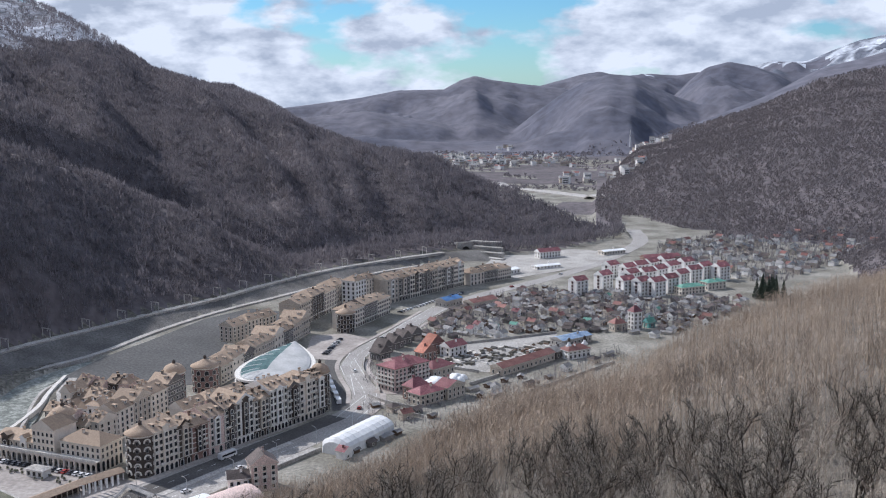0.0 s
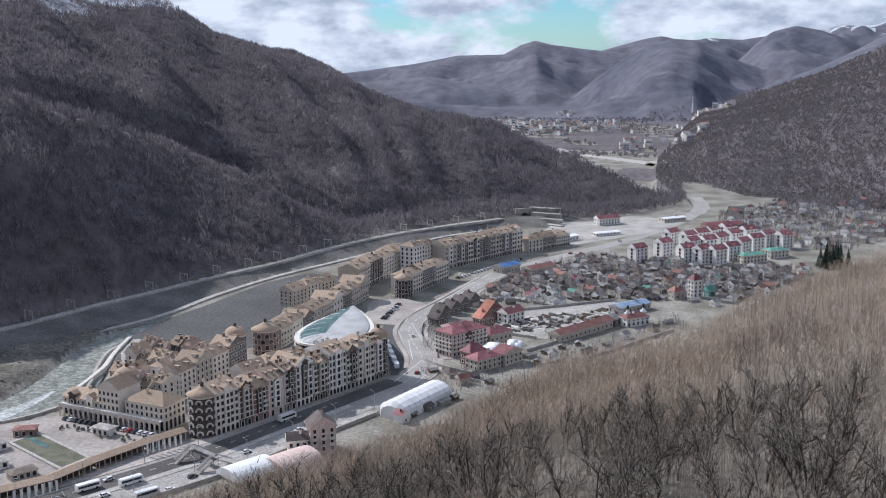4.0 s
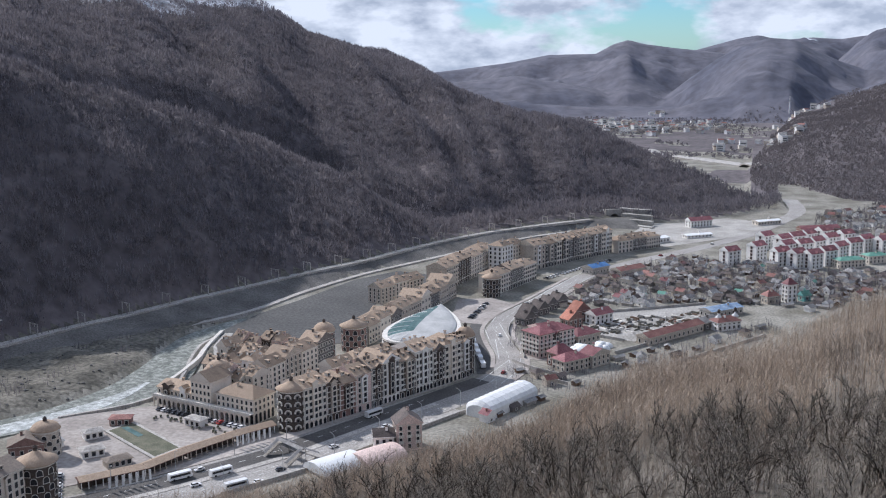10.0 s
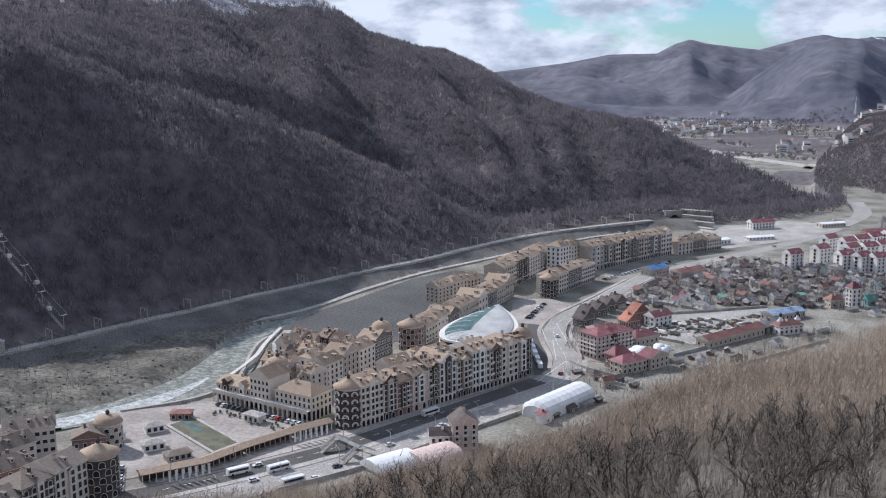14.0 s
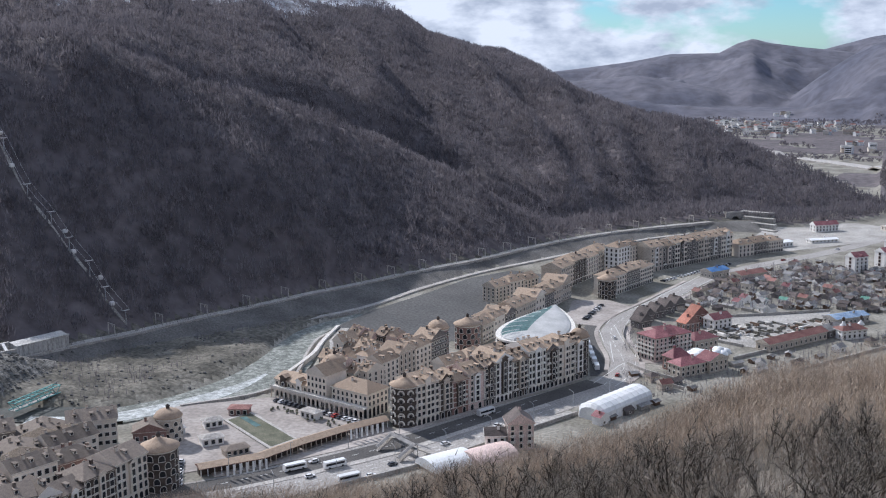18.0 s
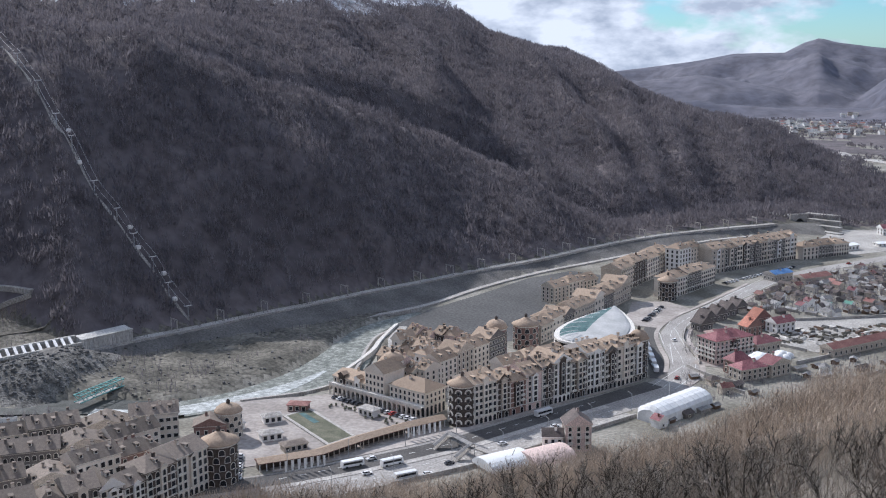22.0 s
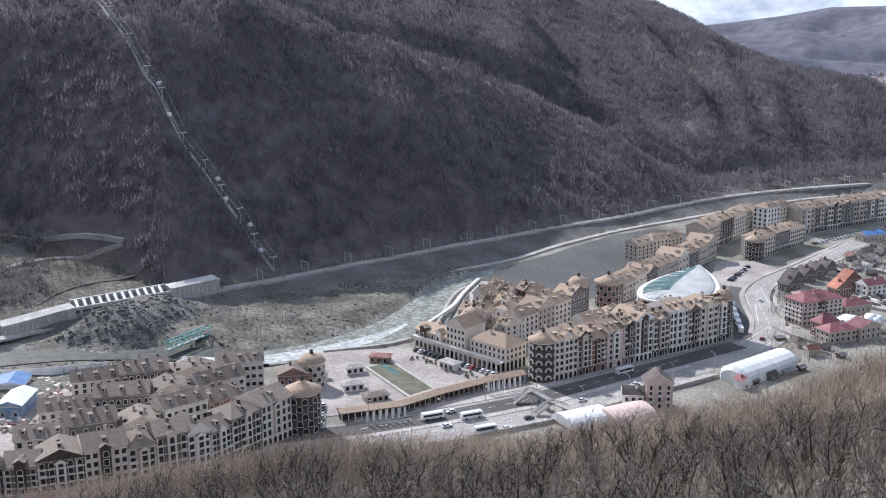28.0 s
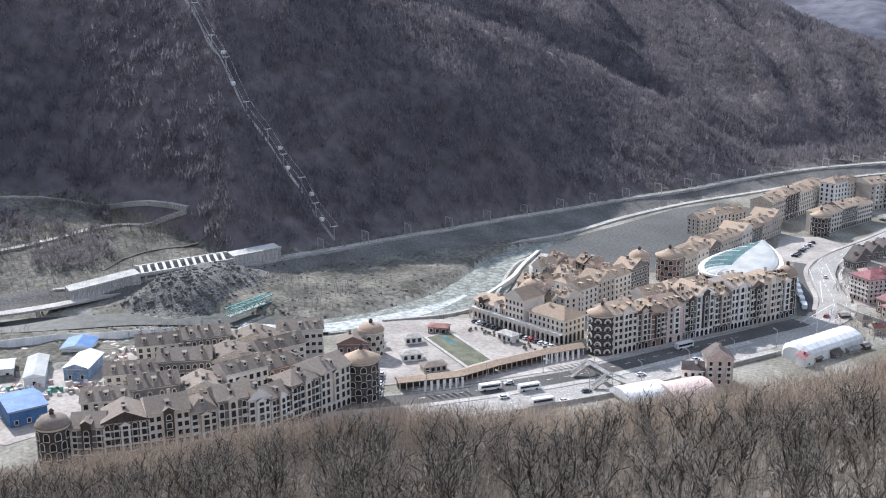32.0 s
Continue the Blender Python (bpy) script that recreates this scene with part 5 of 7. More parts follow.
PROTOS = [cottage("a", 9, 8, 4.5, M_WHITE, M_GREYROOF, "gable", 3.0, "white village house with a weathered grey roof"),
          cottage("b", 10, 8, 5.5, M_TANW, M_RUST, "gable", 3.2, "tan village house with a rust red roof"),
          cottage("c", 8, 8, 5.5, M_WHITE, M_DARKROOF, "gable_y", 3.6, "white village house with a dark gabled roof"),
          cottage("d", 11, 9, 6.5, M_CREAM, M_GREYROOF, "hip", 3.0, "cream two-storey village house with a grey hipped roof", wins=2),
          cottage("e", 9, 7, 3.5, M_GREYW, M_DARKROOF, "gable", 2.4, "small grey house with a dark roof"),
          cottage("f", 9, 8, 5.0, M_TANW, M_DARKROOF, "hip", 2.6, "tan house with a brown hipped roof"),
          cottage("g", 8, 7, 4.5, M_WHITE, M_GREENROOF, "gable", 2.6, "white house with a green metal roof"),
          cottage("h", 9, 8, 6.0, M_WHITE, M_REDROOF, "gable_y", 3.4, "white house with a crimson gabled roof"),
          cottage("i", 12, 5, 3.0, M_CONC, M_GREYROOF, "gable", 1.4, "long low grey shed", category="shed", wins=0),
          cottage("j", 6, 5, 2.8, M_TIMBER, M_GREYROOF, "gable", 1.6, "small dark timber shed", category="shed", wins=0)]
used = set()


def settle(k, m):
    """Places the first, then copies."""
    if k in used:
        return copy_thing(PROTOS[k], m)
    used.add(k)
    PROTOS[k].matrix_basis = m
    return PROTOS[k]


VILLAGE = [(-20, 690), (-2, 755), (38, 822), (80, 868), (96, 838), (130, 836), (150, 812), (200, 812), (225, 800), (205, 760), (150, 690), (110, 700), (72, 706), (20, 690)]
VILLAGE2 = [(195, 985), (215, 1090), (300, 1150), (420, 1140), (430, 1050), (330, 940), (262, 860), (240, 905), (235, 950)]
YARDS = [(-6, 622), (8, 672), (74, 701), (70, 652), (25, 606)]
rnd = random.Random(77)
spots = []
for poly, count, gap in ((VILLAGE, 300, 5.6), (VILLAGE2, 130, 10.0)):
    xs, ys = [p[0] for p in poly], [p[1] for p in poly]
    got = tries = 0
    rest = Build(M_WHITE, M_TANW, M_GREYROOF, M_RUST, M_DARKROOF)
    while got < count and tries < 9000:
        tries += 1
        x, y = rnd.uniform(min(xs), max(xs)), rnd.uniform(min(ys), max(ys))
        if not inside(poly, x, y) or any(math.hypot(x - p, y - q) <= gap for p, q in spots) or math.hypot(x - 131, y - 715) < 18:
            continue
        spots.append((x, y))
        got += 1
        turn = Matrix.Rotation(radians(rnd.choice((50, 140, 230, 320)) + rnd.uniform(-14, 14)), 4, "Z")
        if poly is VILLAGE:
            settle(rnd.choices(range(10), (11, 6, 7, 4, 22, 16, 2, 3, 11, 21))[0], Matrix.Translation((x, y, land_z(x, y))) @ turn)
            continue
        # the farthest houses, joined
        L, D, h, z = rnd.uniform(5, 8), rnd.uniform(4.5, 6), rnd.uniform(2.5, 4.5), land_z(x, y)
        at = lambda u, v, w: tuple(Vector((x, y, z)) + turn @ Vector((u, v, w)))
        w_, r_ = rnd.choice((0, 0, 1)), rnd.choice((2, 2, 3, 4, 4))
        rest.add([at(u, v, w) for w in (-1.5, h) for u, v in ((0, 0), (L, 0), (L, D), (0, D))], [(0, 1, 5, 4), (1, 2, 6, 5), (2, 3, 7, 6), (3, 0, 4, 7)], w_)
        rest.add([at(u, v, h - 0.2) for u, v in ((-0.4, -0.4), (L + 0.4, -0.4), (L + 0.4, D + 0.4), (-0.4, D + 0.4))] + [at(-0.4, D / 2, h + 2), at(L + 0.4, D / 2, h + 2)], [(0, 1, 5, 4), (2, 3, 4, 5), (3, 2, 1, 0)], r_)
        rest.add([at(0, 0, h - 0.1), at(0, D, h - 0.1), at(0, D / 2, h + 1.7), at(L, 0, h - 0.1), at(L, D, h - 0.1), at(L, D / 2, h + 1.7)], [(0, 2, 1), (3, 4, 5)], w_)
    if rest.v:
        tagged(new("far_village", rest.mesh("far_village")), "small far-off village houses at the foot of the hill", "houses", kind="stuff")
# bare garden trees
gx_, gy_ = [], []
while len(gx_) < 3400:
    x, y = rnd.uniform(-20, 430), rnd.uniform(685, 1150)
    if (inside(VILLAGE, x, y) or inside(VILLAGE2, x, y)):
        gx_.append(x)
        gy_.append(y)
wood("garden_trees", (np.array(gx_), np.array(gy_)), 24, 6.0, 0.28, M_MOUNT, "bare fruit trees in the village gardens", 8, lean=0.8)

# flats with crimson roofs
flat = None
FLATS = [(104, 834), (127, 858), (141, 835), (152, 830), (163, 828), (176, 842), (189, 862), (203, 880), (216, 897), (152, 893), (164, 905), (176, 918), (192, 934), (229, 893), (150, 866), (164, 872), (176, 884), (190, 902), (206, 920), (140, 905)]
for i, (x, y) in enumerate(FLATS):
    m = Matrix.Translation((x, y, 0)) @ Matrix.Rotation(radians(38 + 6 * math.sin(i * 2.4)), 4, "Z") @ Matrix.Translation((-6, -5, 0))
    if flat is None:
        flat = thing("apartment_house", m, "white four-storey apartment house with crimson gabled roof", "apartment house", "crimson-roofed flats")
        b = Build(M_WHITE)
        b.box(0, 0, -1, 12.5, 9.5, 11.5)
        part("wall", b.mesh("wall"), flat)
        rf = part("roof", roof_mesh(12.5, 9.5, "gable", 3.2, 0.35, M_REDROOF, M_WHITE, 0.25), flat, m=pose(0, 0, 11.5))
        b = Build(M_REDROOF, M_WHITE)
        b.rings([[(4.6, -0.4, 0.0), (8.0, -0.4, 0.0), (8.0, 3.2, 1.9), (4.6, 3.2, 1.9)], [(6.3, -0.4, 1.9), (6.3, -0.4, 1.9), (6.3, 3.4, 2.2), (6.3, 3.4, 2.2)]])
        part("gable", b.mesh("gable"), rf)
        for k in range(4):
            for u in (2.4, 6.3, 10.2):
                part("window", window_mesh(1.3, 1.5, "plain", M_TRIM), flat, m=pose(u, -0.005, 1.0 + 2.7 * k))
            for u in (4.7,):
                part("window", window_mesh(1.6, 1.7, "plain", M_REDW), flat, m=pose(-0.005, u, 1.0 + 2.7 * k, rz=-90))
    else:
        copy_thing(flat, m)

# farther town
rnd = random.Random(31)
town = []
for L, D, h, w, rm in ((9, 8, 5.5, M_WHITE, M_GREYROOF), (10, 8, 6, M_CREAM, M_GREYROOF), (11, 9, 10.5, M_WHITE, M_GREYROOF), (9, 8, 6, M_WHITE, M_RUST), (12, 8, 5, M_TANW, M_DARKROOF)):
    ob = thing("distant_house", pose(0, 0, 0), "distant pale house among dark trees" if h < 10 else "distant pale apartment block", "house", "distant town")
    b = Build(w, M_GLASS)
    b.box(-L / 2, -D / 2, -8, L / 2, D / 2, h)
    part("wall", b.mesh("wall"), ob)
    part("roof", roof_mesh(L, D, "gable", 2.2, 0.4, rm, w), ob, m=pose(-L / 2, -D / 2, h))
    for k in range(int(h / 3) if h > 10 else 0):
        b = Build(M_GLASS)
        b.box(-L * 0.4, -D / 2 - 0.1, k * 3 + 1.0, L * 0.4, -D / 2 + 0.1, k * 3 + 2.4)
        part("ribbon_window", b.mesh("ribbon_window"), ob)
    town.append([ob, False])
# (bearing from, to, range from, to, houses, tall ones)
for a0, a1, r0, r1, count, tall in ((-1.5, 6.8, 2060, 2330, 115, 0.1), (8.8, 11.6, 2130, 2300, 20, 0.05), (6.0, 10.4, 1700, 1860, 26, 0.15), (0.2, 4.0, 1990, 2080, 14, 0.0), (2.6, 3.6, 2560, 2640, 5, 0.0)):
    for i in range(count):
        x, y, _ = polar(rnd.uniform(a0, a1), rnd.uniform(r0, r1))
        t = town[2] if rnd.random() < tall else town[rnd.choice((0, 0, 1, 3, 4))]
        m = Matrix.Translation((x, y, land_z(x, y))) @ Matrix.Rotation(rnd.uniform(-0.7, 0.9), 4, "Z")
        if t[1]:
            copy_thing(t[0], m)
        else:
            t[1] = True
            t[0].matrix_basis = m
mx_, my_, _ = polar(9.7, 2420)
mast_ob = thing("transmission_mast", pose(mx_, my_, land_z(mx_, my_)), "slim pale transmission mast on the far hill", "mast")
b = Build(M_WHITE)
b.turned([(1.6, -3), (1.2, 22), (0.5, 24), (0.4, 34)], 8)
part("shaft", b.mesh("shaft"), mast_ob)
b = Build(M_CONC)
b.turned([(1.9, 21), (2.2, 22), (2.2, 23), (1.2, 23.4)], 8)
part("platform", b.mesh("platform"), mast_ob)
gen = np.random.default_rng(19)
ta, tr_ = gen.uniform(-3, 13, 5200), gen.uniform(1380, 2450, 5200)
tx, ty = bearings(ta, tr_)
ok = (np.hypot((tx - 150) / 110, (ty - 1520) / 110) > 1) & (land(tx, ty)[1] != 2)
wood("distant_woods", (tx[ok], ty[ok]), 12, 6.5, 1.3, M_MOUNT, "dark bare trees round the distant town", 12, lean=0.5, maker=crown_tree)
strip("gravel_bar", [(70, 1720, 14), (130, 1640, 24), (200, 1540, 26), (228, 1480, 18)], -0.5, 1.6, M_CONC, "pale gravel bed of the distant river", "gravel bed", follow=True)

# ---- buildings beside the curved road ----
def block(name, p0, p1, depth, h, wall, roofm, label, category="building", roof="gable", rh=3.0, rows=2, gap=3.0, sides="fl", ground="plain", gh=3.2, **kw):
    return building(p0, p1, depth, h, wall, label, name=name, category=category, roof=roof, rh=rh, roofm=roofm, rows=rows, gap=gap, sides=sides, ground=ground, gh=gh, chimneys=kw.pop("chimneys", 1), dormers=kw.pop("dormers", 0), **kw)


block("guest_house", (-26, 566), (-8, 584), 14, 13, M_PINKW, M_REDROOF, "pinkish guest house with stacked balconies and a red roof", roof="hip", rows=4, gap=2.6, bays=1, balconies=1.0, gable_wall=M_RUST)
block("guest_house", (-33, 584), (-24, 571), 11, 13.5, M_PINKW, M_REDROOF, "red-roofed guest house wing with balconies", roof="gable_y", rows=4, gap=2.6, balconies=1.0)
block("guest_house", (-6, 586), (6, 598), 12, 7.5, M_TANW, M_REDROOF, "low red-roofed annexe of the guest house", roof="hip", rows=1)
block("orange_house", (-12, 626), (-4, 634), 7, 6.5, M_REDW, M_ORANGE, "orange-red house with a steep gabled roof", roof="gable_y", rh=4.5, rows=1, category="house")
block("orange_house", (-8, 646), (0, 654), 7, 7, M_REDW, M_ORANGE, "tall orange-red gabled house", roof="gable_y", rh=5, rows=1, category="house")
block("red_roof_house", (4, 640), (14, 650), 9, 6, M_WHITE, M_REDROOF, "white house with a bright red roof", rows=1, category="house")
for k, (x, y) in enumerate([(-37, 648), (-31, 660), (-26, 672), (-20, 683), (-38, 634)]):
    block("timber_house", (x, y), (x + 6, y + 7), 8, 4.5, M_GREYW, M_DARKROOF, "narrow timber house with a steep dark roof", roof="gable_y", rh=4.5, rows=0, gap=3, sides="fl", category="house", group="steep-roofed houses")
block("blue_shed", (2, 786), (14, 799), 11, 5, M_CONC, M_BLUEROOF, "low shed with a bright blue roof", rows=0, rh=2, category="shed")
block("red_shed", (22, 778), (40, 795), 11, 5, M_TANW, M_RUST, "long low building with a rusty red roof", rows=0, rh=2, category="shed")
block("blue_hall", (74, 664), (94, 680), 11, 4.2, M_CONC, M_BLUEFADE, "long hall with a faded blue metal roof", rows=0, rh=1.6, category="hall")
block("white_villa", (74, 633), (88, 641), 9, 5.2, M_WHITE, M_RUST, "white villa with small turrets and a brownish roof", rows=1, rh=2.6, roof="hip", category="villa")
for x, y in ((75, 639.5), (85, 645)):
    round_tower(x, y, 1.2, 7.0, M_WHITE, "slim white villa turret with a pointed roof", rh=3, arches=2, rings=4, roofm=M_MEMBR, name="turret")
block("market_shed", (33, 598), (66, 634), 9, 4.5, M_TANW, M_RUST, "long market shed with a faded red roof", rows=0, rh=2.2, gap=4, category="shed")
block("market_shed", (67, 635), (76, 645), 10, 4.5, M_GREYW, M_GREYROOF, "grey end of the market shed", rows=0, rh=2.2, gap=4, category="shed")
block("red_cottage", (-12, 541), (0, 552), 10, 6, M_TANW, M_REDROOF, "red house with a crimson roof at the wood's edge", rows=1, roof="hip", category="house")
block("red_cottage", (2, 552), (11, 562), 9, 6.5, M_TANW, M_REDROOF, "crimson-roofed house beside the white pavilion", rows=1, roof="gable_y", category="house")
block("red_cottage", (-16, 551), (-8, 559), 8, 7, M_REDW, M_REDROOF, "small red house with a peaked crimson roof", rows=1, roof="hip", rh=4, category="house")
for x, y, r in ((-3, 568, 6.0), (7, 575, 4.5)):
    ob = thing("white_pavilion", pose(x, y, 0), "white tent pavilion of several rounded canopies", "pavilion")
    b = Build(M_MEMBR)
    b.turned([(r * 0.85, -1), (r * 0.85, 5.6)], 16)
    part("wall", b.mesh("wall"), ob)
    b = Build(M_MEMBR)
    q = r * 0.62
    b.turned([(q, 4.9), (q * 0.97, 5.7), (q * 0.78, 6.7), (q * 0.45, 7.4), (0.15, 7.8)], 12)
    peak = b.mesh("canopy", True)
    part("canopy", peak, ob, m=pose(0, 0, 0.7))
    for k in range(6):
        part("canopy", peak, ob, m=pose(r * 0.72 * math.cos(k * 1.047), r * 0.72 * math.sin(k * 1.047), -0.5 * (k % 2)))
for k, (x, y) in enumerate([(14, 566), (24, 574), (34, 584), (20, 556), (44, 592), (30, 566)]):
    settle(rnd.choice((0, 4, 8, 9)), Matrix.Translation((x, y, max(0, land_z(x, y)))) @ Matrix.Rotation(radians(45 + k * 9), 4, "Z"))
block("tower_house", (126, 710), (132, 713.5), 6, 12, M_WHITE, M_REDROOF, "tall narrow house with a red pyramid roof", roof="hip", rh=4, rows=3, gap=2.4, category="house")
block("tower_house", (113, 706), (121, 710), 7, 5, M_TANW, M_RUST, "broad house with a rusty two-tier roof", roof="hip", rh=3.5, rows=1, category="house")
block("teal_house", (137, 716), (142, 719), 5, 3.6, M_GREENP, M_GREENROOF, "small turquoise house with a green roof", rows=0, category="house")
block("green_roof_hall", (183, 826), (203, 835), 10, 6, M_CREAM, M_GREENROOF, "cream public building with a pale green roof", roof="hip", rh=2, rows=1, category="hall")
block("green_roof_hall", (208, 846), (224, 854), 10, 6, M_CREAM, M_GREENROOF, "cream wing with a green roof", roof="hip", rh=2, rows=1, category="hall")
block("crimson_hall", (182, 974), (216, 985), 10, 5, M_REDW, M_REDROOF, "long crimson-roofed hall at the village edge", rows=0, rh=2.4, category="hall")
block("white_red_hall", (90, 1004), (110, 1015), 9, 6, M_WHITE, M_REDROOF, "white hall with a bright red roof below the spur", rows=1, rh=3, category="hall")
block("white_shed", (82, 946), (104, 957), 8, 2.6, M_WHITE, M_MEMBR, "low white industrial shed", rows=0, rh=1, category="shed")
block("white_shed", (152, 1022), (174, 1034), 9, 3.5, M_CREAM, M_MEMBR, "pale industrial shed by the far road", rows=0, rh=1, category="shed")
block("white_shed", (52, 918), (66, 930), 10, 4, M_WHITE, M_MEMBR, "small white shed near the road", rows=0, rh=1, category="shed")
sheet("storage_yard", [(34, 962), (52, 1030), (130, 1064), (172, 1030), (120, 955), (60, 905)], -0.3, 0.14, M_YARD, "bare storage yard below the spur", "yard")
sheet("building_yard", YARDS, -0.3, 0.16, M_YARD, "pale bare yard with stacked building material", "yard")
rnd = random.Random(8)
for k in range(150):
    u, v = rnd.random(), rnd.random()
    x, y = 2 + 66 * u, 624 + 60 * u * 0.5 + 34 * (v - 0.25)
    if inside(YARDS, x, y):
        b = Build(rnd.choice((M_CONC, M_GRAVEL, M_EARTH, M_EARTH, M_TIMBER, M_TRIM)))
        w, d, h = rnd.uniform(1.2, 7), rnd.uniform(0.8, 2.2), rnd.uniform(0.4, 1.5)
        b.rings([[(-w / 2, -d / 2, 0), (w / 2, -d / 2, 0), (w / 2, d / 2, 0), (-w / 2, d / 2, 0)], [(-w / 2 + 0.3, -d / 2 + 0.3, h), (w / 2 - 0.3, -d / 2 + 0.3, h), (w / 2 - 0.4, d / 2 - 0.3, h), (-w / 2 + 0.3, d / 2 - 0.4, h)]])
        ob = new("pallet", b.mesh("pallet"))
        ob.matrix_basis = pose(x, y, 0.16, rz=45 + rnd.choice((0, 90)) + rnd.uniform(-8, 8))
        tagged(ob, "stack of building material in the bare yard", "stack", "yard stacks")

# white tent hall at the wood's edge
tent = thing("tent_hall", Matrix.Translation((-42, 467, 0)) @ Matrix.Rotation(radians(60), 4, "Z"), "long white membrane hall with tall sloping sides", "tent hall")
TL, TW = 37.0, 15.0
SECT = [(0.0, -1.5), (0.35, 4.2), (1.5, 5.8), (4.2, 7.1), (7.5, 7.7), (10.8, 7.1), (13.5, 5.8), (14.65, 4.2), (15.0, -1.5)]
ring = lambda x, s=1.0, d=0.0: [(x, TW / 2 + (y_ - TW / 2) * s, max(-1.5, (z_ + 1.5) * s - 1.5 + d)) for y_, z_ in SECT]
b = Build(M_MEMBR)
b.rings([ring(-1.8, 0.80), ring(-0.7, 0.95)] + [ring(TL * k / 18, 1.0 if k % 2 == 0 else 0.985) for k in range(19)] + [ring(TL + 0.7, 0.95), ring(TL + 1.8, 0.80)])
part("cover", b.mesh("cover"), tent)
for k in range(10):
    b = Build(M_MEMBR)
    pts = ring(TL * k / 9, 1.004)
    for p, q in zip(pts, pts[1:]):
        b.bar(p, q, 0.14)
    part("arch_rib", b.mesh("arch_rib"), tent)
# house on the near side of the boulevard
building((-78, 424), (-68, 428), 9, 11.5, M_PINKW, "pale pinkish villa with a brown gabled roof and balconies", name="hillside_villa", category="villa", roof="gable_y", rh=4.2, roofm=M_DARKROOF, rows=3, gap=2.6, sides="fl", ground="plain", gh=3.2, balconies=0.9, dormers=0)
building((-87, 421.5), (-79, 423.5), 8, 6.5, M_WHITE, "low white wing of the villa under a brown roof", name="villa_wing", category="villa", roof="gable", rh=2.6, roofm=M_DARKROOF, rows=1, gap=2.4, sides="fl", ground="plain", gh=3.2, balconies=0.8, dormers=0)
for k, (x, y, r) in enumerate(((-99, 402, 7.5), (-84, 412, 8.0))):
    ob = thing("vaulted_shed", Matrix.Translation((x, y, 0)) @ Matrix.Rotation(radians(48), 4, "Z"), ("shed with a pale barrel roof below the boulevard", "shed with a dull pinkish barrel roof below the boulevard")[k], "shed", "vaulted sheds")
    sec = [(r * math.cos(math.pi * i / 10), 1.5 + r * 0.5 * math.sin(math.pi * i / 10)) for i in range(11)]
    b = Build(M_CREAM)
    b.box(-9, -r + 0.3, -3, 9, r - 0.3, 1.8)
    part("wall", b.mesh("wall"), ob)
    b = Build(M_PINKW if k else M_MEMBR)
    b.rings([[(s, y_, z_) for y_, z_ in sec] for s in (-10, 10)])
    part("roof", b.mesh("roof"), ob)

# plots between the guest houses and the wood: walls, sheds, cars of the yard, bushes
PLOTS = [(-47, 545), (-34, 505), (-8, 508), (30, 552), (84, 612), (112, 640), (108, 664), (70, 628), (30, 590), (14, 560), (-20, 548)]
for pts in ([(-40, 560, 0.5), (-30, 548, 0.5), (-14, 536, 0.5)], [(-36, 545, 0.5), (-24, 532, 0.5), (-10, 522, 0.5)], [(14, 580, 0.5), (34, 602, 0.5), (60, 634, 0.5)], [(-8, 622, 0.5), (20, 606, 0.5)], [(-47, 640, 0.5), (-46, 610, 0.5), (-38, 585, 0.5), (-34, 566, 0.5)],
            [(8, 672, 0.5), (40, 686, 0.5), (74, 702, 0.5)], [(40, 560, 0.5), (70, 592, 0.5), (100, 626, 0.5)]):
    strip("garden_wall", pts, -0.8, 1.7, M_CONC, "pale concrete garden wall between the plots", "wall", kind="")
for k, (kind_, x, y, turn) in enumerate([(5, -26, 530, 40), (9, -36, 538, 30), (4, -14, 528, 55), (9, -6, 520, 50), (1, -20, 518, 35), (8, 26, 556, 45), (4, 46, 574, 48), (9, 58, 590, 45), (0, 70, 606, 50), (8, 98, 640, 45), (5, 88, 622, 45), (7, -44, 462, 54), (9, -40, 470, 54), (4, -34, 478, 54), (8, -28, 487, 54), (9, -22, 495, 54)]):
    settle(kind_, Matrix.Translation((x, y, max(0, land_z(x, y)))) @ Matrix.Rotation(radians(turn), 4, "Z"))
bush = [(x, y) for x, y in ((rnd.uniform(-50, 115), rnd.uniform(500, 690)) for _ in range(2600)) if inside(PLOTS, x, y)]
bush += [(x, y) for x, y in ((rnd.uniform(-46, -28), rnd.uniform(585, 690)) for _ in range(260)) if abs(x + 41 - max(0, (y - 640) * 0.35)) < 4]
bush = np.array(bush)
wood("plot_bushes", (bush[:, 0], bush[:, 1]), 20, 3.4, 0.2, M_MOUNT, "bare bushes and hedges between the plots", 31, lean=0.9)

# ---- square, boulevard and traffic ----
def polyline_at(pts, step, start=0.0):
    """Places every step metres along a line, with the heading in degrees."""
    out, left = [], start
    for a, b in zip(pts, pts[1:]):
        d = math.hypot(b[0] - a[0], b[1] - a[1])
        while left <= d:
            t = left / d
            out.append((a[0] + (b[0] - a[0]) * t, a[1] + (b[1] - a[1]) * t, math.degrees(math.atan2(b[1] - a[1], b[0] - a[0]))))
            left += step
        left -= d
    return out


def shifted(pts, off):
    """The polyline moved off metres to its right."""
    q = smooth_line([(p[0], p[1], 1.0) for p in pts], 4)
    out = []
    for i, p in enumerate(q):
        d = q[min(i + 1, len(q) - 1)] - q[max(i - 1, 0)]
        d = d[:2] / np.hypot(*d[:2])
        out.append((p[0] + d[1] * off, p[1] - d[0] * off))
    return out


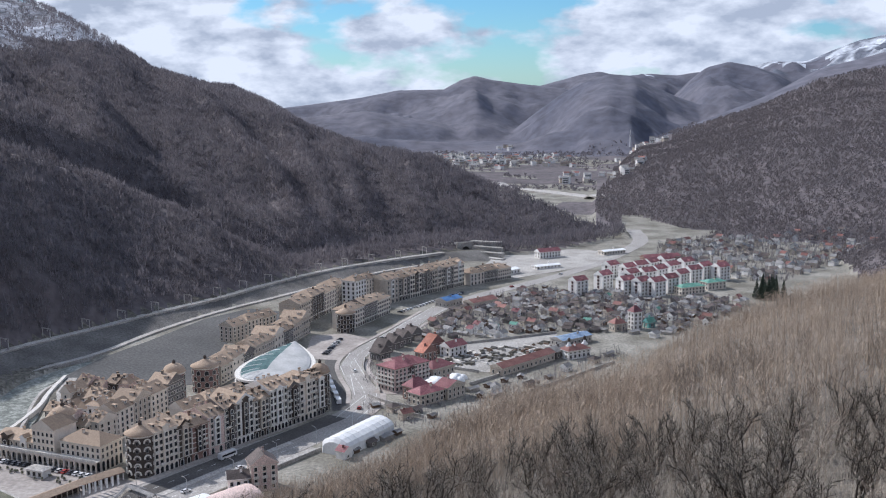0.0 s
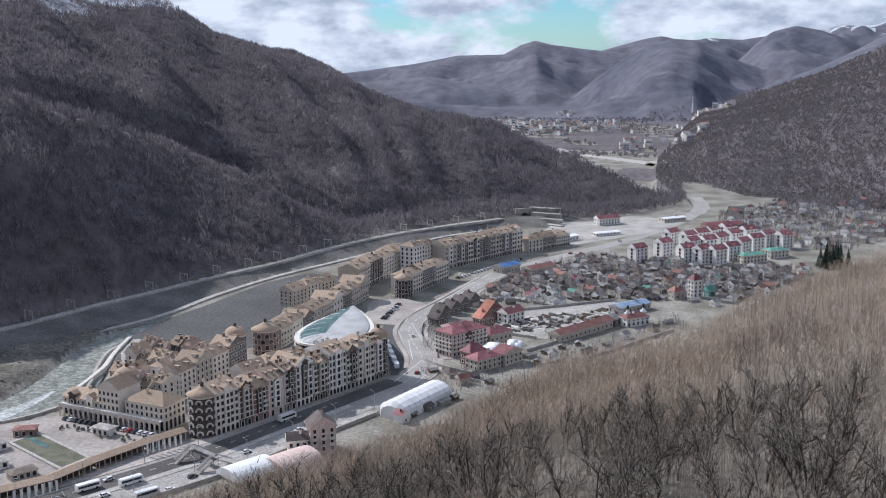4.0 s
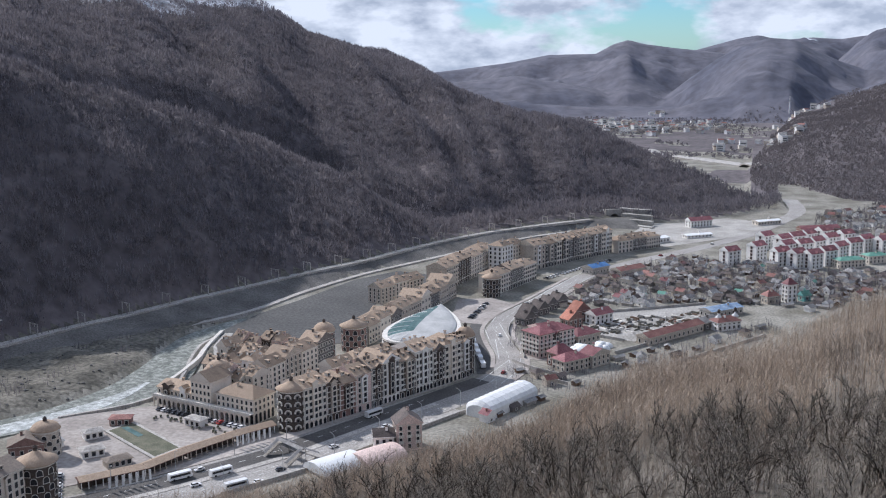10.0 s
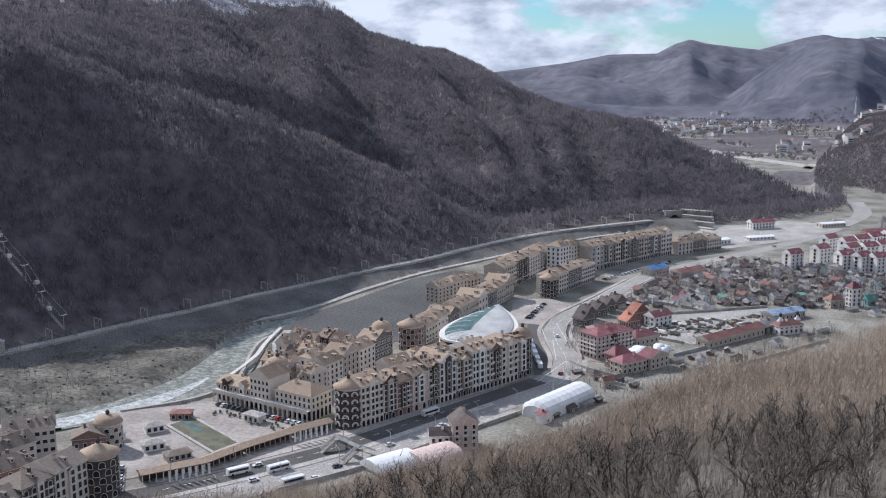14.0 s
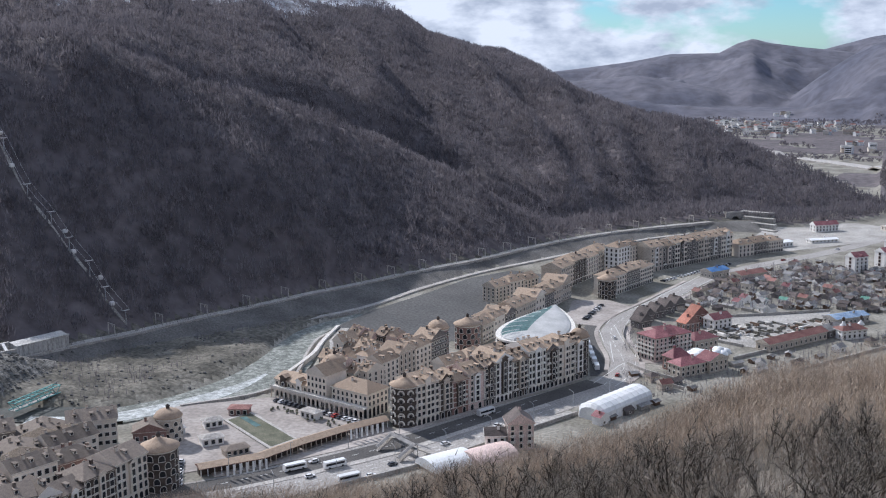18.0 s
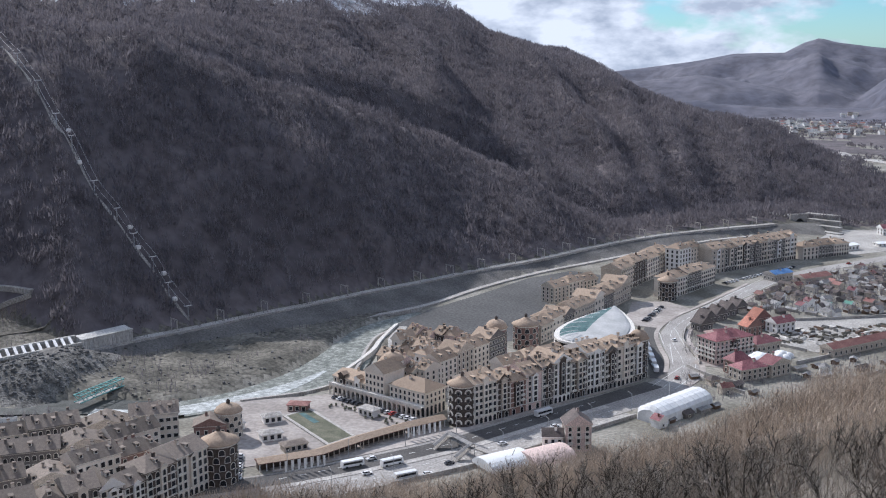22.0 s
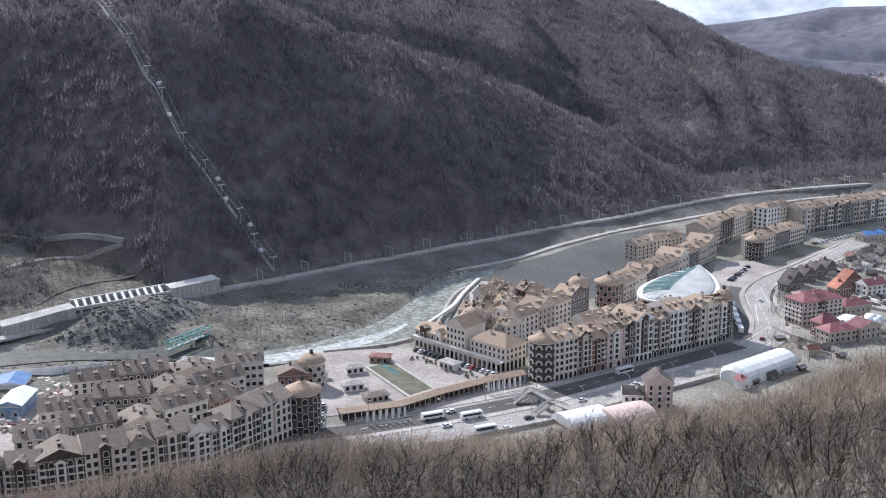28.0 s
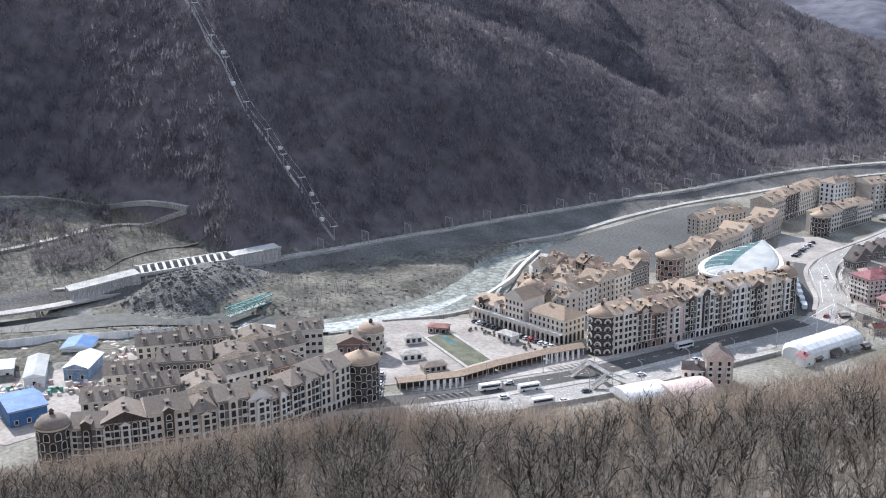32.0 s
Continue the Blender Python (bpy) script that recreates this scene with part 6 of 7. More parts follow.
NEAR = BLVD[1:7]
strip("pavement", [(p[0], p[1], 6.0) for p in NEAR], -0.2, 0.27, M_PAVE, "pale pavement along the terrace", "pavement", offset=-17.0)
strip("median", [(p[0], p[1], 3.2) for p in BLVD[1:6]], -0.2, 0.3, M_CONC, "kerbed concrete median of the boulevard", "median", offset=2.0)
strip("carriageway", [(p[0], p[1], 11.0) for p in BLVD[0:7]], 0.0, 0.135, M_ASPH2, "dark asphalt lanes next to the terrace", "road", offset=-6.0)
strip("near_lane", [(p[0], p[1], 5.0) for p in BLVD[1:6]], -0.3, 0.3, M_CONC, "pale concrete strip beside the boulevard", "pavement", offset=16.5)
strip("retaining_wall", [(p[0], p[1], 0.8) for p in BLVD[2:6]], -2, 1.6, M_CONC, "low retaining wall below the boulevard", "wall", offset=20.0)
strip("pavement", [(p[0], p[1], 3.0) for p in BLVD[6:14]], -0.2, 0.27, M_PAVE, "pale pavement along the curved road", "pavement", offset=9.0)
strip("pavement", [(p[0], p[1], 2.5) for p in BLVD[7:14]], -0.2, 0.27, M_PAVE, "pale pavement on the inner side of the bend", "pavement", offset=-8.6)
strip("side_street", [(-52, 536, 9), (-55, 560, 9), (-62, 595, 9), (-66, 640, 9), (-58, 690, 10)], -0.3, 0.13, M_ASPH2, "narrow dark side street behind the terrace", "road")
sheet("forecourt", [(-62, 636), (-84, 640), (-86, 700), (-64, 706), (-48, 690)], -0.3, 0.17, M_PAVE, "pale paved forecourt by the bend", "forecourt")
sheet("guest_forecourt", [(-38, 566), (-30, 612), (-14, 588), (2, 566), (-12, 560)], -0.3, 0.17, M_PAVE, "pale paved forecourt of the guest house", "forecourt")


def marks(name, pts, offset, dash, gap, label):
    """Painted dashes along a road, one sheet."""
    b = Build(M_LINE)
    line = shifted(pts, offset)
    for x, y, a in polyline_at(line, dash + gap):
        c, s = math.cos(radians(a)), math.sin(radians(a))
        b.add([(x, y, 0.15), (x + c * dash, y + s * dash, 0.15), (x + c * dash - s * 0.28, y + s * dash + c * 0.28, 0.15), (x - s * 0.28, y + c * 0.28, 0.15)], [(0, 1, 2, 3)])
    return tagged(new(name, b.mesh(name)), label, "road marking", kind="stuff")


for off, dash, gap in ((-0.2, 5, 4), (-5.6, 40, 0.3), (5.6, 40, 0.3)):
    marks("road_marking", BLVD[6:14], off, dash, gap, "white painted lines on the curved road")
for off in (-6, 7.5, 11):
    marks("road_marking", BLVD[1:6], off, 3, 5, "white painted dashes on the boulevard")

# lamps
lamp = None
for side, off in ((0, -14.0), (1, 13.8)):
    for x, y, a in polyline_at(shifted(NEAR, off), 26, 6 + 8 * side):
        m = pose(x, y, 0.1, rz=a + (90 if side else -90))
        if lamp:
            copy_thing(lamp, m)
            continue
        lamp = thing("street_lamp", m, "tall grey steel street lamp with a bent arm", "street lamp", "boulevard lamps")
        b = Build(M_STEEL)
        b.turned([(0.16, 0), (0.10, 8.2)], 8)
        part("pole", b.mesh("pole"), lamp)
        b = Build(M_STEEL)
        b.bar((0, 0, 8.1), (1.8, 0, 8.8), 0.12)
        part("arm", b.mesh("arm"), lamp)
        b = Build(M_CONC)
        b.rings([[(1.6, -0.2, 8.65), (2.6, -0.15, 8.75), (2.6, 0.15, 8.75), (1.6, 0.2, 8.65)], [(1.6, -0.15, 8.9), (2.6, -0.1, 8.9), (2.6, 0.1, 8.9), (1.6, 0.15, 8.9)]])
        part("lantern", b.mesh("lantern"), lamp)

# vehicles
WHEEL = Build(M_TYRE)
WHEEL.rings([[(0.34 * math.cos(t * math.pi / 5), y, 0.34 + 0.34 * math.sin(t * math.pi / 5)) for t in range(10)] for y in (-0.11, 0.11)])
WHEEL = WHEEL.mesh("wheel")
BIGWHEEL = Build(M_TYRE)
BIGWHEEL.rings([[(0.5 * math.cos(t * math.pi / 5), y, 0.5 + 0.5 * math.sin(t * math.pi / 5)) for t in range(10)] for y in (-0.15, 0.15)])
BIGWHEEL = BIGWHEEL.mesh("wheel")


def make_car(paint, label):
    ob = thing("car", pose(0, 0, 0), label, "car", "parked cars")
    b = Build(paint)
    b.rings([[(x, y, z) for x, z in ((-2.1, 0.35), (2.1, 0.35), (2.15, 0.75), (1.1, 0.95), (-2.0, 1.0), (-2.15, 0.7))] for y in (-0.85, 0.85)])
    part("body", b.mesh("body"), ob)
    b = Build(M_GLASS)
    b.rings([[(1.15, -0.78, 0.93), (1.15, 0.78, 0.93), (-1.8, 0.78, 0.97), (-1.8, -0.78, 0.97)], [(0.4, -0.66, 1.42), (0.4, 0.66, 1.42), (-1.4, 0.66, 1.42), (-1.4, -0.66, 1.42)]])
    part("glazing", b.mesh("glazing"), ob)
    b = Build(paint)
    b.box(-1.42, -0.66, 1.421, 0.42, 0.66, 1.48)
    part("roof", b.mesh("roof"), ob)
    for x in (-1.3, 1.3):
        for y in (-0.8, 0.8):
            part("wheel", WHEEL, ob, m=pose(x, y, 0))
    return ob


def make_bus(paint, length, height, label, name="bus"):
    ob = thing(name, pose(0, 0, 0), label, name, "buses and lorries")
    b = Build(paint)
    L, W = length / 2, 1.22
    b.rings([[(x, y, z) for x, z in ((-L, 0.5), (L - 0.1, 0.5), (L, 1.4), (L - 0.35, height), (-L + 0.15, height), (-L, 1.6))] for y in (-W, W)])
    part("body", b.mesh("body"), ob)
    for y in (-W - 0.01, W + 0.01):
        b = Build(M_GLASS)
        b.box(-L + 0.5, y - 0.02, 1.55, L - 0.9, y + 0.02, height - 0.55)
        part("window_band", b.mesh("window_band"), ob)
    b = Build(M_GLASS)
    b.rings([[(L - 0.06, -1.0, 1.5), (L - 0.06, 1.0, 1.5), (L + 0.02, 1.0, 1.5), (L + 0.02, -1.0, 1.5)], [(L - 0.36, -0.95, height - 0.4), (L - 0.36, 0.95, height - 0.4), (L - 0.26, 0.95, height - 0.4), (L - 0.26, -0.95, height - 0.4)]])
    part("windscreen", b.mesh("windscreen"), ob)
    for x in (-L * 0.6, L * 0.62):
        for y in (-1.08, 1.08):
            part("wheel", BIGWHEEL, ob, m=pose(x, y, 0))
    return ob


FLEET = [make_car(M_CARW, "white car parked by the road"), make_car(M_CARD, "dark car parked by the road"), make_car(M_CARR, "red car parked by the road"), make_bus(M_CARW, 9.5, 3.0, "white bus with dark windows"), make_bus(M_CARW, 6.5, 2.9, "white delivery lorry with dark windows", "lorry")]
driven = set()


def park(k, x, y, a, z=0.14):
    m = pose(x, y, z, rz=a)
    if k in driven:
        copy_thing(FLEET[k], m)
    else:
        driven.add(k)
        FLEET[k].matrix_basis = m


rnd = random.Random(14)
for x, y, a in ((-156.5, 385, 44), (-142, 391, 46), (-132, 379, 44), (-96, 466, 55)):
    park(3, x, y, a)
for x, y, a in ((-148, 379, 44), (-120, 398, 47), (-105, 425, 50), (-152, 394, 224), (-88, 452, 55), (-82, 470, 235), (-43, 538, 80), (-51, 610, 105), (-30, 712, 70), (10, 800, 57), (55, 865, 50), (100, 920, 55), (-125, 385, 44), (-40, 690, 68)):
    park(rnd.choice((0, 1, 0, 2)), x, y, a)
for k, (x, y, a) in enumerate(polyline_at([(-52, 548), (-56, 566), (-63, 598)], 5.5)):
    park(4 if k % 2 == 0 else rnd.choice((0, 1)), x - 2.6, y, a, 0.14)
for x, y, a in polyline_at([(-196, 463), (-150, 443)], 3.1):
    if rnd.random() < 0.8:
        park(rnd.choice((0, 0, 1, 1, 2)), x, y, a + 90, 0.24)
for x, y, a in polyline_at([(-203, 360), (-214, 384)], 3.4):
    park(rnd.choice((0, 1)), x + 8, y, a + 80, 0.24)
for x, y, a in polyline_at([(-68, 650), (-62, 690)], 3.4):
    if rnd.random() < 0.7:
        park(rnd.choice((0, 1, 1)), x - 4, y, a + 90, 0.19)
for x, y, a in polyline_at([(-36, 770), (10, 842)], 4.2):
    if rnd.random() < 0.6:
        park(rnd.choice((0, 0, 1)), x + 5, y, a + 90, 0.2)


# arcade of shops between the square and the boulevard
def pergola(p0, p1, columns, label):
    L, a = math.hypot(p1[0] - p0[0], p1[1] - p0[1]), math.degrees(math.atan2(p1[1] - p0[1], p1[0] - p0[0]))
    ob = thing("market_arcade", pose(p0[0], p0[1], 0.2, rz=a), label, "arcade", "market arcades")
    part("roof", roof_mesh(L, 6.0, "gable", 1.3, 0.5, M_ROOF, M_REDW, 0.25), ob, m=pose(0, 0, 3.4))
    b = Build(M_BROWNW)
    b.box(0.2, 2.6, -0.5, L - 0.2, 5.8, 3.3)
    part("wall", b.mesh("wall"), ob)
    n = max(2, int(L / 2.6))
    b = Build(M_WHITE if columns else M_TANW)
    b.turned([(0.3, 0), (0.22, 0.3), (0.2, 3.0), (0.32, 3.3)], 8)
    me = b.mesh("column")
    for i in range(n + 1):
        part("column", me, ob, m=pose(0.3 + (L - 0.6) * i / n, 0.3, 0))
    return ob


ARC = [(-190, 369), (-170, 386), (-160, 405), (-146, 426), (-134, 440)]
for k, (a, b_) in enumerate(zip(ARC, ARC[1:])):
    pergola(along(a, b_, 0.02), along(a, b_, 0.98), k in (0, 3), "low tan-roofed shopping arcade with columns along the boulevard")
flag = None
for x, y, a in polyline_at([(-181, 372), (-168, 383)], 2.6) + polyline_at([(-147, 421), (-136, 433)], 2.6):
    m = pose(x + 2.2, y - 2.2, 0.2, rz=a)
    if flag:
        copy_thing(flag, m)
        continue
    flag = thing("banner_mast", m, "tall white banner on a slim mast", "banner", "white banners")
    b = Build(M_STEEL)
    b.turned([(0.07, 0), (0.05, 5.6)], 6)
    part("mast", b.mesh("mast"), flag)
    b = Build(M_MEMBR)
    b.rings([[(0.08, 0.0, 1.2), (0.95, 0.05, 1.2), (0.95, 0.08, 1.2), (0.08, 0.04, 1.2)], [(0.08, 0.0, 5.5), (0.95, -0.06, 5.5), (0.95, -0.03, 5.5), (0.08, 0.04, 5.5)]])
    part("banner", b.mesh("banner"), flag)


def pavilion(x, y, a, L, D, h, wall, roofm, label, rk="hip"):
    ob = thing("kiosk", pose(x, y, 0.2, rz=a), label, "kiosk", "square kiosks")
    b = Build(wall)
    b.box(-L / 2, -D / 2, -0.5, L / 2, D / 2, h)
    part("wall", b.mesh("wall"), ob)
    part("roof", roof_mesh(L, D, rk, 1.0, 0.6, roofm, wall, 0.25), ob, m=pose(-L / 2, -D / 2, h))
    n = max(1, int(L / 2.4))
    for i in range(n):
        part("window", window_mesh(1.5, 1.8, "plain", M_TRIM), ob, m=pose(-L / 2 + L * (i + 0.5) / n, -D / 2 - 0.005, 0.7))
    return ob


pavilion(-202, 405, 40, 9, 6, 3.2, M_WHITE, M_CONC, "white flat-roofed kiosk on the square")
pavilion(-211, 425, 40, 8, 5, 3.2, M_WHITE, M_CONC, "small white kiosk near the river")
pavilion(-187, 396, 45, 10, 6, 3.0, M_TANW, M_ROOF2, "low kiosk with a brown pitched roof")
pavilion(-172, 445, -24, 9, 5, 3.4, M_WHITE, M_CONC, "white kiosk with an arched front beside the arcade")
pavilion(-206, 443, 10, 9, 6, 3.2, M_REDW, M_RUST, "small reddish kiosk by the sunken garden")
pavilion(-222, 412, 40, 7, 4, 3.0, M_WHITE, M_GREYROOF, "small grey-roofed kiosk by the river")
GARDEN = [(-207, 432), (-175, 405), (-169, 416), (-201, 443)]
sheet("garden_wall", [(-209, 432), (-175, 403), (-167, 416), (-201, 445)], 0.0, 0.9, M_CONC, "low pale wall round the garden bed", "garden wall")
sheet("lawn", GARDEN, 0.0, 0.93, M_GRASS, "rectangular lawn of the sunken garden", "lawn")
sheet("pool", [(-203, 436), (-191, 426), (-189.5, 428.5), (-201, 438)], 0.2, 0.98, M_TEAL, "pale blue pool at the head of the lawn", "pool")
strip("riverside_walk", [(-238, 447, 1.6), (-212, 470, 1.6), (-203, 495, 1.6), (-206, 520, 1.6), (-212, 545, 1.6), (-216, 572, 1.6), (-213, 592, 1.6)], -2.5, 0.9, M_CONC, "pale concrete quay wall curving along the river", "quay")
rnd = random.Random(3)
for k in range(26):
    t = rnd.random()
    x, y = -196 + 44 * t + rnd.uniform(-3, 3), 456 - 18 * t + rnd.uniform(-6, 1)
    ob = new("planter", None)
    tagged(ob, "round concrete planter with a clipped bush", "planter", "square planters")
    ob.matrix_basis = pose(x, y, 0.22)
    b = Build(M_CONC)
    b.turned([(0.5, 0), (0.7, 0.6), (0.55, 0.6)], 8)
    part("bowl", b.mesh("bowl"), ob)
    b = Build(M_GRASS)
    b.turned([(0.5, 0.5), (0.62, 0.9), (0.4, 1.3), (0.1, 1.45)], 7)
    part("bush", b.mesh("bush"), ob)

# covered footbridge over the boulevard
fb = thing("footbridge", Matrix.Translation((-126, 418, 0)) @ Matrix.Rotation(math.atan2(-16, 19), 4, "Z") @ Matrix.Scale(0.72, 4), "grey covered footbridge with stairs over the boulevard", "footbridge")
b = Build(M_CONC)
b.box(-2, -1.5, 5.2, 24, 1.5, 5.6)
part("deck", b.mesh("deck"), fb)
b = Build(M_GREYROOF)
b.rings([[(-2, -1.9, 7.8), (-2, 0, 8.9), (-2, 1.9, 7.8)], [(24, -1.9, 7.8), (24, 0, 8.9), (24, 1.9, 7.8)]])
part("roof", b.mesh("roof"), fb)
for x in (-1.5, 5, 11, 17, 23.5):
    for y in (-1.5, 1.5):
        b = Build(M_GREYROOF)
        b.box(x - 0.12, y - 0.12, 0 if x in (-1.5, 11, 23.5) else 5.6, x + 0.12, y + 0.12, 7.9)
        part("post", b.mesh("post"), fb)
for x0, s in ((0.0, -1), (22.0, -1), (0.0, 1), (22.0, 1)):
    b = Build(M_CONC)
    prof = [(1.5, 4.6)] + [q for k in range(16) for q in ((1.5 + k * 0.6, 5.4 - k * 0.33), (2.1 + k * 0.6, 5.4 - k * 0.33))] + [(11.1, -0.2), (10.4, -0.2)]
    b.rings([[(x, s * y, z) for y, z in prof] for x in (x0 - 1.2, x0 + 1.2)])
    part("stairs", b.mesh("stairs"), fb)
    b = Build(M_GREYROOF)
    b.rings([[(x0 - 1.5, s * 1.4, 7.9), (x0, s * 1.4, 8.6), (x0 + 1.5, s * 1.4, 7.9)], [(x0 - 1.5, s * 11.2, 2.6), (x0, s * 11.2, 3.3), (x0 + 1.5, s * 11.2, 2.6)]])
    part("stair_roof", b.mesh("stair_roof"), fb)

# ---- railway side ----
mast = None
for x, y, a in polyline_at([(*polar(b_, float(RAIL_R(b_)) + 1.5)[:2],) for b_ in np.arange(-34, 2, 1.5)], 31, 4):
    m = pose(x, y, 6.0, rz=a)
    if mast:
        copy_thing(mast, m)
        continue
    mast = thing("catenary_portal", m, "pale painted steel railway portal over the track", "catenary portal", "railway portals")
    for yy in (0, 7.0):
        b = Build(M_CONC)
        b.box(-0.22, yy - 0.22, -1, 0.22, yy + 0.22, 7.2)
        part("post", b.mesh("post"), mast)
    b = Build(M_CONC)
    b.box(-0.22, -0.6, 6.7, 0.22, 7.6, 7.2)
    part("beam", b.mesh("beam"), mast)
    b = Build(M_CONC)
    b.box(-0.12, 2.4, 5.2, 0.12, 2.65, 6.7)
    part("hanger", b.mesh("hanger"), mast)

# avalanche gallery
GA, GB = (-396, 407), (-335, 509)
gl = math.hypot(GB[0] - GA[0], GB[1] - GA[1])
gal = thing("avalanche_gallery", Matrix.Translation((GA[0], GA[1], 4.5)) @ Matrix.Rotation(math.atan2(GB[1] - GA[1], GB[0] - GA[0]), 4, "Z"), "long pale concrete gallery over the railway with open roof beams", "gallery")
for x0, x1, h0, h1 in ((0, 37, 3.2, 6.6), (90, gl, 7.6, 8.6)):
    b = Build(M_PALEC)
    b.rings([[(x, 0, -2), (x, 9, -2), (x, 9, h + 0.8), (x, 0, h)] for x, h in ((x0, h0), (x1, h1))])
    part("wall", b.mesh("wall"), gal)
    b = Build(M_PALEC)
    b.rings([[(x, -0.4, h - 0.5), (x, 0.8, h - 0.3), (x, 0.8, h + 0.45), (x, -0.4, h + 0.35)] for x, h in ((x0 - 0.2, h0), (x1 + 0.2, h1))])
    part("coping", b.mesh("coping"), gal)
    b = Build(M_PALEC)
    b.box(-0.3, -0.35, -1.5, 0.3, 0.1, h0 - 0.3)
    rib = b.mesh("rib")
    for k in range(int((x1 - x0) / 2.6)):
        part("rib", rib, gal, m=pose(x0 + 1.3 + k * 2.6, 0, 0))
b = Build(M_CONC)
b.box(37.2, 8.2, -2, 89.8, 9.2, 7.4)
part("back_wall", b.mesh("back_wall"), gal)
b = Build(M_PALEC)
b.box(37.2, -0.2, 5.2, 89.8, 0.9, 6.6)
part("edge_beam", b.mesh("edge_beam"), gal)
b = Build(M_PALEC)
b.box(37.2, 8.0, 7.4, 89.8, 9.4, 8.8)
part("back_beam", b.mesh("back_beam"), gal)
b = Build(M_WHITE)
b.rings([[(0, 0.9, 5.6), (1.5, 0.9, 5.6), (1.5, 0.9, 6.6), (0, 0.9, 6.6)], [(1.2, 8.0, 7.6), (2.7, 8.0, 7.6), (2.7, 8.0, 8.7), (1.2, 8.0, 8.7)]])
beam = b.mesh("roof_beam")
for k in range(12):
    part("roof_beam", beam, gal, m=pose(38 + k * 4.2, 0, 0))
for k in range(9):
    b = Build(M_PALEC)
    b.box(-0.5, 0.0, -2, 0.5, 0.8, 5.2)
    part("post", b.mesh("post"), gal, m=pose(40 + k * 5.8, 0, 0))
# road bridge and bank beyond
strip("bank_road", [(-470, 330, 7), (-420, 368, 7), (-400, 392, 7), (-384, 425, 6), (-370, 452, 5)], 2.2, 3.4, M_CONC, "pale concrete road on piers beside the river", "road")
for x, y in ((-420, 368), (-402, 390), (-386, 421)):
    b = Build(M_CONC)
    b.box(-0.9, -2.6, -3, 0.9, 2.6, 2.2)
    ob = new("bridge_pier", b.mesh("bridge_pier"))
    ob.matrix_basis = pose(x, y, 0, rz=50)
    tagged(ob, "stout concrete pier under the bank road", "pier", "bridge piers")
strip("hill_track", [(-478, 405, 5), (-466, 430, 5), (-453.7, 459.8, 5), (-441.5, 493.3, 5), (-424, 507, 5), (-402, 514, 6)], -2.5, 0.6, M_YARD, "pale track climbing the bare slope", "track", n=4, follow=True)
strip("hill_track", [(-540, 476, 5), (-524, 488, 5), (-497, 506, 5), (-459, 514, 5), (-424, 516, 5), (-402, 515, 6)], -2.5, 0.6, M_YARD, "pale track along the foot of the woods", "track", n=4, follow=True)
strip("hill_track", [(-404, 440, 2.5), (-402, 475, 2.5), (-376, 514, 2.5)], -0.5, 0.3, M_EARTH, "faint earth path above the gallery", "track", follow=True)
# turquoise truss steel lying by the river, shaped as a span with an added deck
tr = thing("truss_bridge", Matrix.Translation((-306, 419, 1.6)) @ Matrix.Rotation(math.atan2(28, 4), 4, "Z"), "turquoise steel truss section lying on the river bank", "truss bridge")
for yy in (0, 4.0):
    for zz in (0.5, 4.0):
        b = Build(M_GREENP)
        b.box(0, yy - 0.2, zz - 0.2, 30, yy + 0.2, zz + 0.2)
        part("chord", b.mesh("chord"), tr)
    for k in range(10):
        b = Build(M_GREENP)
        b.bar((k * 3, yy, 0.5 if k % 2 else 4.0), (k * 3 + 3, yy, 4.0 if k % 2 else 0.5), 0.28)
        part("brace", b.mesh("brace"), tr)
for k in range(11):
    b = Build(M_GREENP)
    b.box(k * 3 - 0.15, 0, 3.85, k * 3 + 0.15, 4.0, 4.15)
    part("cross_bar", b.mesh("cross_bar"), tr)
b = Build(M_CONC)
b.box(0, 0.2, 0.1, 30, 3.8, 0.35)
part("deck", b.mesh("deck"), tr)

# chairlift line up the mountain
heads = []
pyl = None
turn = math.degrees(math.atan2(179, -246))
for x, y in PYL:
    z = land_z(x, y)
    heads.append(Vector((x, y, z + 8.6)))
    m = pose(x, y, z - 0.5, rz=turn)
    if pyl:
        copy_thing(pyl, m)
        continue
    pyl = thing("lift_pylon", m, "white steel lift pylon with a broad crossarm", "lift pylon", "lift pylons")
    b = Build(M_STEEL)
    b.turned([(0.4, -1), (0.25, 9)], 8)
    part("mast", b.mesh("mast"), pyl)
    b = Build(M_WHITE)
    b.box(-0.25, -2.2, 8.7, 0.25, 2.2, 9.1)
    part("crossarm", b.mesh("crossarm"), pyl)
    for yy in (-2.0, 2.0):
        b = Build(M_STEEL)
        b.box(-1.6, yy - 0.15, 9.1, 1.6, yy + 0.15, 9.4)
        part("sheave_bar", b.mesh("sheave_bar"), pyl)
side = Vector((math.sin(radians(turn)), -math.cos(radians(turn)), 0))
for s in (-2.0, 2.0):
    rope = [h + side * s + Vector((0, 0, 0.9)) for h in heads]
    b = Build(M_LINE)
    for p, q in zip(rope, rope[1:]):
        mid = (p + q) / 2 - Vector((0, 0, (q - p).length * 0.02))
        b.bar(p, mid, 0.12)
        b.bar(mid, q, 0.12)
    tagged(new("lift_cable", b.mesh("lift_cable")), "steel haul rope of the lift", "cable", "lift cables", "stuff")
cab = None
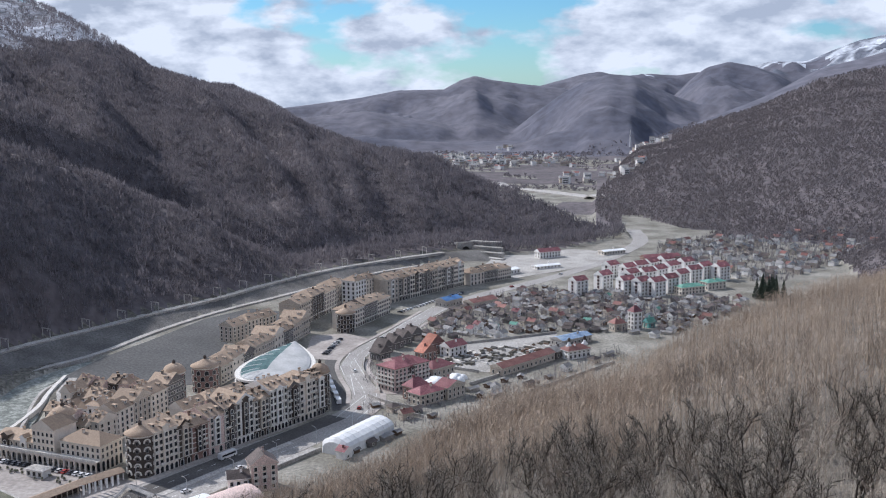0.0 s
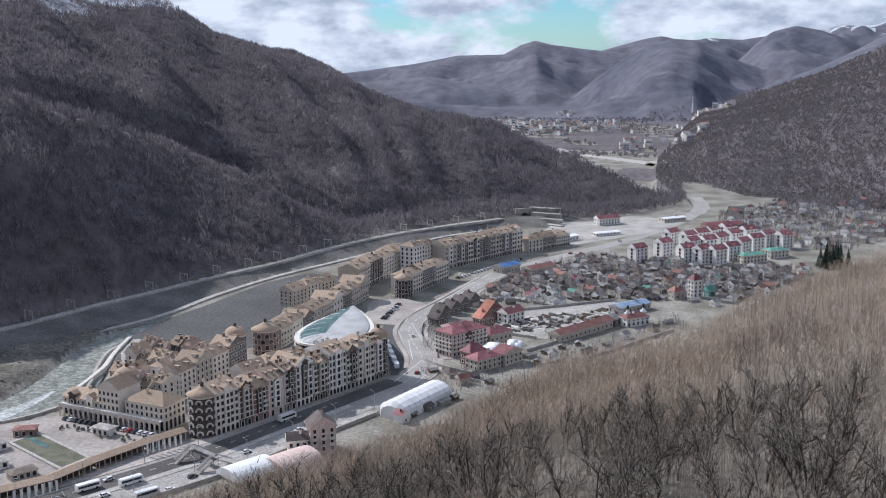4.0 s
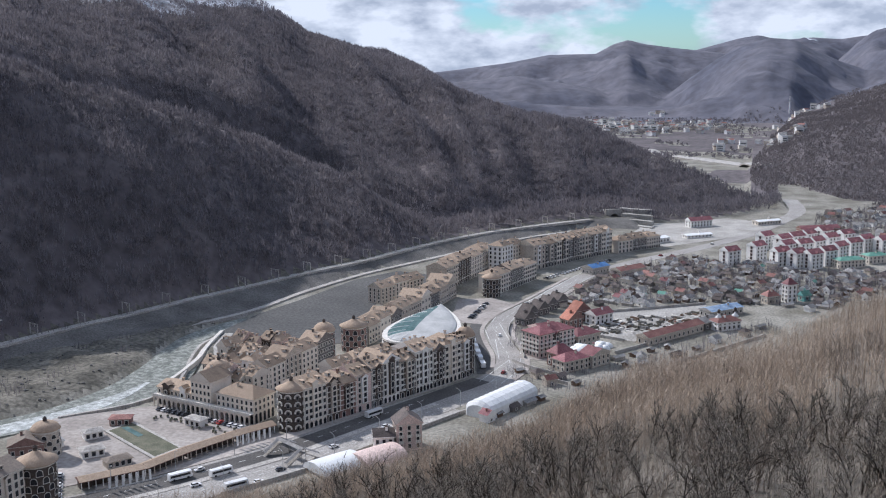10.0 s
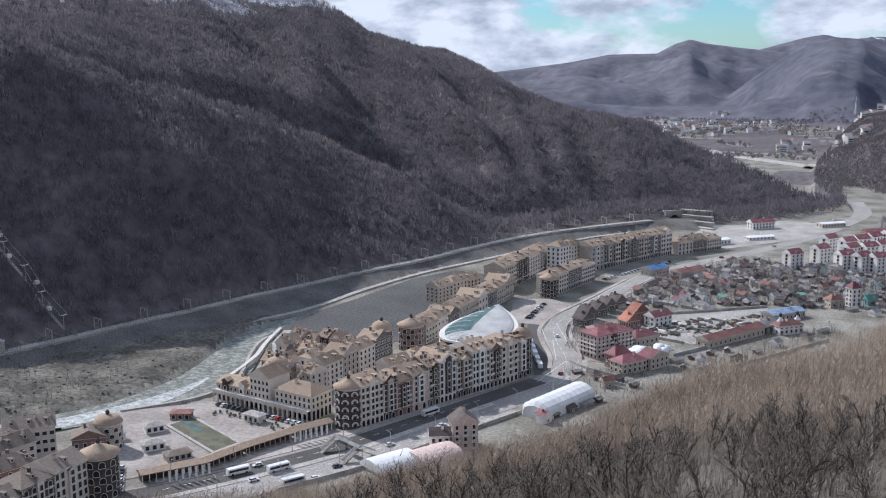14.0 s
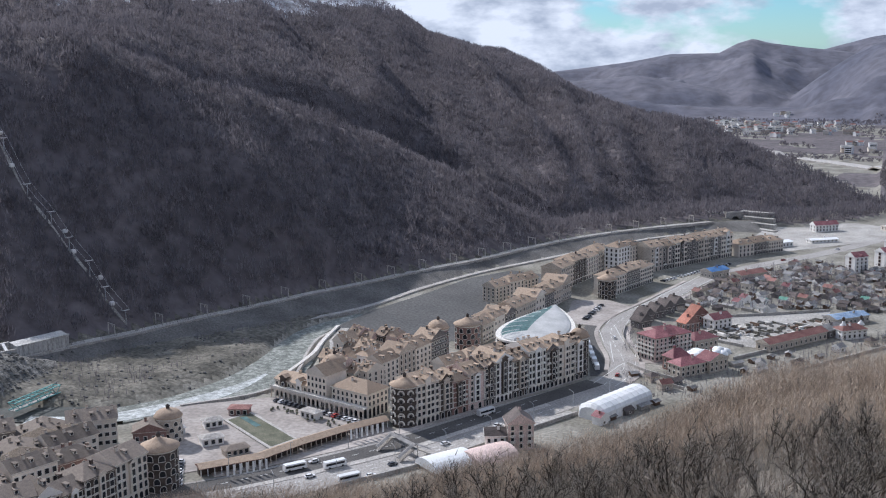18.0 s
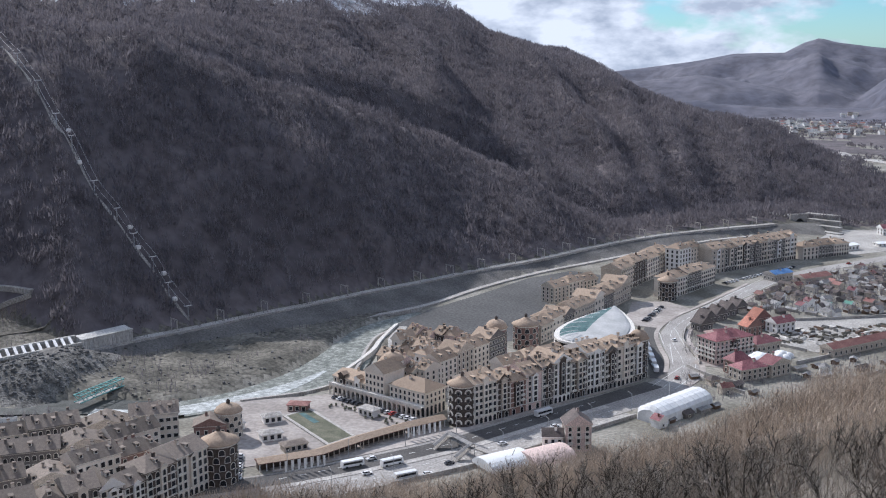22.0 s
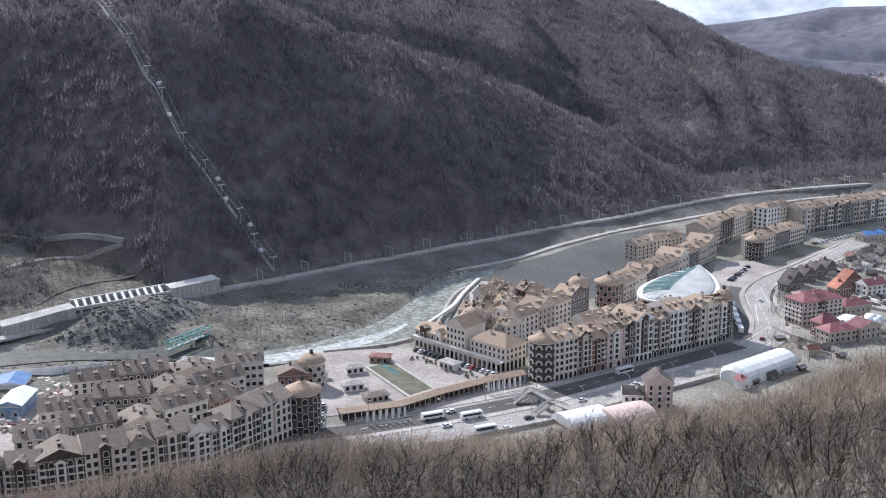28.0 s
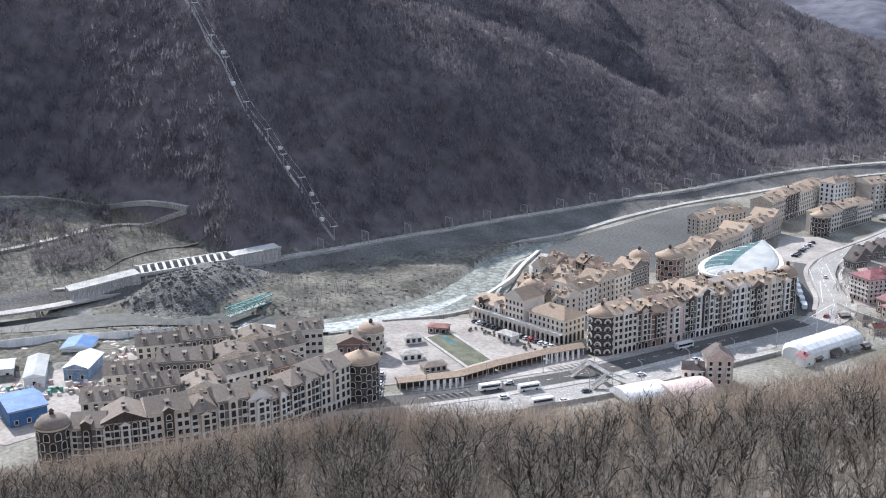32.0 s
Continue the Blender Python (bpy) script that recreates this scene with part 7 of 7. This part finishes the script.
for k, (i, t, s) in enumerate(((1, 0.5, 1), (2, 0.6, -1), (3, 0.4, 1), (5, 0.5, -1), (0, 0.5, -1), (6, 0.4, 1))):
    p = heads[i].lerp(heads[i + 1], t) + side * 2.0 * s
    m = pose(p.x, p.y, p.z - 4.0, rz=turn)
    if cab:
        copy_thing(cab, m)
        continue
    cab = thing("lift_cabin", m, "white lift cabin hanging on the rope", "lift cabin", "lift cabins")
    b = Build(M_WHITE)
    b.rings([[(x * 1.1, y * 1.1, z) for x, y in ((-0.8, -0.8), (0.8, -0.8), (0.8, 0.8), (-0.8, 0.8))] if z in (0.0, 2.4) else [(x * 1.3, y * 1.3, z) for x, y in ((-0.9, -0.9), (0.9, -0.9), (0.9, 0.9), (-0.9, 0.9))] for z in (0.0, 0.5, 1.9, 2.4)])
    part("shell", b.mesh("shell"), cab)
    b = Build(M_STEEL)
    b.box(-0.08, -0.08, 2.4, 0.08, 0.08, 5.0)
    part("hanger", b.mesh("hanger"), cab)
b = Build(M_YARD)
line = [(x, y) for x, y, a in polyline_at(PYL, 8)]
rings = []
for i, (x, y) in enumerate(line):
    w = 0.65 + 0.35 * math.sin(i * 1.7)
    rings.append([(x + side.x * s * w, y + side.y * s * w, land_z(x + side.x * s * w, y + side.y * s * w) + o) for s, o in ((-1, 0.0), (1, 0.0), (1, 0.5), (-1, 0.5))])
b.rings(rings)
tagged(new("lift_clearing", b.mesh("lift_clearing")), "narrow cleared strip of pale earth below the lift", "clearing", kind="structure")

# ---- goods yard by the river ----
sheet("goods_yard", [(-384, 341), (-318, 386), (-304, 350), (-296, 326), (-286, 292), (-296, 266), (-330, 262), (-376, 300)], -0.3, 0.16, M_PAVE, "pale concrete goods yard", "yard")
fence = thing("yard_fence", pose(0, 0, 0), "long white panel fence of the goods yard", "fence")
b = Build(M_MEMBR)
b.box(0, -0.08, 0, 3.6, 0.08, 5.0)
panel = b.mesh("panel")
for x, y, a in polyline_at([(-394, 322), (-376, 341), (-360, 357), (-338, 371), (-318, 387)], 3.65):
    part("panel", panel, fence, m=pose(x, y, 0.1, rz=a))
def yard_shed(p0, p1, depth, h, wall, roofm, label, rk="gable", rh=1.6):
    return building(p0, p1, depth, h, wall, label, name="yard_shed", category="shed", roof=rk, rh=rh, roofm=roofm, rows=0, gap=4, sides="f", ground="plain", gh=3.0, chimneys=0, dormers=0, group="yard sheds")
yard_shed((-344, 345), (-333, 351), 14, 4.5, M_MEMBR, M_BLUEROOF, "long low shed with a bright blue roof", "gable_y", 1.4)
yard_shed((-323, 324), (-313.5, 328), 19, 5.5, M_BLUEFADE, M_MEMBR, "blue shed with a shining white gabled roof", "gable_y", 2.0)
yard_shed((-332, 311), (-326, 316), 26, 4.5, M_MEMBR, M_SHELL, "pale shed with a grey-green roof", "gable_y", 1.4)
yard_shed((-352, 312), (-345, 318), 12, 4.5, M_MEMBR, M_MEMBR, "low white shed by the fence")
yard_shed((-306, 278), (-299, 290), 20, 6.5, M_BLUEROOF, M_BLUEROOF, "tall shed clad and roofed in blue metal")
yard_shed((-312, 372), (-304, 366), 8, 4, M_WHITE, M_MEMBR, "small white shed at the yard's end")
rnd = random.Random(21)
paints = (M_CARW, M_PINKW, M_TANW, M_CREAM, M_CONC, M_RUST, M_GREENROOF, M_WHITE)
crates = {}
for k in range(520):
    x, y = rnd.uniform(-366, -300), rnd.uniform(285, 376)
    if not inside([(-380, 338), (-320, 378), (-306, 350), (-302, 328), (-318, 296), (-350, 284)], x, y) or any(math.hypot(x - p, y - q) < d_ for p, q, d_ in ((-344, 353, 9.5), (-322, 335, 12), (-338, 325, 12), (-352, 320, 8), (-311, 292, 13))):
        continue
    i = rnd.randrange(8)
    if i not in crates:
        b = Build(paints[i])
        w, d, h = rnd.uniform(0.6, 2.0), rnd.uniform(0.5, 1.2), rnd.uniform(0.7, 2.0)
        b.rings([[(-w, -d, 0), (w, -d, 0), (w, d, 0), (-w, d, 0)], [(-w, -d, h - 0.15), (w, -d, h - 0.15), (w, d, h - 0.15), (-w, d, h - 0.15)], [(-w + 0.15, -d + 0.15, h), (w - 0.15, -d + 0.15, h), (w - 0.15, d - 0.15, h), (-w + 0.15, d - 0.15, h)]])
        crates[i] = b.mesh("crate")
    ob = new("crate", crates[i])
    ob.matrix_basis = pose(x, y, 0.16, rz=rnd.uniform(0, 180))
    tagged(ob, "coloured crate or container in the goods yard", "crate", "yard crates")

# spruces at the village edge and scrub on the rough land
rnd = random.Random(6)
spruce = None
for k in range(16):
    x, y = rnd.uniform(236, 258), rnd.uniform(806, 838)
    m = pose(x, y, land_z(x, y) - 0.3, rz=rnd.uniform(0, 360))
    if spruce:
        copy_thing(spruce, m)
        continue
    spruce = thing("spruce", m, "dark green spruce at the village edge", "tree", "spruces")
    b = Build(M_BARK)
    b.turned([(0.3, -1), (0.05, 15)], 6)
    part("trunk", b.mesh("trunk"), spruce)
    b = Build(M_SPRUCE)
    for i in range(260):
        z = 1.5 + 14 * (i / 260)
        l, a = (16 - z) * 0.24 * rnd.uniform(0.7, 1.15), rnd.uniform(0, 6.283)
        c, s = math.cos(a), math.sin(a)
        b.add([(-s * 0.1, c * 0.1, z + 0.3), (c * l - s * 0.5, s * l + c * 0.5, z - 0.5), (c * l * 1.1, s * l * 1.1, z - 0.2), (c * l + s * 0.5, s * l - c * 0.5, z - 0.5)], [(0, 1, 2, 3)])
    part("crown", b.mesh("crown"), spruce)
gen = np.random.default_rng(44)
a, r = gen.uniform(-50, -22, 5200), gen.uniform(470, 720, 5200)
x, y = bearings(a, r)
d, w = near_line(x, y, RIVER)
ok = (land(x, y)[1] == 7) & (d > w / 2 + 4) & (near_line(x, y, [(-478, 405, 1), (-466, 430, 1), (-453, 460, 1), (-441, 493, 1), (-424, 506, 1), (-405, 512, 1), (-459, 514, 1), (-497, 506, 1), (-540, 476, 1)])[0] > 5) & ((rough_noise(x, y, 40, 15, 2) > 0.1) | (r > RAIL_R(a)))
wood("scrub", (x[ok], y[ok]), 18, 4.5, 0.16, M_MOUNT, "bare scrub and saplings on the rough river land", 15, lean=0.8)
# poplars along the hill tracks and thickets beside them
gen = np.random.default_rng(52)
px_, py_ = [], []
for (ax, ay), (bx, by) in (((-466, 430), (-441, 493)), ((-441, 493), (-405, 508)), ((-497, 502), (-430, 510))):
    q = gen.uniform(0, 1, 70)
    px_.append(ax + (bx - ax) * q + gen.normal(0, 1.2, 70) + 3.5)
    py_.append(ay + (by - ay) * q + gen.normal(0, 1.2, 70) - 3.5)
wood("roadside_poplars", (np.concatenate(px_), np.concatenate(py_)), 30, 10.5, 0.13, M_STEM, "thin bare poplars along the hill track", 53, lean=0.16, vary=0.3)
ta, tr_ = gen.uniform(-52, -42, 900), gen.uniform(600, 712, 900)
tx, ty = bearings(ta, tr_)
ok = (rough_noise(tx, ty, 30, 58, 2) > -0.25) & (near_line(tx, ty, [(-466, 430, 1), (-441, 493, 1), (-405, 508, 1)])[0] > 5)
wood("thicket", (tx[ok], ty[ok]), 26, 6.0, 0.35, M_MOUNT, "dense bare thicket on the slope above the gallery", 54, lean=0.5, maker=crown_tree)
# boulders on the rough land
rnd = random.Random(9)
b = Build(M_GRAVEL)
for k in range(900):
    a, r = rnd.uniform(-46, -24), rnd.uniform(500, 625)
    x, y, _ = polar(a, r)
    if k % 2:
        x, y = rnd.gauss(-348, 15), rnd.gauss(440, 22)
        r, a = math.hypot(x, y), math.degrees(math.atan2(x, y))
    dd, ww = near_line(np.array([x]), np.array([y]), RIVER)
    if dd[0] < ww[0] * 0.32 or r > float(RAIL_R(a)) - 4:
        continue
    s, z = rnd.uniform(0.25, 1.0) + (0.5 * rnd.random() ** 3 if k % 2 else 0), land_z(x, y)
    b.rings([[(x + s * rnd.uniform(0.7, 1.2) * math.cos(i * 1.2566), y + s * rnd.uniform(0.7, 1.2) * math.sin(i * 1.2566), z + h * s) for i in range(5)] for h in (-0.4, 0.5)] + [[(x + s * 0.4 * math.cos(i * 1.2566), y + s * 0.4 * math.sin(i * 1.2566), z + s * 0.85) for i in range(5)]])
tagged(new("boulders", b.mesh("boulders")), "grey boulders scattered on the rough river land", "boulders", kind="stuff")

# tunnel mouth and terraces below the spur
tm = thing("tunnel_portal", pose(22, 1040, 0, rz=20), "pale concrete railway tunnel portal below the wooded spur", "tunnel portal")
b = Build(M_CONC)
b.rings([[(x, 0, z) for x, z in ((-9, -2), (-4, -2), (-4, 4), (-2.5, 6.2), (0, 7), (2.5, 6.2), (4, 4), (4, -2), (9, -2), (9, 11), (-9, 11))], [(x, 2.5, z) for x, z in ((-9, -2), (-4, -2), (-4, 4), (-2.5, 6.2), (0, 7), (2.5, 6.2), (4, 4), (4, -2), (9, -2), (9, 11), (-9, 11))]])
part("front", b.mesh("front"), tm)
# dark slab closing the mouth; its colour stands for the unlit bore
b = Build(M_ASPH2)
b.box(-4.2, 2.4, -2, 4.2, 2.6, 7.2)
part("opening", b.mesh("opening"), tm)
for k in range(4):
    strip("slope_terrace", [(34 - k * 2, 1016 + k * 11, 7), (46 - k * 2, 1006 + k * 12, 7), (56, 998 + k * 13, 6)], -2 + k * 3, 1.2 + k * 3.4, M_YARD, "pale terraced cutting beside the tunnel", "terrace")
strip("cutting", [(-6, 1060, 16), (10, 1062, 18), (26, 1058, 14)], -3, 0.6, M_YARD, "bare earth cutting above the tunnel", "cutting", follow=True)
